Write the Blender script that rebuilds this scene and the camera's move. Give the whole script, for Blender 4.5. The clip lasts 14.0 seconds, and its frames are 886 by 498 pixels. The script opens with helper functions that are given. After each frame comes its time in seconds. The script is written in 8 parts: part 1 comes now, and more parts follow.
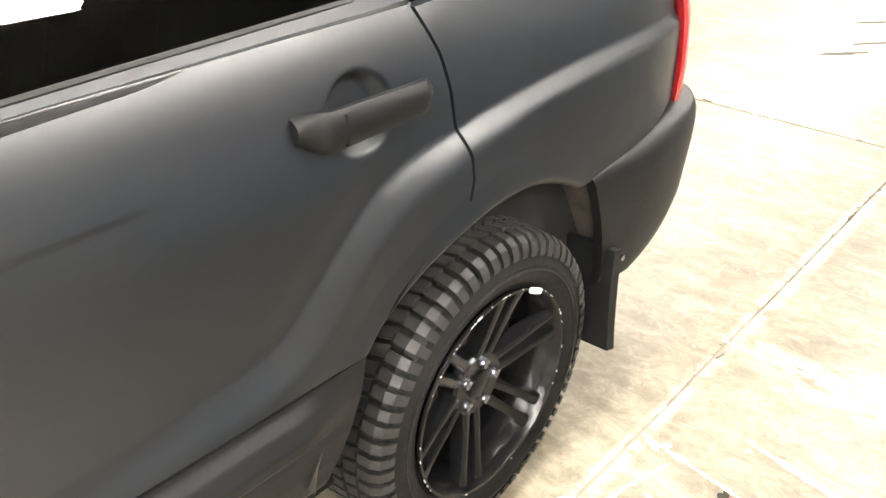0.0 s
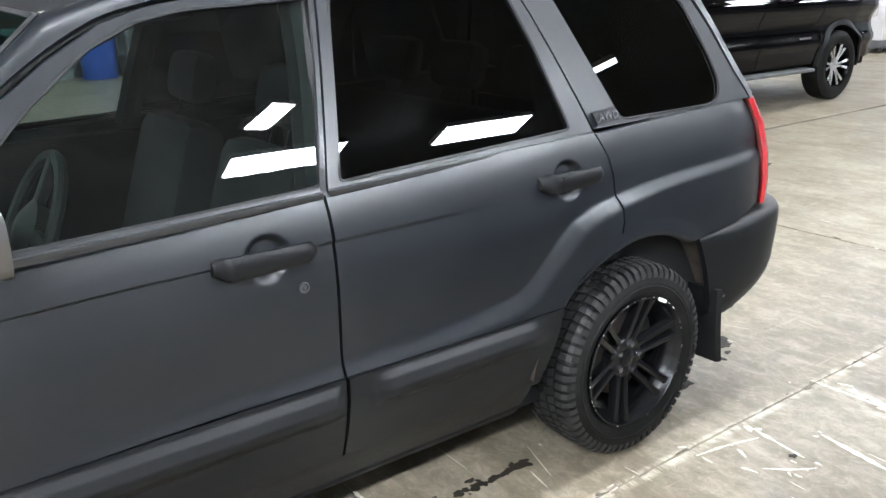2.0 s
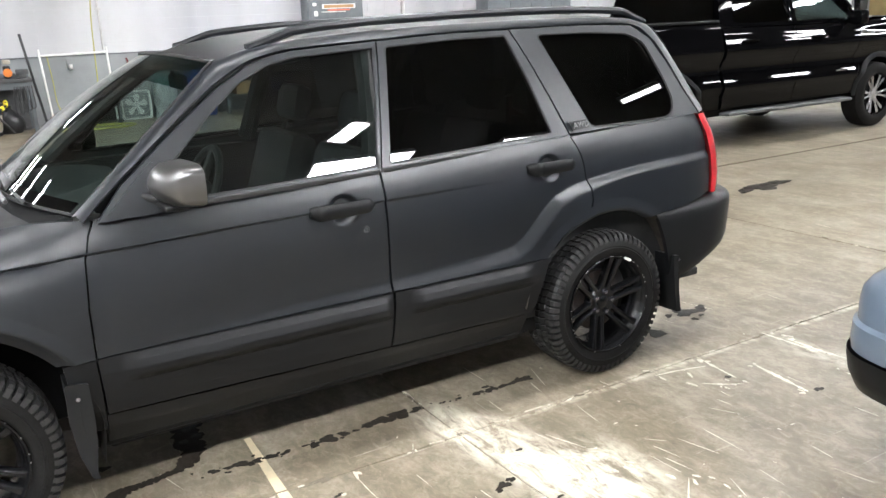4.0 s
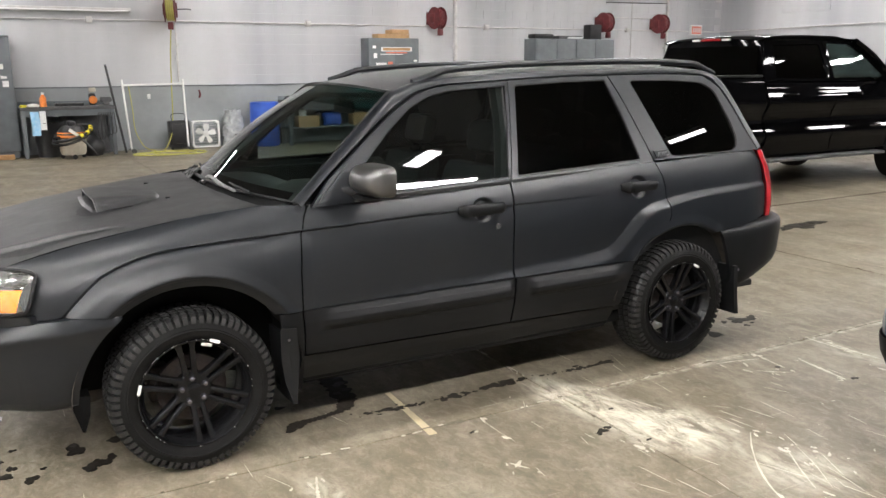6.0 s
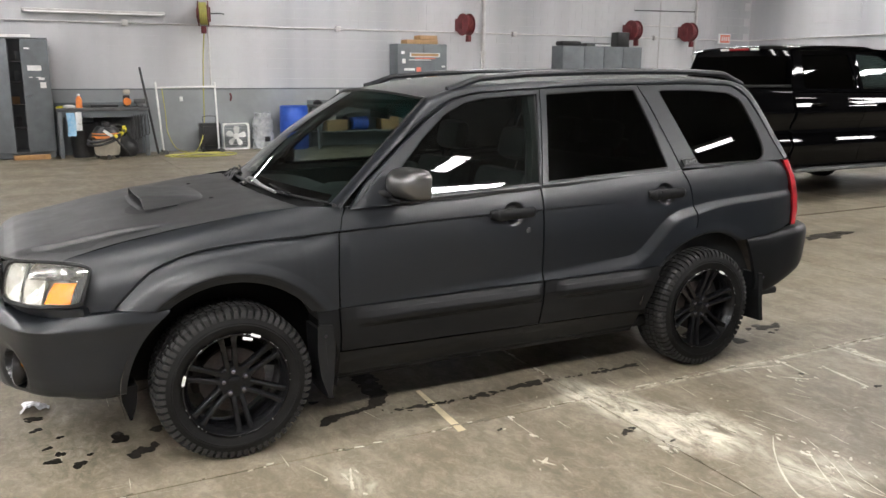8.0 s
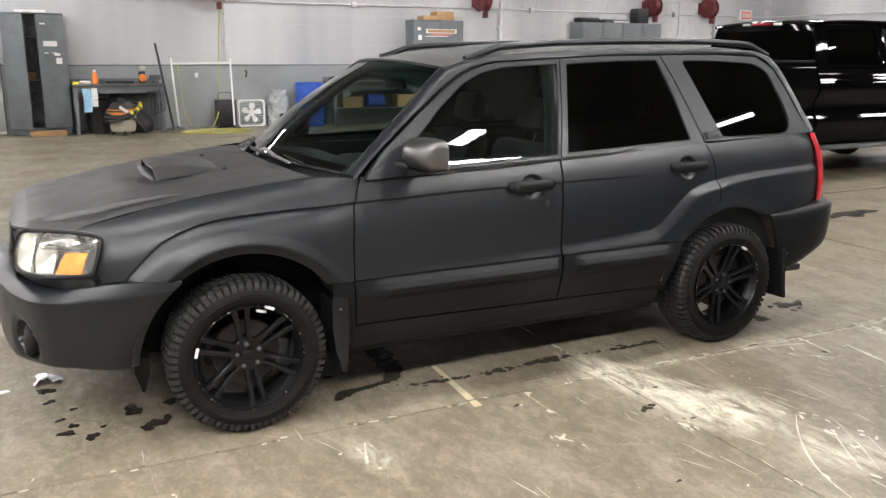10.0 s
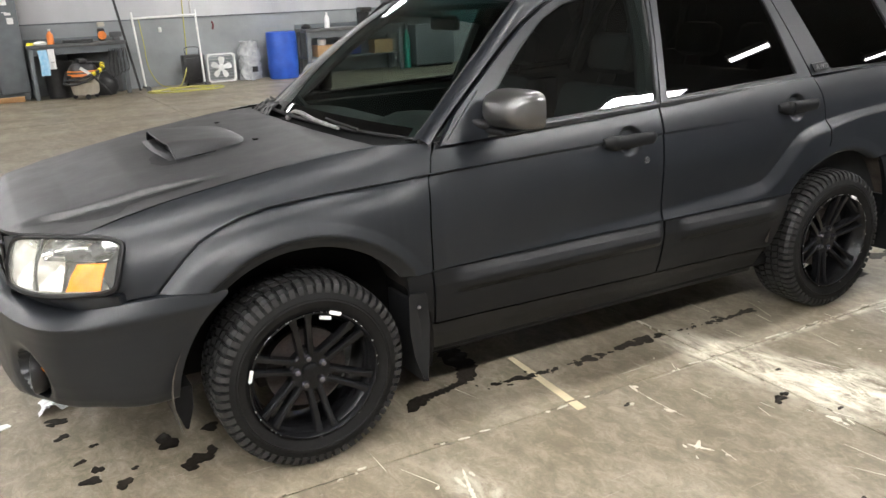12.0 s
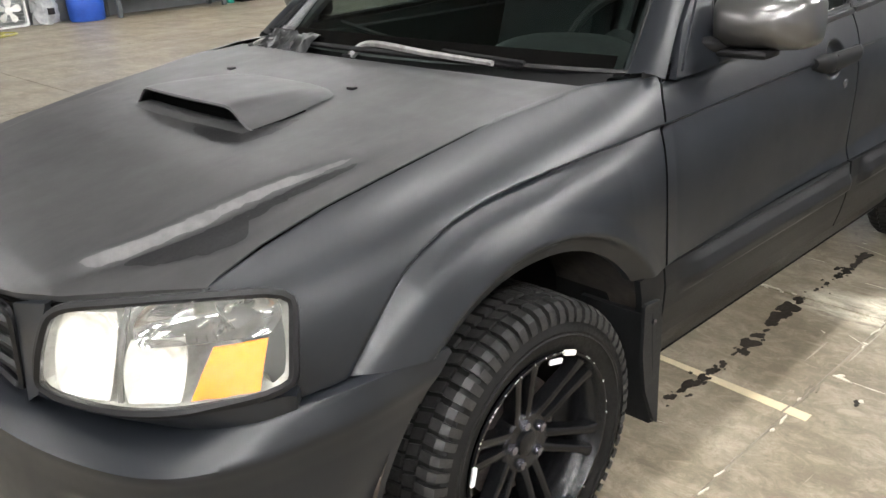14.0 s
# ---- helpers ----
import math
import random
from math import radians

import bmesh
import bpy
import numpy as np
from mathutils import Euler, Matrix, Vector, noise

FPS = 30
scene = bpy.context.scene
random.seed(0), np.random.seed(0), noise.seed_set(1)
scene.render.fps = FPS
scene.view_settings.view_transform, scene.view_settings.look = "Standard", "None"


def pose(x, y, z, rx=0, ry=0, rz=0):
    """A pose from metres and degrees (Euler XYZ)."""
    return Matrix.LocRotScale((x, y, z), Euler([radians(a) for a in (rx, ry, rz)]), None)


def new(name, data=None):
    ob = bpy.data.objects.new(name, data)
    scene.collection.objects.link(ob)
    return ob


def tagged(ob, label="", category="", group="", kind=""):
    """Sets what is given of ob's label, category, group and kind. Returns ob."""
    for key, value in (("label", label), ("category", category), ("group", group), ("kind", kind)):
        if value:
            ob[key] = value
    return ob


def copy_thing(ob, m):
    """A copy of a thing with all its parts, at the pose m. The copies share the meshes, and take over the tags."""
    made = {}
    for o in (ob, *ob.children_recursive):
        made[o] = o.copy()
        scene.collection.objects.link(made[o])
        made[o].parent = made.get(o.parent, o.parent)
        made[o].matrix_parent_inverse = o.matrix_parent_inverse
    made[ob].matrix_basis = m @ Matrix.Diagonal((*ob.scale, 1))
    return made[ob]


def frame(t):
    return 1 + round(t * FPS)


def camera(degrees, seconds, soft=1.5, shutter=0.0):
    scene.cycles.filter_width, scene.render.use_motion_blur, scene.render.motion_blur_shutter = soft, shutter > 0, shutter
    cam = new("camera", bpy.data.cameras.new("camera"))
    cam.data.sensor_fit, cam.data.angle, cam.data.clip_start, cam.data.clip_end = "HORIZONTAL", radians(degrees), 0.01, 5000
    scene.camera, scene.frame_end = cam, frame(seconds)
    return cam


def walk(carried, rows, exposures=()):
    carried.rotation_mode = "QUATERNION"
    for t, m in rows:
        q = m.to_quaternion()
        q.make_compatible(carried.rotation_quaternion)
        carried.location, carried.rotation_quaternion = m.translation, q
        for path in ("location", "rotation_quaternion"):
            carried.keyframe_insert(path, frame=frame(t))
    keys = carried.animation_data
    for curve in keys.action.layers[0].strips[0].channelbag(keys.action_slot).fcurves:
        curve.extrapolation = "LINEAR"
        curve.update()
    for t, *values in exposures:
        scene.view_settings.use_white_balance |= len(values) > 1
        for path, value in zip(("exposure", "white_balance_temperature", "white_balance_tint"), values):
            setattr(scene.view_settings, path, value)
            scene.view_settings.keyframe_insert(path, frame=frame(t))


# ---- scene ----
cam = camera(56.13, 14.0, soft=1.5)

# seconds, x, y, z, heading (degrees right of +y), pitch, roll
PATH = [
    (0, 1.520, -1.575, 1.343, 49.37, -29.86, 1.11),
    (0.5, 1.330, -1.784, 1.417, 49.46, -20.93, -3.02),
    (1, 1.034, -2.009, 1.456, 50.66, -20.19, -0.34),
    (1.5, 0.847, -2.253, 1.459, 42.52, -19.46, -0.71),
    (2, 0.610, -2.439, 1.494, 36.09, -17.94, -1.24),
    (2.5, 0.345, -2.641, 1.533, 33.47, -16.62, 0.50),
    (3, 0.251, -2.948, 1.536, 31.99, -16.31, -0.46),
    (5.5, -0.324, -3.874, 1.554, 30.15, -13.40, -3.54),
    (6, -0.624, -3.959, 1.547, 28.90, -12.34, -0.36),
    (6.5, -0.746, -3.995, 1.569, 25.01, -12.26, 0.58),
    (7, -0.748, -4.019, 1.562, 24.43, -11.93, 0.40),
    (7.5, -0.722, -4.042, 1.560, 26.11, -12.07, 0.11),
    (8, -0.717, -4.045, 1.560, 27.29, -11.99, 0.26),
    (10.5, -0.673, -3.931, 1.509, 25.52, -14.61, -0.04),
    (11, -0.588, -3.775, 1.517, 24.33, -15.97, -1.36),
    (11.5, -0.699, -3.509, 1.493, 24.51, -16.23, -2.27),
    (12, -0.782, -3.196, 1.481, 28.36, -17.17, -2.39),
    (12.5, -0.819, -2.792, 1.468, 30.60, -17.56, -2.66),
    (13, -0.954, -2.480, 1.433, 33.51, -18.32, -2.88),
    (13.5, -1.067, -2.148, 1.421, 39.65, -20.79, -2.25),
    (14, -1.103, -1.789, 1.368, 42.47, -22.10, -3.45),
]
EXPOSURES = [(0.0, 1.55, 6800, 10), (0.3, 1.25, 6600, 10), (0.6, 0.75, 6370, 10), (1.0, 0.3, 6420, 10), (1.4, 0.35, 6070, 10), (2.0, 0.86, 5720, 9), (3.0, 0.85, 5950, 11), (3.2, 0.82, 5970, 11), (5.3, 0.20, 6250, 10), (6.5, 0.0, 6400, 13), (8.2, -0.10, 6320, 12), (10.3, 0.09, 6380, 12), (11.0, 0.13, 6360, 12), (12.0, 0.17, 6300, 11), (12.5, 0.40, 6200, 11), (14.0, 0.36, 6300, 11)]
walk(cam, [(t, pose(x, y, z, 90 + pitch, 0, -heading) @ pose(0, 0, 0, 0, 0, roll)) for t, x, y, z, heading, pitch, roll in PATH], EXPOSURES)

# ---- world and light ----
world = bpy.data.worlds.new("world")
scene.world = world
world.use_nodes = True
world.node_tree.nodes["Background"].inputs[0].default_value = (0.55, 0.6, 0.7, 1)
world.node_tree.nodes["Background"].inputs[1].default_value = 0.02

CEILING = 4.6
STRIP_POWER = 68.0
TROFFER_POWER = 176.0

# ---- materials ----
def material(name, colour, rough=0.5, metal=0.0, **more):
    m = bpy.data.materials.new(name)
    m.use_nodes = True
    b = m.node_tree.nodes["Principled BSDF"]
    b.inputs["Base Color"].default_value = (*colour, 1)
    b.inputs["Roughness"].default_value = rough
    b.inputs["Metallic"].default_value = metal
    for key, value in more.items():
        b.inputs[key.replace("_", " ")].default_value = value
    return m


def add(m, kind, **inputs):
    n = m.node_tree.nodes.new(kind)
    for key, value in inputs.items():
        n.inputs[key].default_value = value
    return n


def wire(m, a, b):
    m.node_tree.links.new(a, b)


def coords(m, scale=(1, 1, 1), turn=(0, 0, 0), world=False):
    tc = add(m, "ShaderNodeNewGeometry" if world else "ShaderNodeTexCoord")
    mp = add(m, "ShaderNodeMapping")
    mp.inputs["Scale"].default_value = scale
    mp.inputs["Rotation"].default_value = turn
    wire(m, tc.outputs["Position" if world else "Object"], mp.inputs["Vector"])
    return mp.outputs["Vector"]


def noise_of(m, vec, scale, detail=4.0, rough=0.55, warp=0.0):
    n = add(m, "ShaderNodeTexNoise", Scale=scale, Detail=detail, Roughness=rough, Distortion=warp)
    wire(m, vec, n.inputs["Vector"])
    return n.outputs["Fac"]


def span(m, fac, a, b, lo, hi):
    n = add(m, "ShaderNodeMapRange")
    n.inputs["From Min"].default_value, n.inputs["From Max"].default_value = a, b
    n.inputs["To Min"].default_value, n.inputs["To Max"].default_value = lo, hi
    wire(m, fac, n.inputs["Value"])
    return n.outputs["Result"]


def blend(m, fac, a, b, mode="MIX"):
    n = m.node_tree.nodes.new("ShaderNodeMix")
    n.data_type, n.blend_type = "RGBA", mode
    for sock, v in ((n.inputs[0], fac), (n.inputs[6], a), (n.inputs[7], b)):
        if isinstance(v, (int, float)):
            sock.default_value = v
        elif isinstance(v, tuple):
            sock.default_value = (*v, 1)
        else:
            wire(m, v, sock)
    return n.outputs[2]


def into(m, **sockets):
    b = m.node_tree.nodes["Principled BSDF"]
    for key, s in sockets.items():
        wire(m, s, b.inputs[key.replace("_", " ")])


def bumped(m, height, strength=0.2, distance=0.01):
    b = add(m, "ShaderNodeBump", Strength=strength, Distance=distance)
    wire(m, height, b.inputs["Height"])
    wire(m, b.outputs["Normal"], m.node_tree.nodes["Principled BSDF"].inputs["Normal"])


def worn(name, colour, colour2, rough=0.5, rough2=0.6, scale=6.0, fine=90.0, bump=0.05, metal=0.0, depth=0.002, world=False):
    m = material(name, colour, rough, metal)
    v = coords(m, world=world)
    big = span(m, noise_of(m, v, scale, 5, 0.6), 0.35, 0.65, 0, 1)
    small = noise_of(m, v, fine, 3, 0.6)
    into(m, Base_Color=blend(m, big, colour, colour2), Roughness=span(m, small, 0.3, 0.7, rough, rough2))
    if bump:
        bumped(m, small, bump, depth)
    return m


# matt charcoal spray paint of the wagon, with dusty streaks
PAINT = material("matt_charcoal_paint", (0.02, 0.021, 0.024), 0.4, 0.0, Specular_IOR_Level=0.43)
_v = coords(PAINT)
_big = span(PAINT, noise_of(PAINT, _v, 3.2, 5, 0.6), 0.35, 0.7, 0, 1)
_fine = noise_of(PAINT, _v, 420, 3, 0.7)
_dust = span(PAINT, noise_of(PAINT, coords(PAINT, (3, 3, 14)), 4, 5, 0.7), 0.45, 0.75, 0, 0.3)
_c = blend(PAINT, _big, (0.0041, 0.0053, 0.0074), (0.0059, 0.0073, 0.0096))
_c = blend(PAINT, _dust, _c, (0.0095, 0.0104, 0.0120))
into(PAINT, Base_Color=_c, Roughness=span(PAINT, noise_of(PAINT, _v, 7, 5, 0.65), 0.3, 0.7, 0.34, 0.43))
bumped(PAINT, _fine, 0.06, 0.0006)

# dusty bonnet paint, its colour also lifted for the light it catches
DUSTY_LIT = material("dusty_lit_paint", (0.03, 0.03, 0.031), 0.45, 0.0, Specular_IOR_Level=0.5)
_v = coords(DUSTY_LIT)
_big = span(DUSTY_LIT, noise_of(DUSTY_LIT, coords(DUSTY_LIT, (1, 2.2, 1)), 3.0, 6, 0.65, 0.4), 0.3, 0.7, 0, 1)
_c = blend(DUSTY_LIT, _big, (0.015, 0.0153, 0.0162), (0.026, 0.0258, 0.0261))
_c = blend(DUSTY_LIT, span(DUSTY_LIT, noise_of(DUSTY_LIT, coords(DUSTY_LIT, (1, 6, 1), (0, 0, 0.25)), 9, 5, 0.7, 0.6), 0.5, 0.75, 0, 0.5), _c, (0.035, 0.0345, 0.0342))
into(DUSTY_LIT, Base_Color=_c, Roughness=span(DUSTY_LIT, noise_of(DUSTY_LIT, _v, 7, 5, 0.65), 0.3, 0.7, 0.42, 0.52))
bumped(DUSTY_LIT, noise_of(DUSTY_LIT, _v, 420, 3, 0.7), 0.06, 0.0006)

CLADDING = worn("matt_black_cladding", (0.0040, 0.0043, 0.0048), (0.0062, 0.0065, 0.0070), 0.40, 0.52, 5, 300, 0.05)
CLADDING.node_tree.nodes["Principled BSDF"].inputs["Specular IOR Level"].default_value = 0.18
# wiped paint, also used for the shade painted beside the scoop
WIPED_SHADE = worn("wiped_shade_paint", (0.005, 0.0052, 0.0058), (0.010, 0.010, 0.0105), 0.42, 0.5, 22, 200, 0.03)
WIPED_SHADE.node_tree.nodes["Principled BSDF"].inputs["Specular IOR Level"].default_value = 0.26
# paler grey for the strip along the bonnet bulge
PALE_RIDGE = worn("pale_ridge_paint", (0.085, 0.084, 0.083), (0.055, 0.055, 0.055), 0.5, 0.6, 30, 200, 0.05)
RUBBER = worn("tyre_rubber", (0.0042, 0.0042, 0.0042), (0.0080, 0.0077, 0.0075), 0.5, 0.7, 9, 160, 0.15)
RUBBER.node_tree.nodes["Principled BSDF"].inputs["Specular IOR Level"].default_value = 0.14
# tyre rubber lightened, for the light on the tread blocks
TREAD = worn("lit_tread_rubber", (0.0058, 0.0057, 0.0055), (0.0120, 0.0116, 0.0111), 0.5, 0.7, 14, 160, 0.15)
RIM = material("black_rim_paint", (0.005, 0.005, 0.0055), 0.25, 0.0, Specular_IOR_Level=0.22)
LUG = material("blued_lug_steel", (0.20, 0.197, 0.23), 0.13, 0.9)
BARE = worn("scraped_alloy", (0.75, 0.75, 0.73), (0.6, 0.6, 0.58), 0.3, 0.5, 30, 200, 0.1)
RUST = worn("rusty_iron", (0.030, 0.019, 0.014), (0.016, 0.013, 0.012), 0.6, 0.9, 20, 120, 0.4)
LINER = worn("muddy_wheel_liner", (0.012, 0.0105, 0.0095), (0.052, 0.041, 0.031), 0.8, 0.95, 7, 60, 0.4)
UNDER = material("underbody_black", (0.005, 0.005, 0.005), 0.8, 0.0, Specular_IOR_Level=0.12)
TRIM = material("rubber_trim", (0.006, 0.006, 0.0065), 0.5, 0.0, Specular_IOR_Level=0.22)
PEWTER = material("pewter_mirror_paint", (0.092, 0.090, 0.087), 0.30, 0.75, Coat_Weight=0.4, Coat_Roughness=0.10)
CERAMIC = material("gloss_black_ceramic", (0.002, 0.002, 0.002), 0.03, 0.0, Specular_IOR_Level=0.3)
# body paint darkened and dulled to put the roof's shaded look into it
ROOF_DARKENED = worn("darkened_roof_paint", (0.0045, 0.0048, 0.0054), (0.0075, 0.0078, 0.0083), 0.42, 0.55, 4, 300, 0.05)
ROOF_DARKENED.node_tree.nodes["Principled BSDF"].inputs["Specular IOR Level"].default_value = 0.25
MOULDING = worn("dull_grey_moulding", (0.012, 0.0122, 0.0128), (0.018, 0.018, 0.0185), 0.28, 0.38, 9, 200, 0.05)
FLAP = worn("grey_flap_plastic", (0.0045, 0.0050, 0.0056), (0.0080, 0.0083, 0.0088), 0.42, 0.55, 9, 200, 0.1)
FLAP.node_tree.nodes["Principled BSDF"].inputs["Specular IOR Level"].default_value = 0.24
SILL_BLACK = material("sill_black", (0.004, 0.004, 0.0042), 0.6, 0.0, Specular_IOR_Level=0.12)
# near-black for the shade in panel gaps and the scoop mouth
GAP_SHADE = material("gap_shade_black", (0.002, 0.002, 0.002), 0.9, 0.0, Specular_IOR_Level=0.0)
CHROME = material("chrome", (0.8, 0.8, 0.82), 0.08, 1.0)
REFLECTOR = worn("lamp_reflector", (0.94, 0.94, 0.92), (0.80, 0.80, 0.78), 0.16, 0.26, 30, 60, 0.0, metal=0.62)
HAZE = worn("hazed_reflector_shell", (0.50, 0.50, 0.47), (0.36, 0.36, 0.34), 0.2, 0.35, 9, 80, 0.02)
SMOKED = material("smoked_lamp_bowl", (0.34, 0.34, 0.34), 0.16, 0.95)
DIVIDER = worn("lamp_divider_grey", (0.05, 0.05, 0.05), (0.09, 0.09, 0.088), 0.3, 0.4, 20, 90, 0.0)
AMBER = material("amber_lens", (0.95, 0.27, 0.005), 0.12, 0.0, Coat_Weight=0.6)
RED = worn("red_lamp_lens", (0.30, 0.016, 0.020), (0.22, 0.010, 0.013), 0.12, 0.2, 14, 200, 0.02)
WHITE_LENS = material("white_lamp_lens", (0.8, 0.78, 0.76), 0.12)
CABIN = worn("cabin_plastic", (0.014, 0.0145, 0.0145), (0.021, 0.0215, 0.021), 0.5, 0.7, 10, 200, 0.1)
CABIN.node_tree.nodes["Principled BSDF"].inputs["Specular IOR Level"].default_value = 0.22
SEAT = worn("seat_cloth", (0.010, 0.010, 0.011), (0.016, 0.016, 0.017), 0.8, 0.95, 12, 260, 0.3)
FOGTRIM = worn("front_lamp_bowl", (0.008, 0.008, 0.008), (0.014, 0.014, 0.014), 0.3, 0.5, 20, 90, 0.05)


def glass(name, tint, mix, rough=0.01, haze=0.0):
    """Tinted pane: part clear, part mirror."""
    m = bpy.data.materials.new(name)
    m.use_nodes = True
    nt = m.node_tree
    nt.nodes.remove(nt.nodes["Principled BSDF"])
    out = nt.nodes["Material Output"]
    clear = add(m, "ShaderNodeBsdfTransparent")
    clear.inputs[0].default_value = (*tint, 1)
    gloss = add(m, "ShaderNodeBsdfGlossy", Roughness=rough)
    gloss.inputs[0].default_value = (1, 1, 1, 1)
    lw = add(m, "ShaderNodeLayerWeight", Blend=0.5)
    powr = add(m, "ShaderNodeMath")
    powr.operation = "POWER"
    powr.inputs[1].default_value = 5.0
    wire(m, lw.outputs["Facing"], powr.inputs[0])
    f0 = ((mix - 1) / (mix + 1)) ** 2
    fres = add(m, "ShaderNodeMapRange")
    fres.inputs["To Min"].default_value, fres.inputs["To Max"].default_value = f0, 1.0
    wire(m, powr.outputs[0], fres.inputs["Value"])
    mx = add(m, "ShaderNodeMixShader")
    wire(m, fres.outputs[0], mx.inputs[0])
    wire(m, clear.outputs[0], mx.inputs[1])
    wire(m, gloss.outputs[0], mx.inputs[2])
    wire(m, mx.outputs[0], out.inputs[0])
    if haze:
        # pale diffuse veil: lamp cover haze, or reflected grey on the door glass
        veil = add(m, "ShaderNodeBsdfDiffuse")
        veil.inputs[0].default_value = (0.72, 0.72, 0.66, 1)
        top = add(m, "ShaderNodeMixShader")
        wire(m, span(m, noise_of(m, coords(m), 16, 5, 0.6), 0.3, 0.75, haze * 0.4, haze * 1.6), top.inputs[0])
        wire(m, mx.outputs[0], top.inputs[1])
        wire(m, veil.outputs[0], top.inputs[2])
        wire(m, top.outputs[0], out.inputs[0])
    return m


GLASS_CLEAR = glass("windscreen_glass", (0.55, 0.64, 0.61), 1.42)
SHADE_BAND = glass("teal_shade_band", (0.14, 0.36, 0.36), 1.08)
# its haze paints in the grey reflection on the side glass
GLASS_DOOR = glass("door_glass", (0.42, 0.48, 0.465), 1.5, 0.01, 0.003)
GLASS_DARK = glass("privacy_glass", (0.012, 0.012, 0.013), 1.5)
GLASS_LAMP = glass("lamp_glass", (0.97, 0.97, 0.95), 1.35, 0.03, 0.08)

GLOSS_BLACK = material("gloss_black_paint", (0.0015, 0.0015, 0.0018), 0.03, 0.0, Specular_IOR_Level=0.13)
BLUE_PAINT = material("blue_grey_metallic_paint", (0.135, 0.175, 0.23), 0.3, 0.35, Coat_Weight=1.0, Coat_Roughness=0.04)

# ---- mesh helpers ----
def smooth(a, b, x):
    t = np.clip((np.asarray(x, float) - a) / (b - a), 0, 1)
    return t * t * (3 - 2 * t)


def mesh_of(name, verts, faces, sharp=40):
    me = bpy.data.meshes.new(name)
    me.from_pydata([tuple(map(float, v)) for v in verts], [], faces)
    me.update()
    me.polygons.foreach_set("use_smooth", [True] * len(me.polygons))
    me.set_sharp_from_angle(angle=radians(sharp))
    return me


def thing(name, label, category, group="", at=(0, 0, 0), turn=0.0):
    ob = tagged(new(name), label, category, group)
    ob.matrix_basis = pose(*at, 0, 0, turn)
    return ob


def part(name, data, mat, parent=None, label="", sharp=40):
    """Links a bmesh or (verts, faces) as one mesh object under a thing or a part."""
    if isinstance(data, bmesh.types.BMesh):
        me = bpy.data.meshes.new(name)
        bmesh.ops.recalc_face_normals(data, faces=data.faces)
        data.to_mesh(me)
        data.free()
        me.polygons.foreach_set("use_smooth", [True] * len(me.polygons))
        me.set_sharp_from_angle(angle=radians(sharp))
    elif isinstance(data, bpy.types.Mesh):
        me = data
    else:
        me = mesh_of(name, data[0], data[1], sharp)
    if not me.materials:
        me.materials.append(mat)
    ob = new(name, me)
    if parent:
        ob.parent = parent
    return tagged(ob, label)


def structure(name, data, mat, label="", category="", sharp=30):
    ob = part(name, data, mat, None, label, sharp)
    return tagged(ob, label, category, "", "structure")


def join(*pieces):
    verts, faces = [], []
    for v, f in pieces:
        k = len(verts)
        verts += [tuple(p) for p in v]
        faces += [tuple(i + k for i in q) for q in f]
    return verts, faces


def flip(piece):
    return [(x, -y, z) for x, y, z in piece[0]], [tuple(reversed(f)) for f in piece[1]]


def moved(piece, m):
    return [tuple(m @ Vector(v)) for v in piece[0]], piece[1]


def grid(P, closed_u=False, closed_v=False):
    """Quads over an array of points [u][v]."""
    P = np.asarray(P, float)
    nu, nv = P.shape[:2]
    faces = []
    for i in range(nu if closed_u else nu - 1):
        for j in range(nv if closed_v else nv - 1):
            a, b = i, (i + 1) % nu
            c, d = j, (j + 1) % nv
            faces.append((a * nv + c, b * nv + c, b * nv + d, a * nv + d))
    return [tuple(p) for p in P.reshape(-1, 3)], faces


def sheet(P, hem=(0, 0.014, 0), sides="uUvV"):
    """A grid whose border is turned in by hem, so that the panel shows an edge."""
    P = np.asarray(P, float)
    h = np.array(hem)
    if "u" in sides:
        P = np.concatenate([P[:1] + h, P], 0)
    if "U" in sides:
        P = np.concatenate([P, P[-1:] + h], 0)
    if "v" in sides:
        P = np.concatenate([P[:, :1] + h, P], 1)
    if "V" in sides:
        P = np.concatenate([P, P[:, -1:] + h], 1)
    return grid(P)


def sample(pts, n):
    """n points evenly along a polyline, its corners lightly rounded."""
    pts = np.asarray(pts, float)
    d = np.r_[0, np.cumsum(np.linalg.norm(np.diff(pts, axis=0), axis=1))]
    s = np.linspace(0, d[-1], n)
    return np.stack([np.interp(s, d, pts[:, k]) for k in range(pts.shape[1])], 1)


def curve(pts, n, closed=False):
    """Catmull-Rom through the points, n samples."""
    p = np.asarray(pts, float)
    m = len(p)
    if closed:
        q = np.concatenate([p[-1:], p, p[:2]])
        segs = m
    else:
        q = np.concatenate([2 * p[:1] - p[1:2], p, 2 * p[-1:] - p[-2:-1]])
        segs = m - 1
    t = np.linspace(0, segs, n, endpoint=not closed)
    i = np.minimum(t.astype(int), segs - 1)
    f = (t - i)[:, None]
    a, b, c, d = q[i], q[i + 1], q[i + 2], q[i + 3]
    return 0.5 * (2 * b + (c - a) * f + (2 * a - 5 * b + 4 * c - d) * f ** 2 + (3 * b - a - 3 * c + d) * f ** 3)


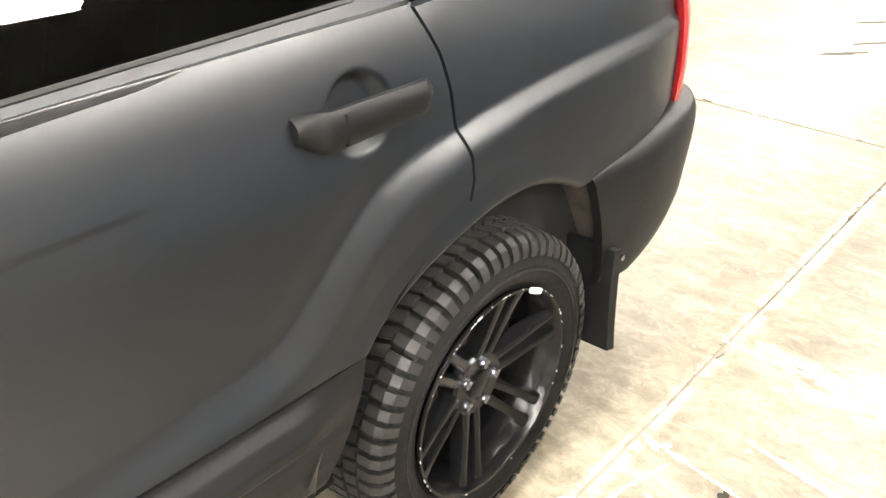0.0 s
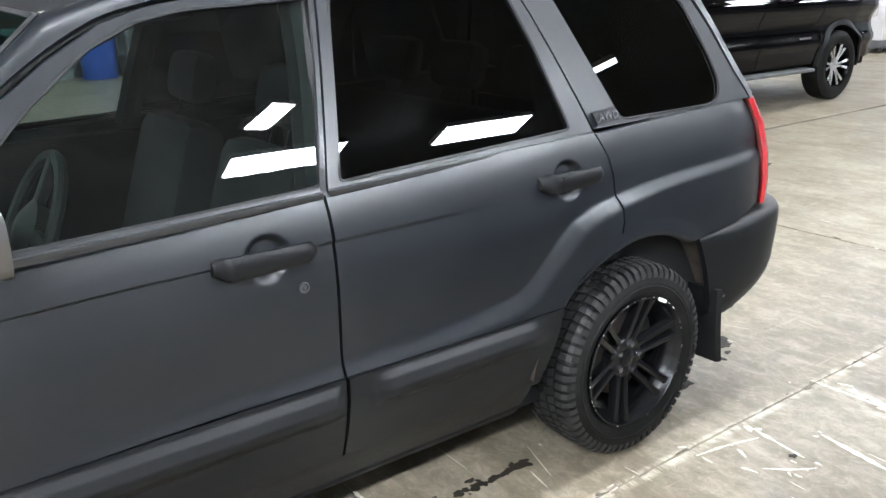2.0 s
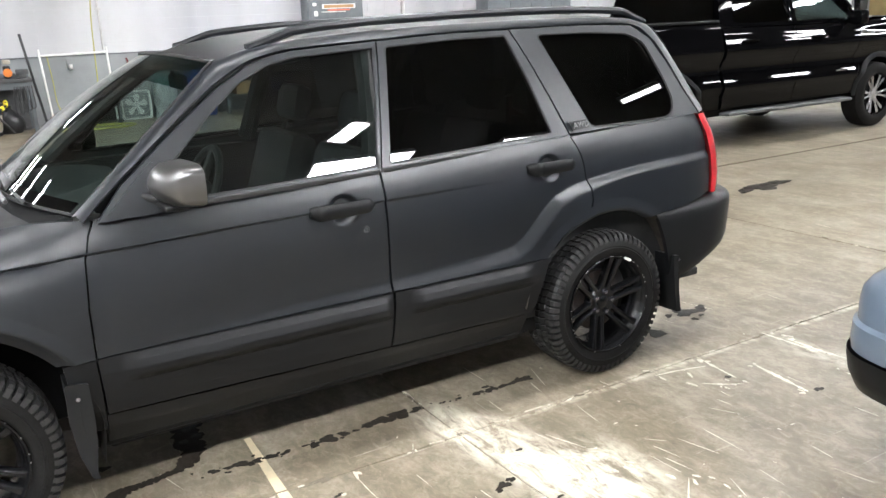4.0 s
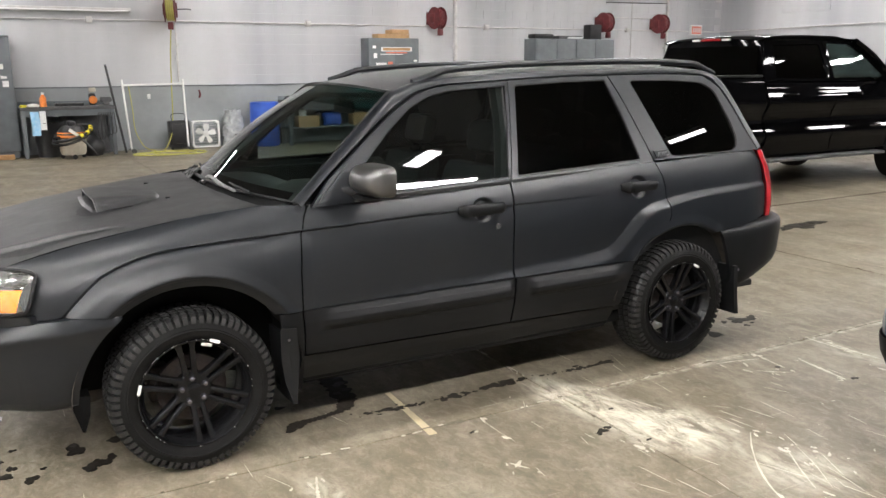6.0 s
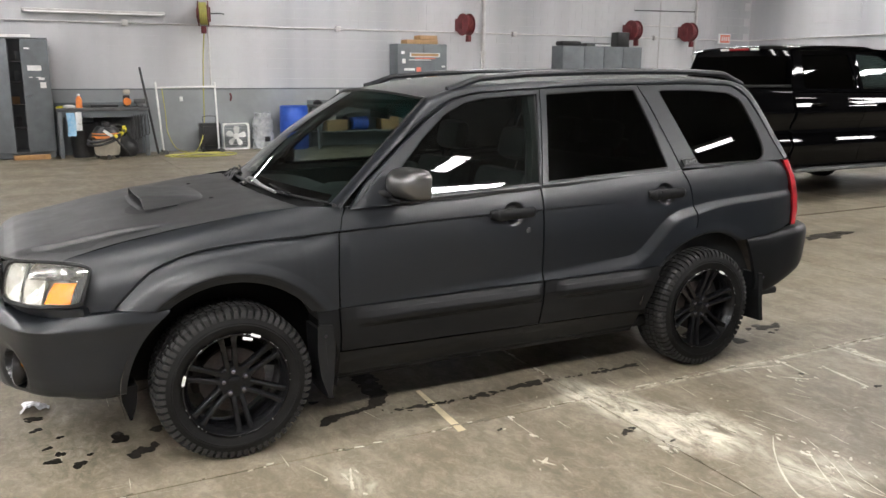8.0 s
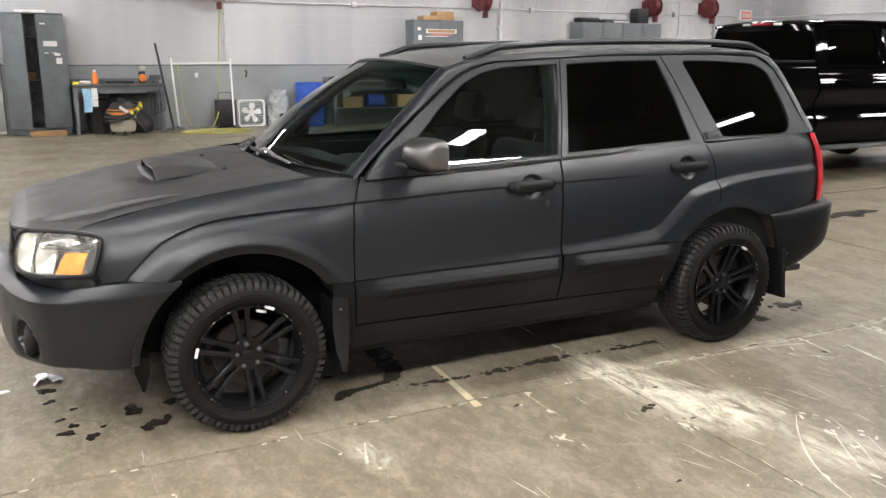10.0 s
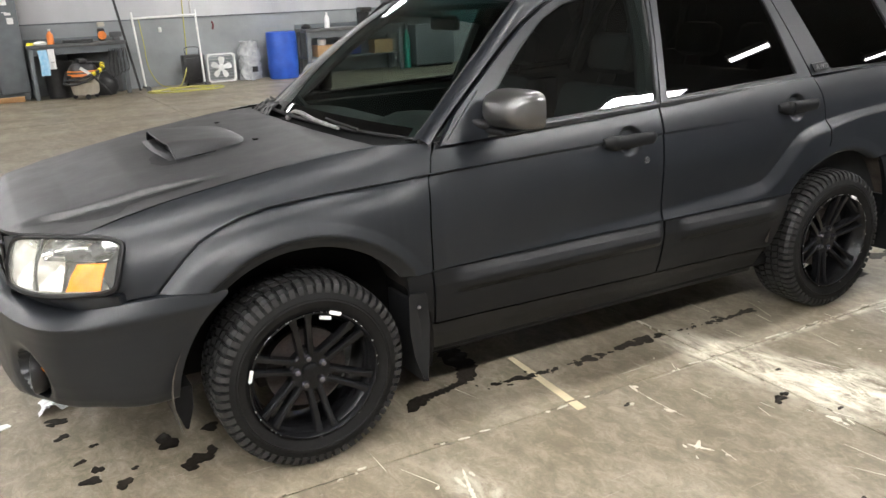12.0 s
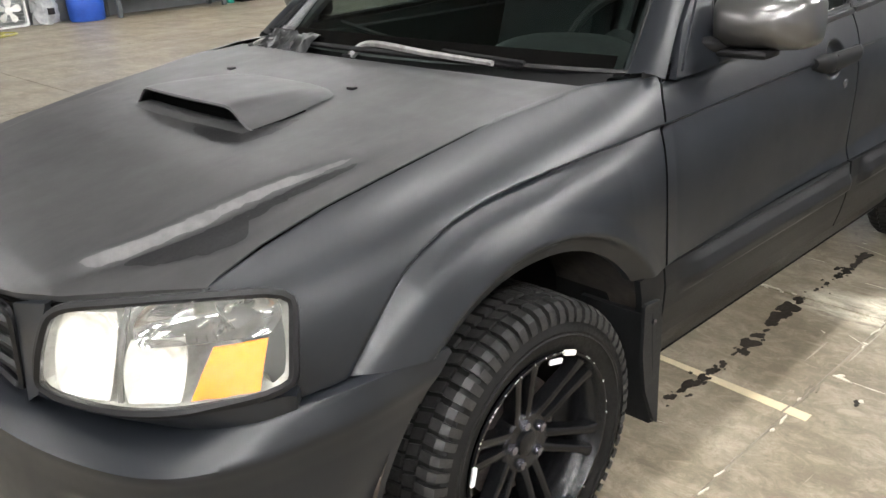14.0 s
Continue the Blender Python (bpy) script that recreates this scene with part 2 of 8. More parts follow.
def tube(path, r, sides=8, closed=False):
    p = np.asarray(path, float)
    n = len(p)
    rr = np.broadcast_to(np.asarray(r, float), (n,))
    tan = np.gradient(p, axis=0) if not closed else np.roll(p, -1, 0) - np.roll(p, 1, 0)
    rings, prev = [], None
    for i in range(n):
        t = tan[i] / (np.linalg.norm(tan[i]) + 1e-9)
        ref = np.array([0, 0, 1.0]) if prev is None else prev
        if prev is None and abs(t[2]) > 0.9:
            ref = np.array([1.0, 0, 0])
        u = ref - t * (ref @ t)
        u /= np.linalg.norm(u) + 1e-9
        prev = u
        w = np.cross(t, u)
        a = np.linspace(0, 2 * np.pi, sides, endpoint=False)
        rings.append(p[i] + rr[i] * (np.cos(a)[:, None] * u + np.sin(a)[:, None] * w))
    v, f = grid(np.array(rings), closed_u=closed, closed_v=True)
    if not closed:
        f = f + [tuple(range(sides))[::-1], tuple(range((n - 1) * sides, n * sides))]
    return v, f


def box(x0, x1, y0, y1, z0, z1, r=0.0):
    """A box with bevelled edges."""
    r = min(r, (x1 - x0) / 2.01, (y1 - y0) / 2.01, (z1 - z0) / 2.01)
    if r <= 0:
        v = [(x, y, z) for x in (x0, x1) for y in (y0, y1) for z in (z0, z1)]
        return v, [(0, 1, 3, 2), (4, 6, 7, 5), (0, 4, 5, 1), (2, 3, 7, 6), (0, 2, 6, 4), (1, 5, 7, 3)]
    bm = bmesh.new()
    bmesh.ops.create_cube(bm, size=1.0)
    for q in bm.verts:
        q.co = Vector(((x0 + x1) / 2 + q.co.x * (x1 - x0), (y0 + y1) / 2 + q.co.y * (y1 - y0), (z0 + z1) / 2 + q.co.z * (z1 - z0)))
    bmesh.ops.bevel(bm, geom=bm.edges[:], offset=r, segments=2, profile=0.5, affect="EDGES")
    bmesh.ops.recalc_face_normals(bm, faces=bm.faces)
    bm.verts.ensure_lookup_table()
    bm.verts.index_update()
    out = [tuple(q.co) for q in bm.verts], [tuple(q.index for q in f.verts) for f in bm.faces]
    bm.free()
    return out


def lathe(profile, n=48, axis="y", centre=(0, 0, 0)):
    """Turns (distance along the axis, radius) pairs round an axis."""
    pr = np.asarray(profile, float)
    a = np.linspace(0, 2 * np.pi, n, endpoint=False)
    P = np.zeros((n, len(pr), 3))
    for i, t in enumerate(a):
        c, s = math.cos(t), math.sin(t)
        if axis == "y":
            P[i] = np.stack([pr[:, 1] * c, pr[:, 0], pr[:, 1] * s], 1)
        elif axis == "z":
            P[i] = np.stack([pr[:, 1] * c, pr[:, 1] * s, pr[:, 0]], 1)
        else:
            P[i] = np.stack([pr[:, 0], pr[:, 1] * c, pr[:, 1] * s], 1)
    return grid(P + np.array(centre), closed_u=True)


def plate(outline, depth, holes=(), place=None):
    """A flat plate from a 2D outline (u, v) with holes; place maps (u, v, w) to a point."""
    place = place or (lambda u, v, w: (u, w, v))
    bm = bmesh.new()
    edges = []
    for loop in (outline, *holes):
        vs = [bm.verts.new((u, v, 0)) for u, v in loop]
        edges += [bm.edges.new((vs[i], vs[(i + 1) % len(vs)])) for i in range(len(vs))]
    bmesh.ops.triangle_fill(bm, edges=edges, use_beauty=True)
    res = bmesh.ops.extrude_face_region(bm, geom=bm.faces[:])
    for q in res["geom"]:
        if isinstance(q, bmesh.types.BMVert):
            q.co.z += depth
    for q in bm.verts:
        q.co = Vector(place(q.co.x, q.co.y, q.co.z))
    bmesh.ops.recalc_face_normals(bm, faces=bm.faces)
    bm.verts.index_update()
    out = [tuple(q.co) for q in bm.verts], [tuple(q.index for q in f.verts) for f in bm.faces]
    bm.free()
    return out


def rounded(pts, r, n=4):
    """Rounds the corners of a 2D outline."""
    out = []
    m = len(pts)
    for i in range(m):
        p, a, b = np.array(pts[i]), np.array(pts[i - 1]), np.array(pts[(i + 1) % m])
        da, db = a - p, b - p
        la, lb = np.linalg.norm(da), np.linalg.norm(db)
        k = min(r, la * 0.45, lb * 0.45)
        s, e = p + da / la * k, p + db / lb * k
        for t in np.linspace(0, 1, n + 1):
            out.append(tuple((1 - t) ** 2 * s + 2 * t * (1 - t) * p + t * t * e))
    return out

# ---- the matt charcoal station wagon: front axle at x = 0, nose towards -x, its left side towards -y ----
WB, HUB = 2.525, 0.325
XF, XR = 0.0, WB
ARCH = 0.420


def arr(*p):
    return np.array(p, float)


def ztop(x):
    """Upper edge of fender, doors and rear quarter."""
    return np.interp(x, [-0.62, -0.5, -0.35, -0.2, 0.1, 0.32, 0.485, 1.2, 1.48, 1.85, 2.35, 3.2], [0.862, 0.884, 0.916, 0.942, 0.986, 1.010, 1.008, 1.030, 1.046, 1.061, 1.078, 1.092])


BOWLS = ((1.315, 0.922, 0.060, 0.056), (2.222, 0.958, 0.060, 0.058))
# crease lines on the side, in (x, z): below them the metal steps outwards
FRONT_CREASE = [(-0.46, 0.66), (-0.431, 0.695), (-0.394, 0.733), (-0.350, 0.774), (-0.302, 0.812), (-0.24, 0.842), (-0.165, 0.866), (-0.09, 0.880), (0, 0.889), (0.1, 0.895), (0.22, 0.900), (0.336, 0.903), (0.447, 0.909), (0.70, 0.917), (1.0, 0.925), (1.47, 0.932), (2.1, 0.94)]
REAR_CREASE = [(0.3, 0.590), (0.5, 0.598), (0.7, 0.606), (1.05, 0.617), (1.3, 0.625), (1.5, 0.634), (1.61, 0.642), (1.79, 0.650), (1.94, 0.657), (2.00, 0.661), (2.04, 0.669), (2.08, 0.693), (2.11, 0.722), (2.145, 0.758), (2.19, 0.803), (2.24, 0.843), (2.30, 0.867), (2.355, 0.879), (2.40, 0.885), (2.45, 0.893), (2.54, 0.902), (2.72, 0.915), (2.93, 0.922), (3.1, 0.926), (3.3, 0.93)]


def above(x, z, crease):
    """Signed distance to a crease line running towards +x: positive above it."""
    best = np.full(x.shape, 9.0)
    sign = np.ones(x.shape)
    for (x0, z0), (x1, z1) in zip(crease, crease[1:]):
        dx, dz = x1 - x0, z1 - z0
        t = np.clip(((x - x0) * dx + (z - z0) * dz) / (dx * dx + dz * dz), 0, 1)
        d = np.hypot(x - x0 - t * dx, z - z0 - t * dz)
        near = d < best
        best = np.where(near, d, best)
        sign = np.where(near, np.where(dx * (z - z0) - dz * (x - x0) >= 0, 1.0, -1.0), sign)
    return best * sign


def stepped(s, high, wide, groove=0.2):
    """Metal stepping out by high within wide below the line, with a shallow groove above it."""
    return high * (1 - smooth(-wide, 0.0015, s)) - groove * high * np.where(s > 0, np.exp(-(s / 0.045) ** 2), np.exp(-(s / 0.012) ** 2))


def body_y(x, z, dished=True):
    """Half width of the painted body side."""
    x, z = np.broadcast_arrays(np.asarray(x, float), np.asarray(z, float))
    d = np.maximum(ztop(x) - z, 0)
    def soft(xs, ys):
        return sum(np.interp(x + q, xs, ys) for q in (-0.06, -0.04, -0.02, 0, 0.02, 0.04, 0.06)) / 7
    y0 = soft([-0.62, -0.57, -0.48, -0.35, -0.2, 0.02, 0.3, 0.42, 0.5, 2.4, 3.0, 3.25], [0.716, 0.701, 0.686, 0.682, 0.688, 0.687, 0.712, 0.75, 0.778, 0.79, 0.775, 0.70])
    yb = soft([-0.75, -0.6, -0.5, -0.35, -0.2, 0, 0.5, 1.5, 2.5, 2.9, 3.05, 3.15, 3.25], [0.70, 0.797, 0.822, 0.838, 0.845, 0.848, 0.851, 0.851, 0.846, 0.839, 0.828, 0.806, 0.77])
    y = y0 + (yb - y0) * (1 - np.exp(-d / np.interp(x, [0.0, 0.3, 0.5, 2.6, 3.1], [0.070, 0.080, 0.102, 0.102, 0.075])))
    # the doors draw in towards their foot
    y = y - 0.022 * (1 - smooth(0.60, 0.92, z)) * smooth(0.35, 1.25, x) * (1 - smooth(2.2, 2.45, x))
    # the shoulder overhangs its crease; below it the front wheel blister swells out again
    s1 = above(x, z, FRONT_CREASE)
    under = np.minimum(s1, 0)
    y = y - np.interp(x, [-0.4, -0.1, 0.5, 1.2, 1.6, 2.0], [0.007, 0.015, 0.013, 0.010, 0.005, 0.0]) * (1 - smooth(-0.007, 0.001, s1)) * np.exp(under / np.interp(x, [0.3, 0.6], [0.12, 0.34]))
    y = y + np.interp(x, [0.02, 0.34, 0.5], [0.036, 0.016, 0.0]) * (1 - np.exp((under + 0.007) / 0.032)) * (s1 < -0.007)
    s2 = above(x, z, REAR_CREASE)
    y = y + stepped(s2, np.interp(x, [0.45, 0.8, 1.3, 1.6, 2.2, 2.42, 2.6, 3.1], [0.002, 0.007, 0.014, 0.017, 0.021, 0.019, 0.016, 0.013]), np.interp(x, [1.9, 2.2, 2.6], [0.070, 0.066, 0.036]), 0.24 * smooth(1.7, 2.3, x))
    r1 = np.hypot(x - XF, z - HUB)
    y = y + np.interp(r1, [0.42, 0.432, 0.448, 0.456, 0.463, 0.50], [-0.030, -0.021, -0.007, 0.003, 0.005, 0])
    r2 = np.hypot(x - XR, z - HUB)
    y = y + np.interp(r2, [0.409, 0.416, 0.424, 0.434, 0.47], [-0.012, -0.001, 0.003, 0.003, 0])
    if dished:
        for cx, cz, rx, rz in BOWLS:
            y = y - 0.024 * (1 - smooth(0.60, 1.0, np.hypot((x - cx) / rx, (z - cz) / rz)))
    return y


def clad_y(x, z):
    """Half width of the lower door cladding."""
    x, z = np.asarray(x, float), np.asarray(z, float)
    w = np.maximum(smooth(0.50, 0.60, x) * smooth(1.475, 1.44, x), smooth(1.54, 1.60, x) * smooth(2.17, 2.05, x))
    y = np.interp(z, [0.2, 0.34, 0.37, 0.42, 0.47, 0.53, 0.582], [0.76, 0.806, 0.820, 0.834, 0.844, 0.850, 0.846])
    return y + w * 0.022 * np.interp(z, [0.488, 0.500, 0.512, 0.535, 0.560, 0.580], [0, 0.55, 0.95, 1.0, 0.62, 0.05])


def glass_y(z):
    """Half width of the side windows, leaning in and slightly bowed."""
    h = np.asarray(z, float) - 1.05
    return 0.788 - 0.452 * h - 0.17 * h * h


def quilt(low, high, n, m, surf, bias=None):
    """Points between a lower and an upper outline in (x, z), on surf; left side."""
    a, b = sample(low, n), sample(high, n)
    t = np.linspace(0, 1, m) if bias is None else np.asarray(bias)
    X = a[:, None, 0] * (1 - t) + b[:, None, 0] * t
    Z = a[:, None, 1] * (1 - t) + b[:, None, 1] * t
    return np.stack([X, -surf(X, Z), Z], 2)


def arc(cx, r, a0, a1, n=24):
    return [(cx + r * math.cos(radians(a)), HUB + r * math.sin(radians(a))) for a in np.linspace(a0, a1, n)]


wagon = thing("station_wagon", "matt charcoal station wagon with black wheels, parked on the concrete floor", "car")


def sided(name, piece, mat, parent_left, parent_right=None, label="", sharp=40):
    """The left panel and its mirror image."""
    a = part(name, piece, mat, parent_left, label, sharp)
    b = part(name, flip(piece), mat, parent_right or parent_left, label, sharp)
    return a, b


def build_side():
    hem = (0, 0.016, 0)
    # front fender
    low = [(-0.548, 0.680), (-0.42, 0.682), (-0.30, 0.674)] + arc(XF, ARCH, 128, 38, 30) + [(0.345, 0.586), (0.440, 0.586)]
    high = [(-0.603, 0.864), (-0.5, 0.884), (-0.35, 0.916), (-0.2, 0.942), (0.1, 0.986), (0.32, 1.008), (0.42, 1.006), (0.495, 1.004)]
    # even spacing in x keeps the columns upright
    def by_x(pts, xs):
        p = np.array(pts)
        return np.stack([xs, np.interp(xs, p[:, 0], p[:, 1])], 1)
    n = 190
    s = np.linspace(0, 1, n)
    lowx = -0.548 + s * (0.440 + 0.548)
    lo = by_x(low, lowx)
    hi = by_x(high, -0.603 + s * (0.495 + 0.603))
    t = 1 - (1 - np.linspace(0, 1, 110)) ** 1.35
    X = lo[:, None, 0] * (1 - t) + hi[:, None, 0] * t
    Z = lo[:, None, 1] * (1 - t) + hi[:, None, 1] * t
    fender = sheet(np.stack([X, -body_y(X, Z), Z], 2), (0, 0.02, 0))
    sided("front_fender", fender, PAINT, wagon)
    # cladding between front wheel and door
    P = quilt([(0.372, 0.335), (0.452, 0.325)], [(0.347, 0.581), (0.440, 0.581)], 8, 12, clad_y)
    sided("fender_cladding", sheet(P, hem), CLADDING, wagon)

    # front door
    t = np.r_[np.linspace(0, 0.20, 42), np.linspace(0.21, 0.66, 40), np.linspace(0.667, 1, 60)]
    lo = [(0.446, 0.5865), (1.478, 0.5895)]
    hi = [(0.506, 1.004), (0.8, 1.012), (1.2, 1.024), (1.476, 1.040)]
    def warp(lo, hi, left, right, n, t):
        """Panel whose front and rear edges follow curves (x at height)."""
        A, B = sample(lo, n), sample(hi, n)
        Z = A[:, None, 1] * (1 - t) + B[:, None, 1] * t
        u = np.linspace(0, 1, n)[:, None]
        zl = A[0, 1] * (1 - t) + B[0, 1] * t
        zr = A[-1, 1] * (1 - t) + B[-1, 1] * t
        L = np.interp(zl, [p[1] for p in left], [p[0] for p in left])
        R = np.interp(zr, [p[1] for p in right], [p[0] for p in right])
        X = L[None] * (1 - u) + R[None] * u
        return np.stack([X, -body_y(X, Z), Z], 2)
    fd_left = [(0.448, 0.58), (0.450, 0.74), (0.464, 0.89), (0.484, 0.96), (0.510, 1.01)]
    fd_right = [(1.477, 0.58), (1.473, 0.8), (1.473, 1.05)]
    P = warp(lo, hi, fd_left, fd_right, 190, t)
    # dark tube put in for the shade between fender and door
    gap = [(x - 0.004, z) for x, z in fd_left]
    gap = sample(gap, 40)
    seam = np.stack([gap[:, 0], -(body_y(gap[:, 0], gap[:, 1]) - 0.0005), gap[:, 1]], 1)
    sided("door_gap", tube(seam[1:-1], 0.0032, 5), GAP_SHADE, wagon)
    fdl, fdr = sided("front_door", sheet(P, hem), PAINT, wagon, None, "matt charcoal front door with a black handle")
    P = quilt([(0.458, 0.388), (0.9, 0.382), (1.466, 0.370)], [(0.447, 0.5825), (1.476, 0.5855)], 90, 60, clad_y)
    sided("lower_cladding", sheet(P, hem), CLADDING, fdl, fdr)
    # rear door: its rear edge runs down round the wheel arch
    rd_left = [(1.485, 0.58), (1.481, 0.8), (1.481, 1.06)]
    rd_right = [(2.203, 0.588), (2.228, 0.622), (2.262, 0.668), (2.318, 0.711), (2.375, 0.738), (2.408, 0.762), (2.419, 0.805), (2.414, 0.85), (2.402, 0.90), (2.394, 0.95), (2.382, 1.0), (2.351, 1.066)]
    P = warp([(1.486, 0.5895), (2.207, 0.5905)], [(1.482, 1.041), (1.85, 1.056), (2.351, 1.070)], rd_left, rd_right, 190, t)
    rdl, rdr = sided("rear_door", sheet(P, hem), PAINT, wagon, None, "matt charcoal rear door with a black handle")
    P = quilt([(1.474, 0.370), (1.8, 0.366), (2.13, 0.355)], [(1.487, 0.5855), (2.200, 0.5865)], 80, 60, clad_y)
    sided("lower_cladding", sheet(P, hem), CLADDING, rdl, rdr)

    # rear quarter: arch, shoulder, up to the belt; ends at the tail lamp
    ql = np.array([(x + 0.0065, z - 0.0005) for x, z in rd_right])
    n, m = 190, 110
    u = np.linspace(0, 1, n)
    t = np.linspace(0, 1, m)
    # lower outline: arch from the door's foot backwards, then along the bumper
    arch = np.array(arc(XR, 0.410, 140, 59, 60))
    low = np.concatenate([[ql[0]], arch[1:], [[2.80, 0.683], [2.946, 0.694], [3.05, 0.708], [3.165, 0.735]]])
    lo2 = sample(low, n)
    top = sample([(2.3575, 1.0655), (2.7, 1.080), (3.0, 1.088), (3.128, 1.090)], n)
    ledge = sample([tuple(q) for q in ql], m)
    redge = sample([(3.165, 0.735), (3.168, 0.80), (3.155, 0.95), (3.128, 1.090)], m)
    # blended outline (Coons)
    U, T = u[:, None, None], t[None, :, None]
    G = (1 - T) * lo2[:, None] + T * top[:, None] + (1 - U) * ledge[None] + U * redge[None] - ((1 - U) * (1 - T) * lo2[0] + U * (1 - T) * lo2[-1] + (1 - U) * T * top[0] + U * T * top[-1])
    X, Z = G[..., 0], G[..., 1]
    quarter = sheet(np.stack([X, -body_y(X, Z), Z], 2), (0, 0.02, 0))
    ql_, qr_ = sided("rear_quarter", quarter, PAINT, wagon)

    # sill below the doors
    P = quilt([(0.455, 0.235), (1.3, 0.225), (2.13, 0.215)], [(0.455, 0.378), (1.40, 0.360), (2.12, 0.348)], 40, 10, lambda x, z: clad_y(x, z) - 0.012 - 0.35 * np.maximum(0.33 - z, 0))
    sided("sill", sheet(P, (0, 0.05, 0)), FLAP, wagon)
    return fdl, fdr, rdl, rdr, ql_, qr_


front_door, front_door_r, rear_door, rear_door_r, quarter_l, quarter_r = build_side()


# ---- windows and their frames ----
def greenhouse():
    def put(off):
        return lambda u, v, w: (u, -(glass_y(v) + off) + w, v)
    def pane(win, n=44, m=24):
        """Curved glass filling a window outline, level by level."""
        w = np.array(win)
        rows = []
        for v in np.linspace(w[:, 1].min() + 0.0008, w[:, 1].max() - 0.0008, n):
            us = []
            for (u0, v0), (u1, v1) in zip(w, np.roll(w, -1, 0)):
                if (v0 - v) * (v1 - v) < 0:
                    us.append(u0 + (u1 - u0) * (v - v0) / (v1 - v0))
            a, b = min(us), max(us)
            rows.append([(a + (b - a) * t, -(float(glass_y(v)) - 0.010), v) for t in np.linspace(0, 1, m)])
        return np.array(rows)
    def ring_of(outer, inner):
        """Frame between two outlines, following the lean of the side."""
        c = np.array(inner).mean(0)
        def reach(loop, a):
            best = 0.0
            d = np.array([math.cos(a), math.sin(a)])
            for p, q in zip(np.array(loop), np.roll(np.array(loop), -1, 0)):
                e = q - p
                det = e[0] * d[1] - e[1] * d[0]
                if abs(det) < 1e-12:
                    continue
                w = p - c
                t = (e[0] * w[1] - e[1] * w[0]) / det
                k = (d[0] * w[1] - d[1] * w[0]) / det
                if t > 0 and -1e-6 <= k <= 1 + 1e-6:
                    best = max(best, t)
            return best
        angs = sorted({round(math.atan2(v - c[1], u - c[0]), 5) for u, v in list(outer) + list(inner)} | {round(a, 5) for a in np.linspace(-math.pi, math.pi, 160, endpoint=False)})
        rows = []
        for a in angs:
            r0, r1 = reach(inner, a), reach(outer, a)
            row = []
            for k in np.linspace(0, 1, 6):
                r = r0 + (r1 - r0) * k
                u, v = c[0] + r * math.cos(a), c[1] + r * math.sin(a)
                row.append((u, -float(glass_y(v)), v))
            rows.append(row)
        rows.append(rows[0])
        return np.array(rows)
    winF = rounded([(0.690, 1.026), (0.77, 1.146), (0.915, 1.275), (1.05, 1.373), (1.165, 1.423), (1.27, 1.443), (1.588, 1.460), (1.474, 1.050)], 0.014)
    winR = rounded([(1.638, 1.460), (1.95, 1.474), (2.200, 1.477), (2.240, 1.30), (2.280, 1.084), (1.524, 1.053)], 0.016)
    winQ = rounded([(2.356, 1.474), (2.62, 1.472), (2.862, 1.458), (2.940, 1.418), (2.988, 1.245), (2.998, 1.160), (2.972, 1.108), (2.92, 1.090), (2.490, 1.088)], 0.03)
    outF = [(0.512, 0.998), (0.60, 1.095), (0.80, 1.242), (0.96, 1.352), (1.09, 1.422), (1.19, 1.452), (1.29, 1.466), (1.606, 1.482), (1.482, 1.034), (1.2, 1.016), (0.8, 1.004)]
    outR = [(1.488, 1.036), (1.612, 1.482), (1.95, 1.496), (2.225, 1.498), (2.262, 1.40), (2.318, 1.22), (2.362, 1.068), (1.85, 1.046)]
    outQ = [(2.368, 1.076), (2.324, 1.222), (2.268, 1.402), (2.232, 1.500), (2.62, 1.503), (2.90, 1.492), (2.985, 1.43), (3.03, 1.33), (3.075, 1.20), (3.125, 1.094), (2.8, 1.084)]
    doors = ((front_door, front_door_r, outF, winF, GLASS_DOOR, "lightly tinted window glass"), (rear_door, rear_door_r, outR, winR, GLASS_DARK, "black tinted window glass"), (quarter_l, quarter_r, outQ, winQ, GLASS_DARK, "black tinted window glass"))
    for left, right, outer, win, gl, lab in doors:
        sided("window_frame", sheet(ring_of(outer, win), (0, 0.018, 0)), PAINT, left, right)
        sided("window_glass", sheet(pane(win), (0, 0.004, 0)), gl, left, right, lab)
        # black rubber round the pane
        loop = np.array([(u, -(glass_y(v) - 0.004), v) for u, v in win])
        sided("window_seal", tube(loop, 0.0055, 5, closed=True), TRIM, left, right)
    # black rear post of the front door's frame
    sided("window_post", plate([(1.470, 1.045), (1.4835, 1.040), (1.604, 1.478), (1.584, 1.462)], 0.004, (), put(0.003)), TRIM, front_door, front_door_r, "black window post")
    # belt moulding under the door windows
    for left, right, x0, x1, z0, z1 in ((front_door, front_door_r, 0.70, 1.472, 1.014, 1.036), (rear_door, rear_door_r, 1.490, 2.36, 1.038, 1.066)):
        xs = np.linspace(x0, x1, 16)
        zs = np.linspace(z0, z1, 16)
        prof = [(-0.004, -0.012), (0.006, -0.010), (0.008, -0.002), (0.006, 0.004), (-0.006, 0.006)]
        P = np.array([[(x, -(glass_y(z) + a), z + b) for a, b in prof] for x, z in zip(xs, zs)])
        sided("belt_moulding", grid(P), MOULDING, left, right, "grey belt moulding with a dull sheen")
    # mirror sail triangle on the front door
    sail = [(0.54, 1.012), (0.625, 1.092), (0.70, 1.155), (0.712, 1.150), (0.692, 1.05), (0.692, 1.018)]
    sided("mirror_sail", plate(sail, 0.012, (), put(0.006)), PAINT, front_door, front_door_r)
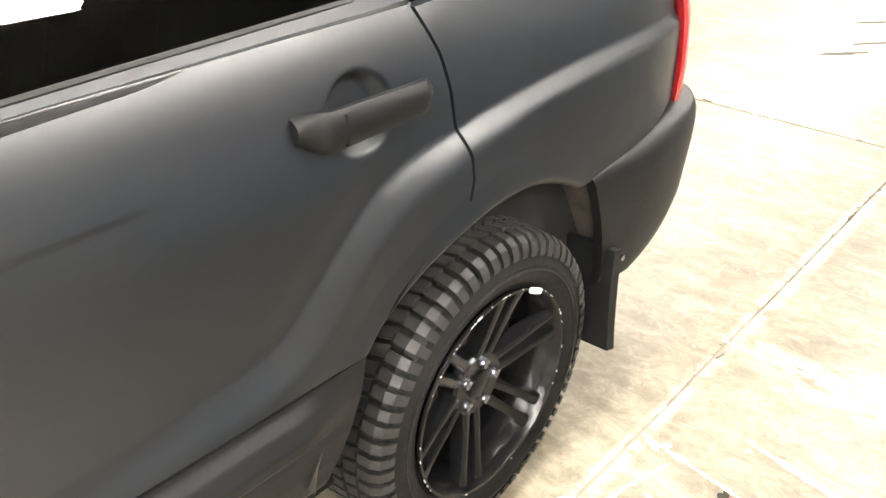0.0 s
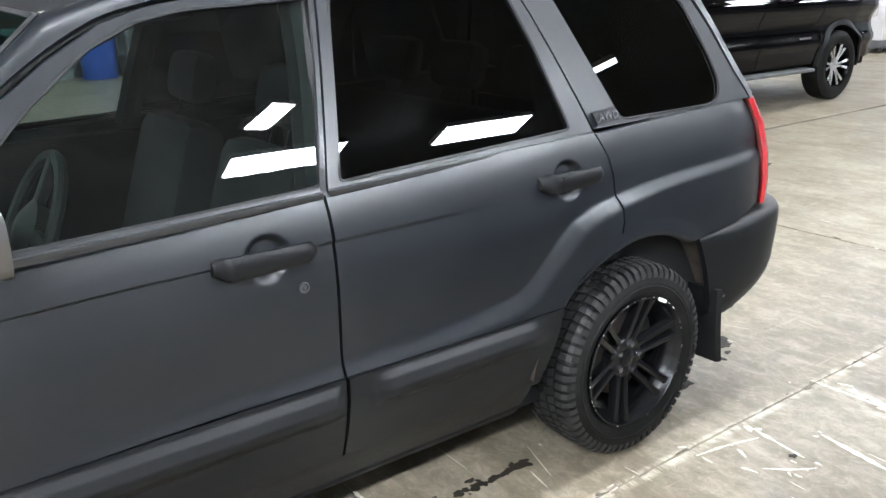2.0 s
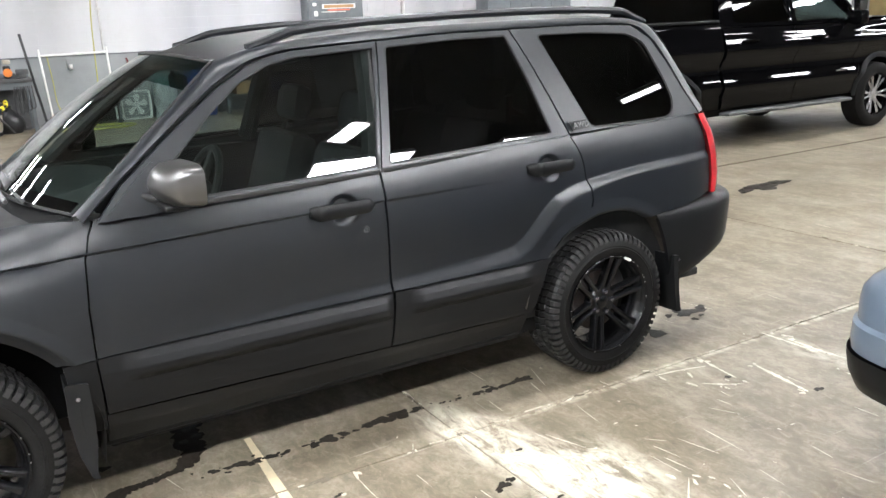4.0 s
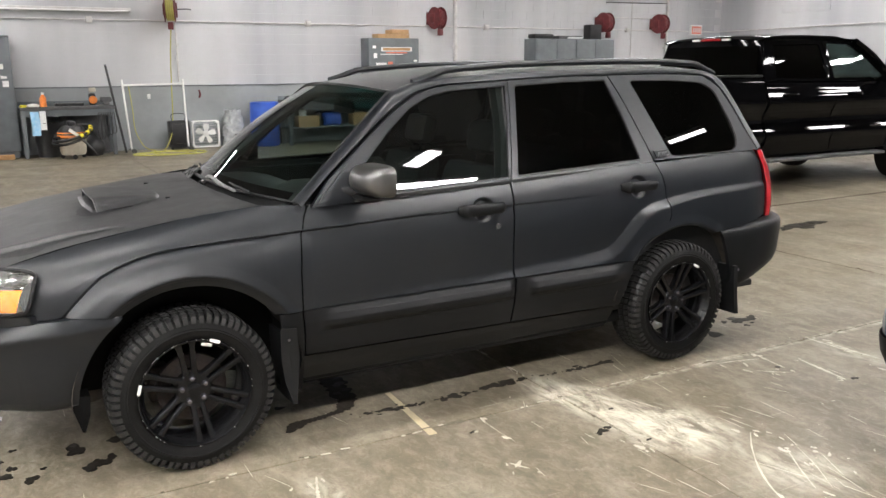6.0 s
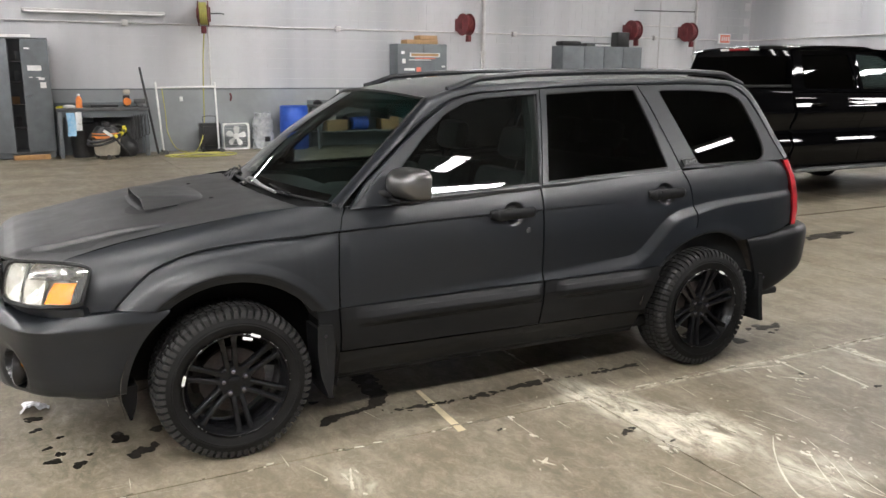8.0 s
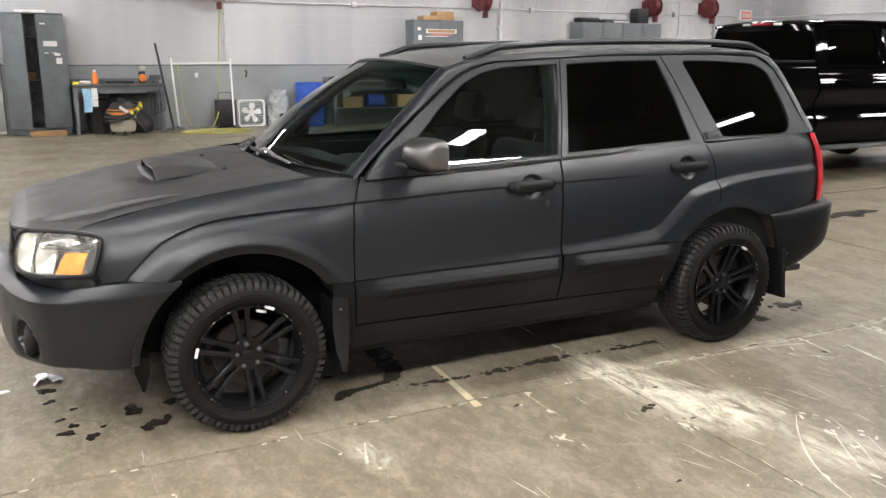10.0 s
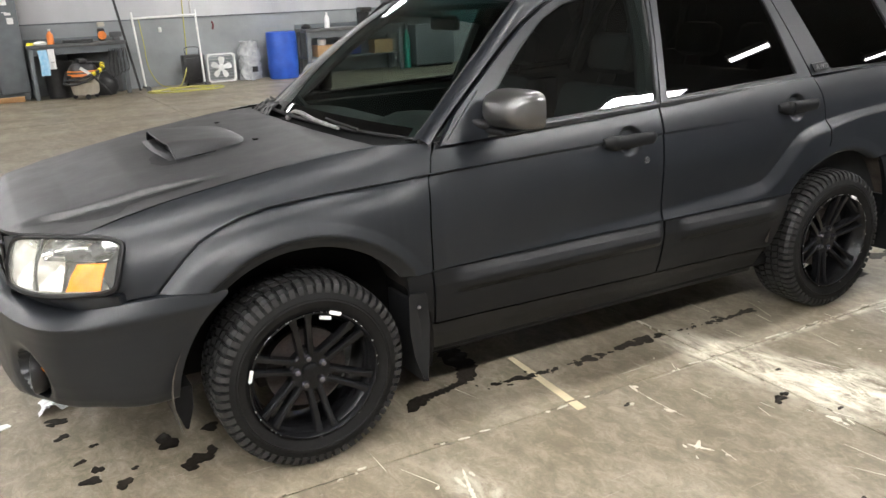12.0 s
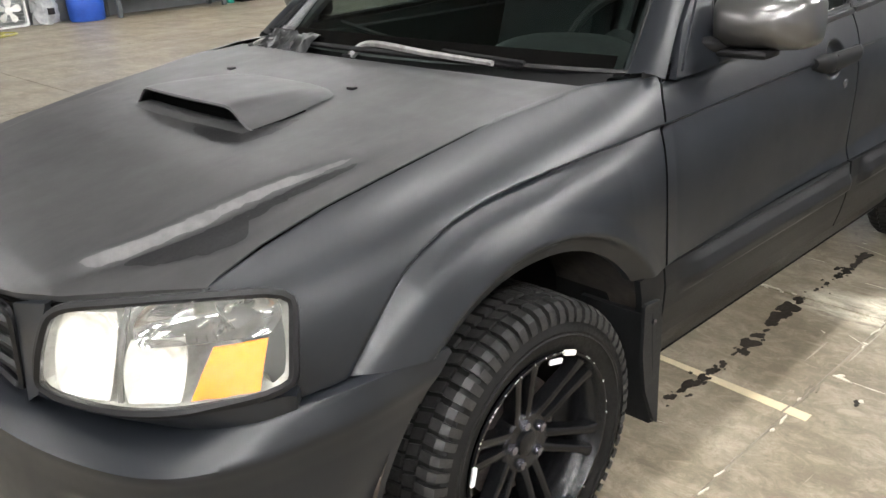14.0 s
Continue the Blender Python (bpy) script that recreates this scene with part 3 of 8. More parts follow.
    # C-pillar garnish with its letters
    block = plate([(2.378, 1.088), (2.470, 1.094), (2.458, 1.128), (2.368, 1.122)], 0.006, (), put(0.013))
    sided("badge_plate", block, CLADDING, quarter_l, quarter_r)
    BADGE = material("dark_badge_grey", (0.05, 0.051, 0.053), 0.35, 0.3)
    cu = bpy.data.curves.new("badge_letters", "FONT")
    cu.body, cu.size, cu.extrude, cu.offset, cu.shear = "AWD", 0.034, 0.0015, 0.0006, 0.25
    tmp = bpy.data.objects.new("tmp", cu)
    me = bpy.data.meshes.new_from_object(tmp)
    bpy.data.objects.remove(tmp)
    lean = math.degrees(math.atan(0.47))
    badge = part("badge_letters", me, CHROME, quarter_l, "raised letters AWD")
    me.materials.clear()
    me.materials.append(BADGE)
    badge.matrix_basis = pose(2.384, -(glass_y(1.098) + 0.016), 1.096, 90 - lean, 0, 0) @ pose(0, 0, 0, 0, 0, 3)


greenhouse()


# ---- roof, cant rails, windscreen, tailgate ----
def roof_z(x, y):
    edge = np.interp(x, [0.90, 0.98, 1.09, 1.19, 1.29, 1.6, 1.95, 2.3, 2.62, 2.9, 3.0, 3.08], [1.40, 1.436, 1.470, 1.487, 1.500, 1.520, 1.530, 1.535, 1.534, 1.522, 1.505, 1.47])
    crown = np.interp(x, [0.85, 1.1, 1.5, 2.5, 3.0, 3.1], [0.028, 0.028, 0.036, 0.036, 0.024, 0.016])
    return edge + crown * (1 - np.minimum(np.abs(y) / 0.53, 1) ** 2.2)


def top_shell():
    # roof skin
    ys = np.linspace(-0.525, 0.525, 41)
    us = np.linspace(0, 1, 60)
    P = np.zeros((60, 41, 3))
    for j, y in enumerate(ys):
        x0 = 0.90 + 0.085 * (abs(y) / 0.55) ** 2
        x1 = 3.10 - 0.06 * (abs(y) / 0.53) ** 2
        xs = x0 + (x1 - x0) * us
        P[:, j] = np.stack([xs, np.full(60, y), roof_z(xs, y)], 1)
    part("roof", sheet(P, (0, 0, -0.02)), ROOF_DARKENED, wagon, "charcoal roof skin, darkened to its shaded look")
    # cant rail, between door frames and roof, running down as the A-pillar
    low = [(0.470, 1.004), (0.56, 1.082), (0.78, 1.248), (0.945, 1.362), (1.08, 1.432), (1.185, 1.460), (1.29, 1.474), (1.606, 1.489), (1.95, 1.503), (2.3, 1.506), (2.62, 1.508), (2.90, 1.498), (2.992, 1.437), (3.04, 1.335), (3.082, 1.205), (3.130, 1.094)]
    lo = curve(low, 90)
    n = len(lo)
    P = np.zeros((n, 7, 3))
    for i, (x, z) in enumerate(lo):
        s = smooth(0.98, 1.12, x) * (1 - smooth(2.93, 3.06, x))
        y = float(glass_y(z)) + 0.002
        # inner edge: windscreen side, roof side or tailgate side
        xr = min(max(x, 0.985), 3.04)
        roof_p = np.array([xr, -0.520, float(roof_z(xr, 0.520)) + 0.002])
        if x < 1.1:
            w = float(np.interp(x, [0.47, 0.98, 1.1], [0, 1, 1]))
            ap = np.array([0.452 + 0.530 * w, -(0.722 - 0.160 * w), 1.012 + 0.428 * w])
            q = ap * (1 - s) + roof_p * s
        elif x > 2.9:
            w = float(np.interp(z, [1.09, 1.45], [1, 0]))
            ap = np.array([3.07 + 0.165 * w, -(0.53 + 0.165 * w), 1.478 - 0.385 * w])
            q = ap * (1 - s) + roof_p * s
        else:
            q = roof_p
        p = np.array([x, -y, z])
        for j, t in enumerate(np.linspace(0, 1, 7)):
            b = p * (1 - t) + q * t
            nrm = np.array([0.0, -0.7, 0.7])
            P[i, j] = b + nrm * 0.012 * math.sin(math.pi * t)
    sided("cant_rail", sheet(P, (0, 0.012, -0.008), "vV"), PAINT, wagon)
    # roof rack rails on feet
    xs = np.r_[np.linspace(1.12, 1.30, 10), np.linspace(1.4, 2.8, 20), np.linspace(2.86, 3.02, 10)]
    path = np.stack([xs, np.full(len(xs), -0.515), np.array([float(roof_z(x, 0.515)) for x in xs]) + 0.030 * smooth(1.12, 1.34, xs) * (1 - smooth(2.84, 3.02, xs)) + 0.004], 1)
    v, f = tube(path, 0.016, 8)
    v = [(x, y, z) for x, y, z in v]
    sided("roof_rail", (v, f), PAINT, wagon, None, "matt charcoal roof rail")
    # windscreen
    base = curve([(0.465, -0.722, 1.010), (0.36, -0.50, 1.024), (0.30, -0.25, 1.034), (0.285, 0, 1.037), (0.30, 0.25, 1.034), (0.36, 0.50, 1.024), (0.465, 0.722, 1.010)], 41)
    top = curve([(0.985, -0.552, 1.440), (0.93, -0.3, 1.462), (0.905, 0, 1.470), (0.93, 0.3, 1.462), (0.985, 0.552, 1.440)], 41)
    t = np.linspace(0, 1, 16)[None, :, None]
    P = base[:, None] * (1 - t) + top[:, None] * t + np.array([-0.6, 0, 0.8]) * 0.03 * np.sin(np.pi * t) * (1 - np.abs(np.linspace(-1, 1, 41))[:, None, None] ** 4)
    part("windscreen", grid(P), GLASS_CLEAR, wagon, "clear raked windscreen")
    band = P[1:-1, 12:] - np.array([-0.6, 0, 0.8]) * 0.005
    part("shade_band", grid(band), SHADE_BAND, wagon, "dark teal tinted band along the windscreen top")
    part("ceramic_band", sheet(P[1:-1, :2] + np.array([-0.6, 0, 0.8]) * 0.003, (0.002, 0, -0.002)), CERAMIC, wagon, "black band along the windscreen foot")
    # rubber round the windscreen
    rim = np.concatenate([P[:, 0], P[-1, 1:], P[::-1, -1][1:], P[0, ::-1][1:-1]])
    part("windscreen_seal", tube(rim + np.array([-0.003, 0, 0.002]), 0.008, 5, closed=True), TRIM, wagon)
    # rear door of the wagon body, with its window
    rows = [(3.06, 1.478, 0.53), (3.11, 1.40, 0.565), (3.17, 1.22, 0.63), (3.20, 1.06, 0.66), (3.22, 0.95, 0.67), (3.23, 0.80, 0.67), (3.23, 0.66, 0.67)]
    P = np.zeros((len(rows), 25, 3))
    for i, (x, z, w) in enumerate(rows):
        for j, s in enumerate(np.linspace(-1, 1, 25)):
            P[i, j] = (x + 0.10 * (1 - abs(s) ** 2.4), s * w, z + (0.025 if i == 0 else 0) * (1 - s * s))
    part("tailgate", grid(P), PAINT, wagon)
    q = P[1:4, 2:-2] + np.array([0.006, 0, 0.002])
    part("rear_window", grid(q), GLASS_DARK, wagon)


top_shell()


# ---- hood with its scoop ----
def hood_z(x, y):
    x, y = np.asarray(x, float), np.asarray(y, float)
    base = np.interp(x, [-0.86, -0.82, -0.79, -0.75, -0.68, -0.6, -0.4, -0.2, 0, 0.2, 0.4], [0.788, 0.832, 0.853, 0.867, 0.876, 0.887, 0.930, 0.966, 0.994, 1.016, 1.024])
    edge = 0.024 * (np.abs(y) / 0.735) ** 2.2
    yb = np.interp(x, [-0.80, -0.74, -0.61, -0.425, -0.3, -0.1], [0.43, 0.474, 0.510, 0.546, 0.568, 0.615])
    amp = 0.017 * (1 - smooth(-0.42, -0.08, x)) * smooth(-0.82, -0.66, x)
    bulge = amp * (1 - smooth(-0.030, 0.020, np.abs(y) - yb))
    return base - edge + bulge


def build_hood():
    ys = np.linspace(-1, 1, 181)
    us = np.r_[np.linspace(0, 0.22, 40), np.linspace(0.228, 1, 80)]
    P = np.zeros((len(us), len(ys), 3))
    for j, s in enumerate(ys):
        a = abs(s)
        x0 = np.interp(a, [0, 0.3, 0.5, 0.63, 0.77, 0.915, 0.985, 1.0], [-0.812, -0.812, -0.806, -0.790, -0.750, -0.650, -0.604, -0.597])
        x1 = np.interp(a, [0, 0.4, 0.75, 1.0], [0.255, 0.265, 0.300, 0.345])
        for i, u in enumerate(us):
            x = x0 + (x1 - x0) * u
            half = np.interp(x, [-0.85, -0.603, -0.568, -0.48, -0.35, -0.2, 0.02, 0.345], [0.68, 0.711, 0.696, 0.680, 0.676, 0.682, 0.681, 0.708])
            y = s * half
            P[i, j] = (x, y, float(hood_z(x, y)))
    # front edge rolls down, behind the lamps
    hood = part("hood", sheet(P, (0.004, 0, -0.012)), DUSTY_LIT, wagon, "matt charcoal bonnet with dull wiped streaks and an air scoop")
    # dark lines for the gap's shade, along both sides and the front
    for s in (0, -1):
        part("hood_gap_line", tube(P[:, s] + np.array([0, 0.0022 if s else -0.0022, -0.0035]), 0.0022, 5), GAP_SHADE, hood)
    part("hood_gap_line", tube(P[0, 8:-8] + np.array([0.002, 0, -0.017]), 0.004, 5), GAP_SHADE, hood)
    # scoop: a low tapering box with a wide dark mouth
    n = 25
    ys = np.linspace(-0.272, 0.272, n)
    def edge_fall(y):
        return 1 - smooth(0.190, 0.272, abs(y))
    xs = np.linspace(-0.232, 0.050, 24)
    P = np.zeros((len(xs), n, 3))
    for i, x in enumerate(xs):
        t = (x - xs[0]) / (xs[-1] - xs[0])
        for j, y in enumerate(ys):
            sweep = 0.014 * (1 - (y / 0.272) ** 2)
            xx = x - sweep * (1 - t)
            ground = float(hood_z(xx, y))
            h = 0.046 * (1 - t ** 1.7) + 0.001
            k = float(edge_fall(y))
            P[i, j] = (xx - 0.05 * t * (y / 0.272) ** 4, y * (1 - 0.08 * t * t), ground - 0.004 + (h + 0.004) * (0.12 + 0.88 * k) if i < len(xs) - 1 else ground - 0.003)
    outer = grid(P)
    under = grid((P - np.array([0, 0, 0.007]))[:12, ::-1])
    lipr = grid(np.stack([P[0], P[0] + np.array([-0.003, 0, -0.0035]), P[0] - np.array([0, 0, 0.007])], 0))
    part("hood_scoop", join(outer, under, lipr), DUSTY_LIT, hood, "low air scoop with a dark mouth")
    throat, sill = np.zeros((2, n, 3)), np.zeros((4, n, 3))
    for j, y in enumerate(ys):
        x = P[0, j, 0]
        k = 0.12 + 0.88 * float(edge_fall(y))
        g = float(hood_z(x, y))
        throat[0, j] = (x + 0.030, y * 0.985, g - 0.004)
        throat[1, j] = (x + 0.030, y * 0.985, g + 0.040 * k)
        for i, (dx, dz) in enumerate(((-0.022, -0.002), (-0.010, 0.006), (-0.002, 0.009), (0.030, 0.004))):
            sill[i, j] = (x + dx, y * 0.99, g + dz * min(1.0, k * 1.1))
    # black plate stands in for the shade inside the mouth
    part("scoop_mouth", grid(throat), GAP_SHADE, hood, "black plate for the shade in the scoop mouth")
    part("scoop_lip", grid(sill), DUSTY_LIT, hood)
    # dark line drawn along the scoop's foot, for the shaded seam
    foot = [(p[0], p[1], float(hood_z(p[0], p[1])) + 0.001) for p in P[:15, 0]]
    part("scoop_foot_line", tube(np.array(foot), 0.0024, 5), GAP_SHADE, hood)
    # wiped streak in the dust; patch also holds the scoop's shade; pale ridge strip
    rng = random.Random(12)
    def patch(outline, name, mat=WIPED_SHADE, up=0.0014):
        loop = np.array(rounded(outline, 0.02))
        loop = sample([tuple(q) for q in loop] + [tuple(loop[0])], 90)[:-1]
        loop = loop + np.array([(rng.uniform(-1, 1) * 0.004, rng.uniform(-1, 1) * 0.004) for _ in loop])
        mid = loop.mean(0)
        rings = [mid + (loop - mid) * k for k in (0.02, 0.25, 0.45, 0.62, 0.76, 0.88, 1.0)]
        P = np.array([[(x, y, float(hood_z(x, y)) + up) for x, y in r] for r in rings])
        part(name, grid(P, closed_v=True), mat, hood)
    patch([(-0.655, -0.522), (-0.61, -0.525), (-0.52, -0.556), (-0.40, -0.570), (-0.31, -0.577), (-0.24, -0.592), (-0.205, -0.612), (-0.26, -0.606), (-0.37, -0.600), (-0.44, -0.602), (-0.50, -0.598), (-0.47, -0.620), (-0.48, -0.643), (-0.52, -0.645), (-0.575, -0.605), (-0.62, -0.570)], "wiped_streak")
    # wiped paint plus painted-in shade under the scoop's side
    patch([(-0.268, -0.085), (-0.306, -0.163), (-0.312, -0.256), (-0.284, -0.322), (-0.22, -0.330), (-0.12, -0.300), (-0.18, -0.278), (-0.248, -0.275), (-0.255, -0.18), (-0.252, -0.09)], "wiped_shade_patch")
    # pale strip following the ridge of the bulge
    patch([(-0.70, -0.470), (-0.62, -0.488), (-0.50, -0.518), (-0.38, -0.540), (-0.26, -0.566), (-0.20, -0.585), (-0.26, -0.578), (-0.38, -0.558), (-0.50, -0.540), (-0.62, -0.514), (-0.69, -0.496)], "pale_ridge_strip", PALE_RIDGE, 0.0009)
    # washer jets
    for x, y in ((0.06, -0.24), (0.06, 0.30)):
        z = float(hood_z(x, y))
        part("washer_jet", box(x - 0.008, x + 0.008, y - 0.012, y + 0.012, z - 0.003, z + 0.005, 0.002), TRIM, hood)


build_hood()


# ---- cowl and wipers ----
def build_cowl():
    P = []
    for y in np.linspace(-0.70, 0.70, 33):
        a = abs(y) / 0.74
        x0 = np.interp(a, [0, 0.4, 0.75, 1.0], [0.25, 0.262, 0.298, 0.34])
        x1 = np.interp(a, [0, 0.34, 0.68, 1.0], [0.30, 0.315, 0.375, 0.48])
        P.append([(x0, y, 0.985), (x0 + 0.02, y, 0.990), ((x0 + x1) / 2, y, 1.000), (x1, y, 1.018)])
    part("cowl_panel", grid(np.array(P)), SILL_BLACK, wagon, "black plastic cowl")
    # crumpled shiny film tucked along the foot of the windscreen
    rng = random.Random(21)
    Q = []
    for y in np.linspace(0.22, 0.52, 22):
        a = abs(y) / 0.74
        x0 = np.interp(a, [0, 0.4, 0.75, 1.0], [0.25, 0.262, 0.298, 0.34])
        lift = 0.018 * math.exp(-((y - 0.22) / 0.16) ** 2)
        Q.append([(x0 - 0.004 + 0.013 * k + rng.uniform(-0.004, 0.004), y + rng.uniform(-0.007, 0.007), 1.012 + 0.009 * k + lift * math.sin(math.pi * k / 5) + rng.uniform(-0.007, 0.007)) for k in range(6)])
    part("cowl_film", sheet(np.array(Q), (0, 0, -0.001)), COWL_FILM, wagon, "crumpled shiny dark film along the windscreen foot")

    def wiper(pivot, elbow, mid, tip, blade):
        arm = curve([pivot, elbow, mid, tip], 24)
        w = part("wiper_arm", tube(arm, np.interp(np.linspace(0, 1, 24), [0, 0.3, 1], [0.012, 0.010, 0.007]), 6), WIPER, wagon, "grey weathered wiper arm")
        part("wiper_blade", tube(curve(blade, 20), 0.006, 5), TRIM, w)
        part("wiper_pivot", lathe([(-0.012, 0.0), (-0.012, 0.018), (0.010, 0.016), (0.014, 0.0)], 14, "z", pivot), TRIM, w)
    wiper((0.275, 0.05, 1.015), (0.30, -0.02, 1.052), (0.285, -0.26, 1.048), (0.292, -0.47, 1.040), [(0.40, 0.23, 1.085), (0.345, -0.05, 1.064), (0.325, -0.27, 1.050), (0.345, -0.52, 1.036)])
    wiper((0.315, 0.60, 1.000), (0.325, 0.54, 1.022), (0.32, 0.36, 1.036), (0.315, 0.16, 1.042), [(0.40, 0.62, 1.045), (0.365, 0.40, 1.050), (0.345, 0.16, 1.052), (0.34, 0.02, 1.052)])


COWL_FILM = material("shiny_dark_film", (0.02, 0.021, 0.022), 0.3, 0.2)
WIPER = worn("weathered_wiper_grey", (0.09, 0.088, 0.086), (0.20, 0.195, 0.19), 0.5, 0.7, 25, 150, 0.1)
build_cowl()


# ---- bumpers, lamps, grille ----
def build_front():
    # seam under the fender and lamps, and the crest of the ledge below it, both from the left arch to the middle
    seam = [(-0.270, -0.852, 0.668), (-0.42, -0.852, 0.680), (-0.53, -0.825, 0.676), (-0.60, -0.797, 0.670), (-0.655, -0.737, 0.659), (-0.70, -0.635, 0.648), (-0.745, -0.52, 0.641), (-0.797, -0.36, 0.644), (-0.815, -0.2, 0.668), (-0.822, 0, 0.678)]
    crest = [(-0.270, -0.860, 0.640), (-0.42, -0.862, 0.634), (-0.54, -0.844, 0.628), (-0.64, -0.815, 0.622), (-0.732, -0.752, 0.617), (-0.795, -0.645, 0.615), (-0.850, -0.46, 0.616), (-0.888, -0.24, 0.640), (-0.906, 0, 0.656)]
    def whole(h):
        return curve(h + [(x, -y, z) for x, y, z in h[-2::-1]], 301)
    S, C = whole(seam), whole(crest)
    plan = C[:, :2]
    n = len(plan)
    zb = np.interp(np.abs(plan[:, 1]), [0, 0.4, 0.7, 0.8, 0.862], [0.325, 0.330, 0.338, 0.335, 0.325])
    tan = np.gradient(plan, axis=0)
    nrm = np.stack([-tan[:, 1], tan[:, 0]], 1)
    nrm /= np.linalg.norm(nrm, axis=1)[:, None]
    rows = []
    dirn = np.concatenate([nrm, np.zeros((n, 1))], 1)
    rows.append(S - dirn * 0.05 - np.array([0, 0, 0.004]))
    rows.append(S - dirn * 0.004)
    for k in np.linspace(0.06, 1, 9):
        q = S * (1 - k) + C * k
        q[:, 2] += 0.006 * math.sin(math.pi * k)
        rows.append(q)
    for k in np.linspace(0.02, 1, 46):
        o = float(np.interp(k, [0, 0.03, 0.09, 0.2, 0.45, 0.7, 0.85, 0.95, 1.0], [0, 0.0, -0.006, -0.014, -0.024, -0.038, -0.052, -0.068, -0.10]))
        q = np.zeros((n, 3))
        q[:, :2] = plan + nrm * o * np.interp(np.abs(plan[:, 1]), [0.45, 0.80], [0.15, 0.9])[:, None]
        q[:, 2] = C[:, 2] * (1 - k) + zb * k
        rows.append(q)
    P = np.stack(rows, 1)
    # the ends follow the wheel arch
    x0 = -np.sqrt(np.maximum(0.414 ** 2 - (P[..., 2] - HUB) ** 2, 0.06))
    w = (-0.60 - P[..., 0]) / (-0.60 + 0.27)
    P[..., 0] += np.clip(w, 0, 1) * (x0 + 0.27)
    # round sockets for the fog lamps, pressed into the skin
    for s in (-1, 1):
        d = np.hypot(P[..., 1] - 0.580 * s, P[..., 2] - 0.432)
        front = P[..., 0] < -0.6
        P[..., 0] += 0.115 * (1 - smooth(0.070, 0.079, d)) * front
        P[..., 0] += 0.010 * (1 - smooth(0.079, 0.112, d)) * front
    # flanges turned in along the wheel arches
    ends = [np.stack([P[i, :, 0] + 0.004, P[i, :, 1] * k, P[i, :, 2]], 1)[None] for i, k in ((0, 0.82), (-1, 0.82))]
    P = np.concatenate([ends[0], P, ends[1]], 0)
    bumper = part("front_bumper", sheet(P, (0.012, 0, 0), "vV"), PAINT, wagon, "matt charcoal front bumper")
    for s in (-1, 1):
        c = (-0.758, 0.578 * s, 0.430)
        m = pose(*c, 0, 0, 0) @ pose(0, 0, 0, 0, 0, 12 * s)
        bowl = moved(lathe([(0.03, 0.0), (0.026, 0.03), (0.0, 0.058), (-0.028, 0.066), (-0.030, 0.060)], 28, "x"), m)
        fog = part("fog_lamp", bowl, FOGTRIM, bumper, "round fog lamp socket")
        part("fog_lamp_lens", moved(lathe([(0.010, 0.0), (0.008, 0.03), (0.004, 0.05)], 24, "x"), m), GLASS_LAMP, bumper)
        strip = [(-0.764, s * 0.634, 0.468), (-0.752, s * 0.643, 0.447), (-0.740, s * 0.642, 0.422)]
        part("side_marker", tube(curve(strip, 8), 0.0042, 8), AMBER, bumper, "amber side marker")
    # lip under the bumper and the splash guard flap
    P = np.array([[(x + 0.12, y * 0.74, 0.350), (x + 0.14, y * 0.72, 0.315)] for x, y in plan[40:-40:4]])
    part("under_tray", grid(P), UNDER, wagon)
    for s in (-1, 1):
        fin = rounded([(-0.445, 0.365), (-0.372, 0.365), (-0.378, 0.29), (-0.400, 0.222), (-0.410, 0.226), (-0.432, 0.30)], 0.006)
        part("splash_flap", plate(fin, 0.09, (), lambda u, v, k: (u, s * (0.70 + k), v)), UNDER, wagon, "small black splash flap")
    # grille between the lamps
    P = np.array([[(-0.825 + 0.03 * (abs(y) / 0.46) ** 2 + 0.02, y, z) for z in np.linspace(0.64, 0.825, 6)] for y in np.linspace(-0.43, 0.43, 21)])
    g = part("grille", grid(P), UNDER, wagon, "black grille with a dark frame")
    for z in (0.685, 0.73, 0.775):
        path = [(-0.835 + 0.03 * (y / 0.46) ** 2 + 0.02, y, z) for y in np.linspace(-0.43, 0.43, 15)]
        part("grille_bar", tube(np.array(path), 0.009, 6), CLADDING, g)
    loop = [(-0.846 + 0.03 * (y / 0.46) ** 2 + 0.02, y, z) for y, z in rounded([(-0.400, 0.660), (-0.15, 0.692), (0.15, 0.692), (0.400, 0.660), (0.43, 0.818), (-0.43, 0.818)], 0.03)]
    part("grille_frame", tube(np.array(loop), 0.009, 6, closed=True), RIM, g, "dark grille frame")

    # headlamps
    outer_top, outer_bot = arr(-0.497, -0.793, 0.853), arr(-0.553, -0.822, 0.712)
    inner_top, inner_bot = arr(-0.775, -0.515, 0.844), arr(-0.806, -0.475, 0.690)
    def lamp_point(u, v, off=0.0):
        """u from the outer to the inner edge, v from bottom to top."""
        a = outer_bot * (1 - v) + outer_top * v
        b = inner_bot * (1 - v) + inner_top * v
        p = a * (1 - u) + b * u
        out = np.array([-0.72, -0.68, 0.12])
        p = p + out * (0.062 * math.sin(math.pi * min(max(u, 0), 1)) ** 0.9 + 0.012 * math.sin(math.pi * min(max(v, 0), 1)) + off)
        p[2] += 0.012 * v * math.sin(math.pi * min(max(u, 0), 1)) - 0.006 * (1 - v) * math.sin(math.pi * min(max(u, 0), 1))
        return p
    hem = (0.004, 0.004, 0)
    outline = rounded([(-0.02, 0.02), (0.015, 1.0), (0.935, 0.985), (0.965, 0.60), (0.975, 0.05), (0.5, 0.0)], 0.17)
    def lamp_fan(off, grow=1.0, bowl=0.0):
        """A patch inside the lamp's rounded outline, dished by bowl."""
        c = np.array([0.5, 0.5])
        rings = []
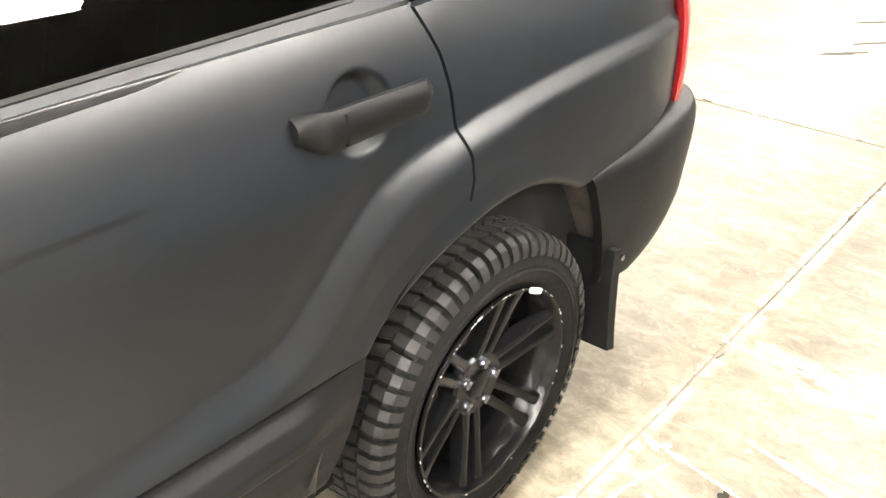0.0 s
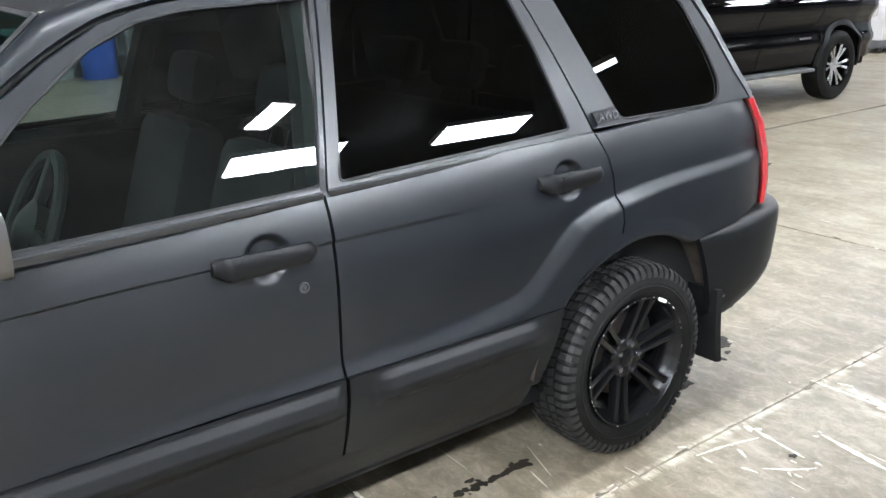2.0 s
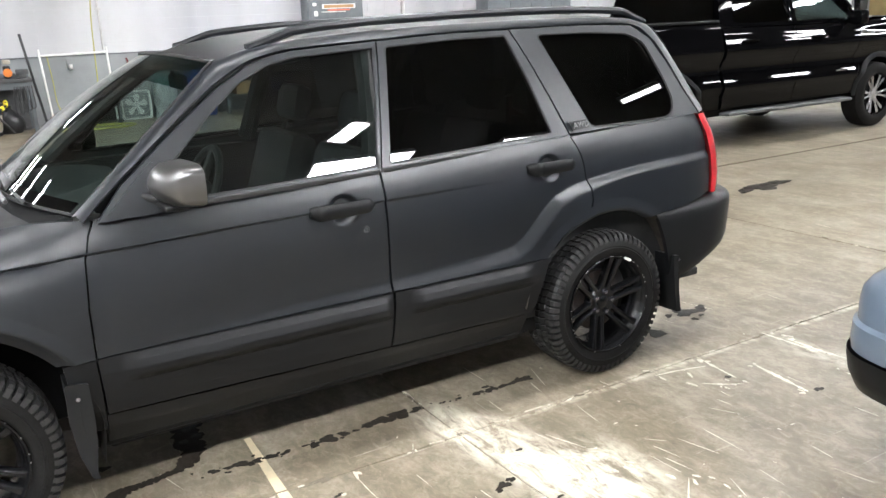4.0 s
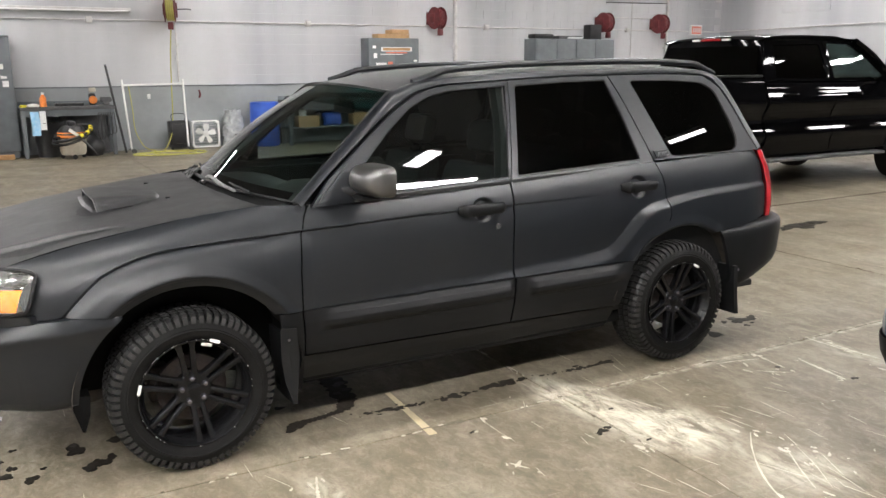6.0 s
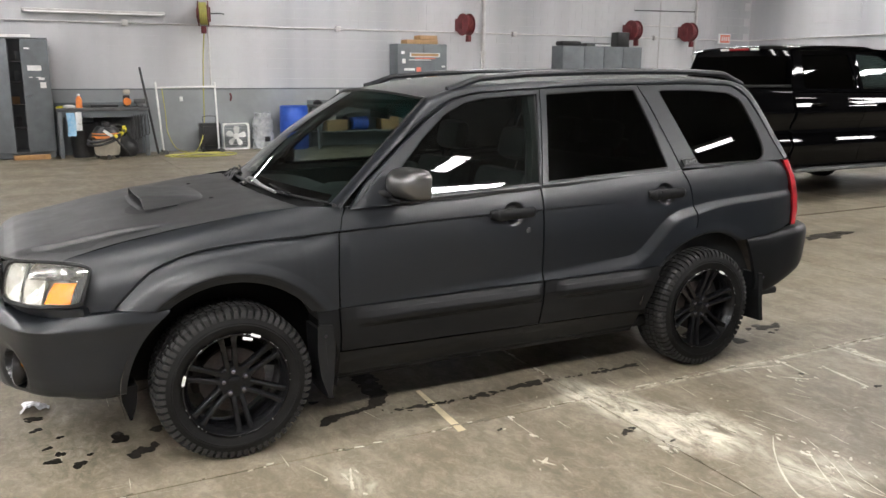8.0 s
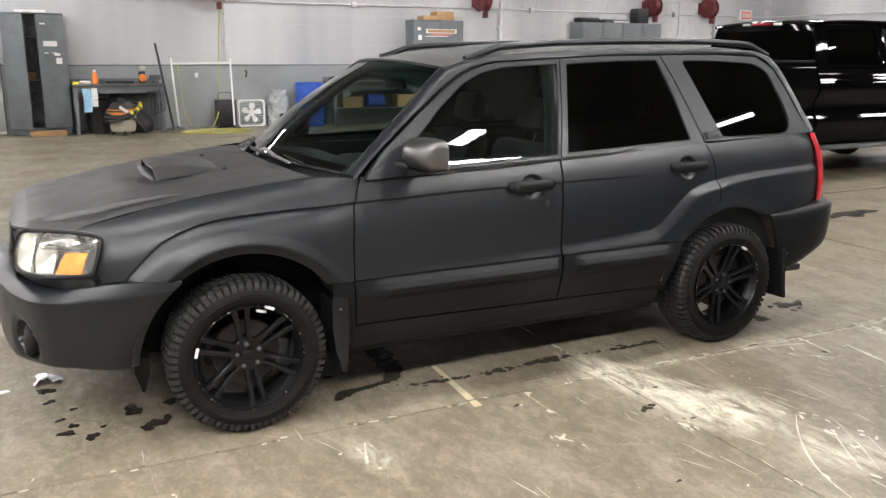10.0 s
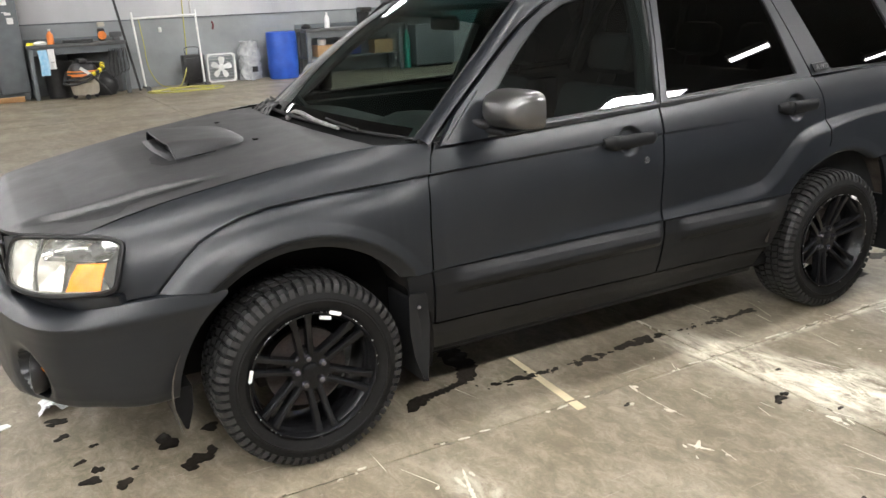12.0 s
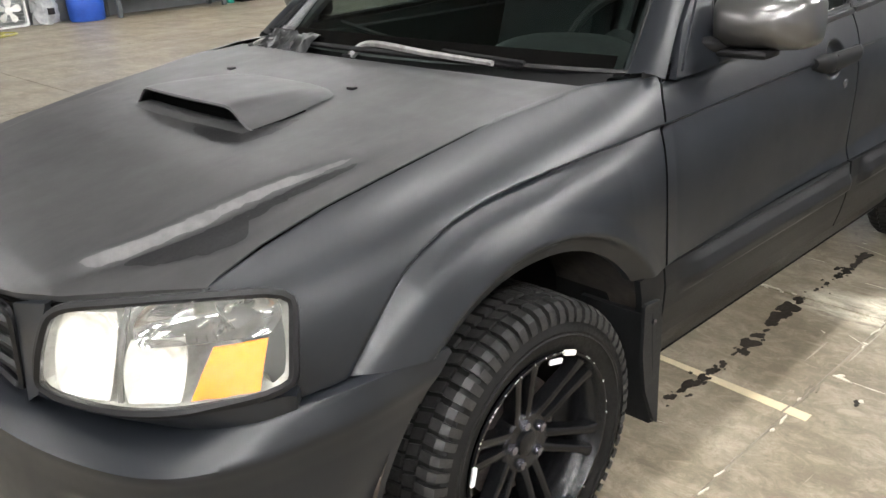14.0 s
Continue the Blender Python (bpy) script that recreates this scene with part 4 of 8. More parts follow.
        for k in (0.02, 0.2, 0.4, 0.6, 0.8, 0.92, 1.0):
            rings.append([lamp_point(*(c + (np.array(q) - c) * k * grow), off - bowl * (1 - k ** 4)) for q in outline])
        return np.array(rings)
    a, b = sided("headlamp", grid(lamp_fan(-0.012, 1.0, 0.075), closed_v=True), HAZE, wagon, None, "hazy headlamp with an amber corner indicator")
    b.location = (0.012, 0, -0.024)
    rimline = np.array([lamp_point(*q) for q in [np.array([0.5, 0.5]) + (np.array(o) - 0.5) * np.array([1.022, 1.04]) for o in outline]])
    sided("lamp_seal", tube(rimline, 0.0085, 6, closed=True), TRIM, a, b)
    def bowl(u0, u1, v0, v1, depth, low=0.62, rim=-0.008, n=44, m=30, power=2.6, flute=0.0):
        """Reflector dish: deepest above its middle, so that its lower half faces up."""
        rows = []
        for u in np.linspace(-1, 1, n):
            col = []
            for v in np.linspace(0, 1, m):
                w = v / low * 0.5 if v < low else 0.5 + (v - low) / (1 - low) * 0.5
                q = 2 * w - 1
                # round the corners of the dish
                uu = u * math.sqrt(1 - 0.30 * q * q)
                d = max(0.0, 1 - abs(u) ** power) * max(0.0, 1 - abs(q) ** 1.7)
                col.append(lamp_point(u0 + (u1 - u0) * (uu + 1) / 2, v0 + (v1 - v0) * v, rim - depth * d - flute * math.sin(9 * u) * math.sin(7 * q + 0.6) * d ** 0.5))
            rows.append(col)
        return np.array(rows)
    sided("reflector", grid(bowl(0.615, 0.900, 0.07, 0.93, 0.066, power=2.2, flute=0.0050)), REFLECTOR, a, b)
    sided("indicator_reflector", grid(bowl(0.345, 0.580, 0.06, 0.68, 0.052, flute=0.0035)), REFLECTOR, a, b)
    sided("upper_reflector", grid(bowl(0.04, 0.56, 0.60, 0.965, 0.040, 0.5)), SMOKED, a, b)
    facets = []
    rng = random.Random(5)
    for i in range(26):
        u, v = rng.uniform(0.06, 0.50), rng.uniform(0.62, 0.93)
        du, dv = rng.uniform(0.008, 0.030), rng.uniform(0.015, 0.045)
        t1, t2 = rng.uniform(-0.012, 0.012), rng.uniform(0.0, 0.016)
        k = len(facets) * 4
        facets.append([lamp_point(u, v, -0.014), lamp_point(u + du, v, -0.014 + t1), lamp_point(u + du, v + dv, -0.014 + t1 - t2), lamp_point(u, v + dv, -0.014 - t2)])
    sided("upper_facets", ([tuple(q) for f in facets for q in f], [(4 * i, 4 * i + 1, 4 * i + 2, 4 * i + 3) for i in range(len(facets))]), CHROME, a, b)
    div = np.array([[lamp_point(u, v, -0.010) for v in np.linspace(0.05, 0.95, 8)] for u in (0.585, 0.596, 0.607)])
    sided("divider", sheet(div, hem), DIVIDER, a, b)
    side_panel = np.array([[lamp_point(u, v, -0.020 - 0.02 * math.sin(math.pi * v)) for v in np.linspace(0.08, 0.93, 10)] for u in np.linspace(0.905, 0.955, 6)])
    sided("lamp_side", sheet(side_panel, hem), HAZE, a, b)
    amber = [(0.075, 0.57), (0.260, 0.555), (0.325, 0.07), (0.090, 0.06)]
    P = np.array([[lamp_point(*(np.array(amber[0]) * (1 - s) * (1 - t) + np.array(amber[1]) * s * (1 - t) + np.array(amber[2]) * s * t + np.array(amber[3]) * (1 - s) * t), -0.004 - 0.0016 * math.sin(14 * s) * math.sin(11 * t)) for t in np.linspace(0, 1, 22)] for s in np.linspace(0, 1, 22)])
    sided("indicator_lens", sheet(P, hem), AMBER, a, b, "amber indicator lens")
    sided("lamp_cover", grid(lamp_fan(0.002, 1.02), closed_v=True), GLASS_LAMP, a, b, "clear slightly hazed lamp cover")
    # painted band under the lamp, down to the bumper
    idx = [i for i in range(n) if -0.765 < S[i, 0] < -0.535 and S[i, 1] < 0]
    band = []
    for j, i in enumerate(idx):
        top = lamp_point(-0.035 + 1.03 * j / (len(idx) - 1), -0.055, -0.002)
        low = S[i] + np.array([0, 0, -0.002])
        band.append([low * (1 - t) + top * t for t in np.linspace(0, 1, 5)])
    sided("lamp_filler", sheet(np.array(band), (0.02, 0.02, 0)), PAINT, wagon)
    cheek = []
    for v in np.linspace(0, 1, 8):
        p0 = lamp_point(0.992, -0.06 + 1.06 * v, -0.006)
        p1 = np.array([-0.806 + 0.010 * v, -0.408 - 0.028 * v, 0.642 + 0.188 * v])
        cheek.append([p0 * (1 - t) + p1 * t for t in np.linspace(0, 1, 6)])
    sided("grille_filler", sheet(np.array(cheek), (0.02, 0.01, 0)), PAINT, wagon)


build_front()


def build_rear():
    half = [(2.905, -0.845), (3.0, -0.858), (3.1, -0.858), (3.2, -0.846), (3.29, -0.815), (3.37, -0.75), (3.44, -0.62), (3.49, -0.40), (3.51, 0)]
    full = half + [(x, -y) for x, y in half[-2::-1]]
    plan = curve(full, 91)
    tan = np.gradient(plan, axis=0)
    nrm = np.stack([tan[:, 1], -tan[:, 0]], 1)
    nrm /= np.linalg.norm(nrm, axis=1)[:, None]
    if nrm[0, 1] > 0:
        nrm = -nrm
    zb = np.interp(plan[:, 0], [2.9, 3.0, 3.1, 3.2, 3.3, 3.5], [0.36, 0.352, 0.385, 0.425, 0.46, 0.48])
    zt = np.interp(plan[:, 0], [2.9, 3.05, 3.2, 3.35, 3.5], [0.690, 0.703, 0.708, 0.712, 0.715])
    prof = [(-0.10, 0), (-0.03, 0.02), (-0.012, 0.08), (-0.004, 0.2), (0.0, 0.4), (0.004, 0.6), (0.006, 0.8), (0.004, 0.9), (-0.004, 0.96), (-0.02, 0.99), (-0.07, 1.0)]
    P = np.zeros((len(plan), len(prof), 3))
    for j, (o, k) in enumerate(prof):
        P[:, j, :2] = plan + nrm * o
        P[:, j, 2] = zb + (zt - zb) * k
    # lower front corner follows the wheel arch
    fx = np.interp(P[..., 2], [0.36, 0.45, 0.55, 0.62, 0.69], [0.0, -0.012, -0.045, -0.075, -0.105])
    near = 1 - smooth(2.90, 3.02, P[..., 0])
    P[..., 0] += fx * near
    part("rear_bumper", sheet(P, (0, 0.02, 0), "uU"), CLADDING, wagon, "matt black rear bumper")
    # tail lamps wrap the rear corner
    rows = [(0.724, 3.172, 0.800), (0.80, 3.178, 0.800), (0.90, 3.172, 0.795), (1.0, 3.156, 0.778), (1.085, 3.130, 0.758)]
    zs = np.linspace(0.724, 1.088, 14)
    P = np.zeros((14, 9, 3))
    for i, z in enumerate(zs):
        x0 = float(np.interp(z, [r[0] for r in rows], [r[1] for r in rows]))
        y0 = float(np.interp(z, [0.72, 0.80, 0.90, 1.0, 1.09], [0.818, 0.818, 0.812, 0.795, 0.762]))
        for j, t in enumerate(np.linspace(0, 1, 9)):
            a = t * math.pi / 2
            P[i, j] = (x0 + 0.115 * math.sin(a), -(y0 - 0.16 * (1 - math.cos(a))) - 0.006 * math.sin(2 * a), z)
    sided("tail_lamp", sheet(P, (0.01, 0.02, 0)), RED, wagon, None, "red tail lamp")


build_rear()


# ---- wheel wells, floor pan, mud flaps ----
def build_under():
    for cx in (XF, XR):
        angs = np.radians(np.linspace(-12, 192 if cx == XF else 172, 36))
        for s in (-1, 1):
            P = np.array([[(cx + (ARCH + 0.018 + 0.004 * math.sin(9 * a)) * math.cos(a), s * y, HUB + (ARCH + 0.018 + 0.004 * math.sin(9 * a)) * math.sin(a)) for y in (0.842, 0.80, 0.70, 0.56)] for a in angs])
            wall = [(cx, s * 0.56, HUB)] + [tuple(p[-1]) for p in P]
            fan = wall, [(0, i, i + 1) for i in range(1, len(wall) - 1)]
            part("wheel_liner", join(grid(P), fan), LINER, wagon, "muddy black wheel well liner")
    pan = join(box(0.36, 2.98, -0.74, 0.74, 0.235, 0.30, 0.02), box(-0.62, 0.40, -0.52, 0.52, 0.285, 0.34, 0.02))
    part("floor_pan", pan, UNDER, wagon)
    for s in (-1, 1):
        part("inner_sill", box(0.46, 2.08, s * 0.69 - 0.03, s * 0.69 + 0.03, 0.22, 1.0, 0.01), UNDER, wagon)
        part("inner_front", box(-0.56, 0.40, s * 0.55 - 0.02, s * 0.55 + 0.02, 0.3, 0.80, 0.01), UNDER, wagon)
    part("bulkhead", box(0.40, 0.43, -0.72, 0.72, 0.25, 0.985, 0.005), UNDER, wagon)
    part("nose_beam", box(-0.70, -0.62, -0.55, 0.55, 0.3, 0.80, 0.01), UNDER, wagon)
    # mud flaps behind each wheel
    for x0, top, w in ((0.352, 0.500, 0.10), (2.905, 0.475, 0.078)):
        for s in (-1, 1):
            rows = []
            for z in np.linspace(top, 0.20, 10):
                t = (top - z) / (top - 0.20)
                dx = 0.022 * t * t + 0.006 * t
                half = w * 0.9 + 0.010 * t
                rows.append([(x0 + dx + 0.020, s * 0.868, z), (x0 + dx, s * 0.862, z), (x0 + dx - 0.004, s * (0.862 - half), z), (x0 + dx - 0.004, s * (0.862 - 2 * half), z), (x0 + dx + 0.010, s * (0.862 - 2 * half), z), (x0 + dx + 0.012, s * (0.862 - half), z)])
            P = np.array(rows)
            v, f = grid(P, closed_v=True)
            k = len(P[0])
            f += [tuple(range(k)), tuple(range(len(v) - k, len(v)))[::-1]]
            flap = part("mud_flap", (v, f), FLAP, wagon, "curved black mud flap")
            if x0 < 1:
                lip = rounded([(0.340, 0.530), (0.408, 0.522), (0.412, 0.40), (0.408, 0.32), (0.390, 0.205), (0.376, 0.215), (0.350, 0.30), (0.338, 0.40)], 0.010)
                part("flap_lip", plate(lip, 0.010, (), lambda u, v, k: (u, s * (0.857 + 0.012 * smooth(0.35, 0.2, v) + k), v)), FLAP, flap, "grey plastic lip of the mud flap")
            part("flap_bolt", lathe([(-0.004, 0.0), (-0.004, 0.007), (0.002, 0.006), (0.003, 0)], 8, "y", (x0 + 0.020, s * 0.870, top - 0.02)), LUG, flap)


build_under()


# ---- wheels ----
def wheel_mesh_parts():
    """Pieces of one wheel about the origin, outer face towards -y."""
    R, half = 0.334, 0.1075
    tyre = lathe([(0.09, 0.222), (half - 0.002, 0.245), (half + 0.004, 0.275), (half - 0.008, 0.306), (half - 0.028, 0.322), (0.05, 0.3265), (0, 0.328), (-0.05, 0.3265), (-half + 0.028, 0.322), (-half + 0.008, 0.306), (-half - 0.004, 0.275), (-half + 0.002, 0.245), (-half + 0.010, 0.230), (-0.092, 0.222)], 96)
    v, f = [], []
    rng = random.Random(4)

    def block(a0, a1, y0, y1, r0, r1, skew=0.0):
        k = len(v)
        for r in (r0, r1):
            for a, y in ((a0, y0), (a1, y0), (a1 + skew, y1), (a0 + skew, y1)):
                v.append((r * math.cos(a), y, r * math.sin(a)))
        f.extend([(k + 4, k + 5, k + 6, k + 7), (k, k + 1, k + 5, k + 4), (k + 1, k + 2, k + 6, k + 5), (k + 2, k + 3, k + 7, k + 6), (k + 3, k, k + 4, k + 7)])
    n = 64
    for i in range(n):
        a = 2 * math.pi * i / n
        w = 2 * math.pi / n
        j = 0.04 * w * rng.uniform(-1, 1)
        for s in (-1, 1):
            k = len(v)
            o = 0.0 if s < 0 else 0.5 * w
            # shoulder lug wraps from tread to sidewall
            prof = [(0.060, 0.322, 0.336), (0.086, 0.318, 0.3335), (0.1015, 0.308, 0.323), (0.1085, 0.294, 0.305)]
            for y, r0, r1 in prof:
                for da in (0.04 * w, 0.66 * w):
                    for r in (r0, r1):
                        v.append((r * math.cos(a + da + o + j), s * y, r * math.sin(a + da + o + j)))
            for q in range(3):
                b = k + 4 * q
                f.extend([(b + 1, b + 3, b + 7, b + 5), (b, b + 1, b + 5, b + 4), (b + 2, b + 6, b + 7, b + 3)])
            f.extend([(k, k + 2, k + 3, k + 1), (k + 12, k + 13, k + 15, k + 14)])
            block(a + 0.1 * w + o, a + 0.8 * w + o, s * 0.026, s * 0.054, 0.324, 0.336, s * 0.25 * w)
        block(a, a + 0.72 * w, -0.018, 0.018, 0.325, 0.337, 0.2 * w)
    tread = v, f
    bead = lathe([(-0.1105, 0.262), (-0.113, 0.266), (-0.1105, 0.270)], 96)
    # rim: barrel, outer lip
    rim = lathe([(0.095, 0.228), (0.085, 0.214), (0.02, 0.196), (-0.05, 0.196), (-0.084, 0.210), (-0.094, 0.222), (-0.1035, 0.229), (-0.108, 0.2275), (-0.1075, 0.222), (-0.100, 0.217), (-0.088, 0.212)], 96)
    face = []
    for i in range(6):
        base = 2 * math.pi * i / 6 + math.radians(90)
        for s in (-1, 1):
            # each spoke: from the hub to the lip, its pair close beside it
            ring_ = []
            for r, off, wd, y, th in ((0.048, 0.0165, 0.0150, -0.058, 0.034), (0.075, 0.0180, 0.0125, -0.066, 0.036), (0.11, 0.0200, 0.0115, -0.074, 0.036), (0.15, 0.0220, 0.0115, -0.082, 0.034), (0.185, 0.0245, 0.0125, -0.090, 0.030), (0.206, 0.0275, 0.0155, -0.095, 0.026), (0.219, 0.0310, 0.0215, -0.098, 0.022)):
                c = s * off
                sec = [(c - wd, y + 0.012), (c - wd * 0.8, y + 0.003), (c - wd * 0.4, y), (c + wd * 0.4, y), (c + wd * 0.8, y + 0.003), (c + wd, y + 0.012), (c + wd * 0.9, y + th), (c - wd * 0.9, y + th)]
                ring_.append([(r * math.cos(base) - q * math.sin(base), yy, r * math.sin(base) + q * math.cos(base)) for q, yy in sec])
            face.append(grid(np.array(ring_), closed_v=True))
        # the web that joins a pair, set back, open near the lip
        web = [[(r * math.cos(base) - q * math.sin(base), yy, r * math.sin(base) + q * math.cos(base)) for q in (-w, w)] for r, w, yy in ((0.045, 0.020, -0.050), (0.085, 0.018, -0.050), (0.088, 0.018, -0.030))]
        face.append(grid(np.array(web)))
    hub = lathe([(-0.02, 0.075), (-0.056, 0.074), (-0.062, 0.068), (-0.060, 0.034), (-0.060, 0.031), (-0.066, 0.030), (-0.069, 0.024), (-0.070, 0.0)], 40)
    nuts = []
    for i in range(5):
        a = 2 * math.pi * i / 5 + math.radians(90)
        m = Matrix.Translation((0.05 * math.cos(a), 0, 0.05 * math.sin(a)))
        nuts.append(moved(lathe([(-0.052, 0.0135), (-0.064, 0.0130), (-0.0675, 0.0110), (-0.072, 0.0095), (-0.074, 0.0)], 12), m))
    disc = join(lathe([(-0.02, 0.03), (-0.02, 0.142), (0.004, 0.142), (0.004, 0.03)], 48), lathe([(-0.045, 0.0), (-0.045, 0.07), (-0.02, 0.075)], 32))
    caliper = box(-0.155, -0.075, -0.03, 0.05, -0.06, 0.085, 0.012)
    scrape = []
    rng = random.Random(8)
    for i in range(46):
        a = rng.uniform(0.3, 3.9) if i < 34 else rng.uniform(0, 6.28)
        da = rng.uniform(0.006, 0.03)
        pts = [(0.2272 * math.cos(b), -0.1084, 0.2272 * math.sin(b)) for b in np.linspace(a, a + da, 4)]
        scrape.append(tube(np.array(pts), rng.uniform(0.0006, 0.0014), 4))
    return dict(tyre=tyre, tread=tread, bead=bead, rim=join(rim, hub, *face), nuts=nuts, disc=disc, caliper=caliper, scrape=join(*scrape))


def build_wheels():
    W = wheel_mesh_parts()
    spin = {0: -8.0, 1: 14.0}
    for k, cx in enumerate((XF, XR)):
        for s in (-1, 1):
            wheel = new("wheel")
            wheel.parent = wagon
            tagged(wheel, "black twin-spoke alloy wheel with a chunky winter tyre")
            m = pose(cx, s * 0.7475, HUB - 0.005, 0, 0, 0) @ (Matrix.Identity(4) if s < 0 else pose(0, 0, 0, 0, 0, 180)) @ pose(0, 0, 0, 0, spin[k], 0) @ Matrix.Diagonal((0.955, 1.0, 0.955, 1.0))
            wheel.matrix_basis = m
            part("tyre", join(W["tyre"], W["bead"]), RUBBER, wheel, "chunky winter tyre", 28)
            part("tread", W["tread"], TREAD, wheel, "tread blocks of the tyre, lightened for the light they catch", 28)
            part("rim", W["rim"], RIM, wheel, "glossy black twin-spoke rim", 35)
            for nut in W["nuts"]:
                part("lug_nut", nut, LUG, wheel)
            part("brake_disc", W["disc"], RUST, wheel)
            tagged(part("rim_scrapes", W["scrape"], BARE, wheel), kind="stuff")
            # stuck-on balance weights
            for r, a in ((((0.205, 75), (0.2272, 68), (0.2272, 165)) if k == 0 else ((0.224, 63),)) if s < 0 else ()):
                a = radians(a + spin[k])
                q = [(-0.021, -0.006), (0.021, -0.006), (0.021, 0.006), (-0.021, 0.006)]
                y = -0.098 if r < 0.21 else -0.1095
                pl = plate(rounded(q, 0.004), 0.004, (), lambda u, v, w: ((r + v) * math.cos(a + u / r), y - w, (r + v) * math.sin(a + u / r)))
                part("wheel_weight", pl, BARE, wheel, "bare metal balance weight")
        for s in (-1, 1):
            part("brake_caliper", moved(W["caliper"], pose(cx, s * 0.70, HUB)), RUST, wagon)


build_wheels()


# ---- door handles, lock, mirror ----
def build_handles():
    for door, door_r, x0, x1, z in ((front_door, front_door_r, 1.186, 1.418, 0.926), (rear_door, rear_door_r, 2.108, 2.330, 0.963)):
        n = 28
        P = np.zeros((n, 10, 3))
        for i, t in enumerate(np.linspace(0, 1, n)):
            x = x0 + (x1 - x0) * t
            zc = z + 0.004 * t
            out = 0.034 * smooth(0, 0.14, t) * (1 - 0.5 * smooth(0.9, 1.0, t)) + 0.004
            rz = 0.0245 * (0.62 + 0.45 * float(smooth(0, 0.1, t) * (1 - smooth(0.94, 1.0, t)))) * (1.1 - 0.2 * t)
            ry = 0.013 if 0.1 < t < 0.93 else 0.016
            y = float(body_y(x, zc, False)) + out - 0.006
            for j, a in enumerate(np.linspace(0, 2 * np.pi, 10, endpoint=False)):
                P[i, j] = (x, -(y + ry * math.cos(a)), zc + rz * math.sin(a))
        v, f = grid(P, closed_v=True)
        f += [tuple(range(10))[::-1], tuple(range((n - 1) * 10, n * 10))]
        sided("door_handle", (v, f), CLADDING, door, door_r, "black pull handle")
        cutx = x0 + 0.052
        yy = float(body_y(cutx, z, False)) + 0.033
        sided("handle_seam", box(cutx - 0.002, cutx + 0.002, -yy - 0.011, -yy + 0.012, z - 0.020, z + 0.021), UNDER, door, door_r)
    y = float(body_y(1.39, 0.840))
    part("door_lock", lathe([(-0.001 - y, 0.014), (-0.004 - y, 0.0135), (-0.005 - y, 0.010), (-0.003 - y, 0.008), (-0.004 - y, 0.0)], 20, "y", (1.39, 0, 0.840)), LOCK, front_door, "round metal key lock")
    # wing mirrors
    cx, cz = 0.765, 1.100
    def mirror_shell():
        n, m = 24, 20
        P = np.zeros((m, n, 3))
        for i, t in enumerate(np.linspace(0, 1, m)):
            for j, a in enumerate(np.linspace(0, 2 * np.pi, n, endpoint=False)):
                e = 1.0 - 0.55 * min(1.0, t * 2.2)
                ca, sa = math.cos(a), math.sin(a)
                sy = math.copysign(abs(ca) ** e, ca)
                sz = math.copysign(abs(sa) ** e, sa)
                k = math.sqrt(max(0.0, 1 - (1 - t) ** 2.8)) * 0.98 + 0.02
                # the shell bulges forwards (-x) and is open to the rear
                x = 0.662 + 0.122 * t
                w, h = 0.118 * k, 0.066 * k
                y = -0.888 - 0.004 * (1 - t) + w * sy
                P[i, j] = (x - 0.127 * (y + 0.888), y, cz + h * sz)
        v, f = grid(P, closed_v=True)
        return v, f + [tuple(range(n))], P
    v, f, P = mirror_shell()
    a, b = sided("mirror_housing", (v, f), PEWTER, front_door, front_door_r, "pewter grey wing mirror housing")
    n = len(P[0])
    cap = [tuple(p + np.array([-0.004, 0, 0])) for p in P[-1]]
    sided("mirror_glass", (cap, [tuple(range(n))[::-1]]), CHROME, front_door, front_door_r)
    sided("mirror_base", box(0.690, 0.765, -0.925, -0.79, 1.020, 1.040, 0.009), TRIM, front_door, front_door_r)
    foot = np.array([(0.655, -0.770, 1.052), (0.69, -0.79, 1.046), (0.73, -0.82, 1.040), (0.765, -0.86, 1.036)])
    sided("mirror_foot", tube(curve(foot, 10), np.linspace(0.022, 0.015, 10), 10), TRIM, front_door, front_door_r)


LOCK = material("lock_steel", (0.05, 0.05, 0.052), 0.4, 0.5)
build_handles()


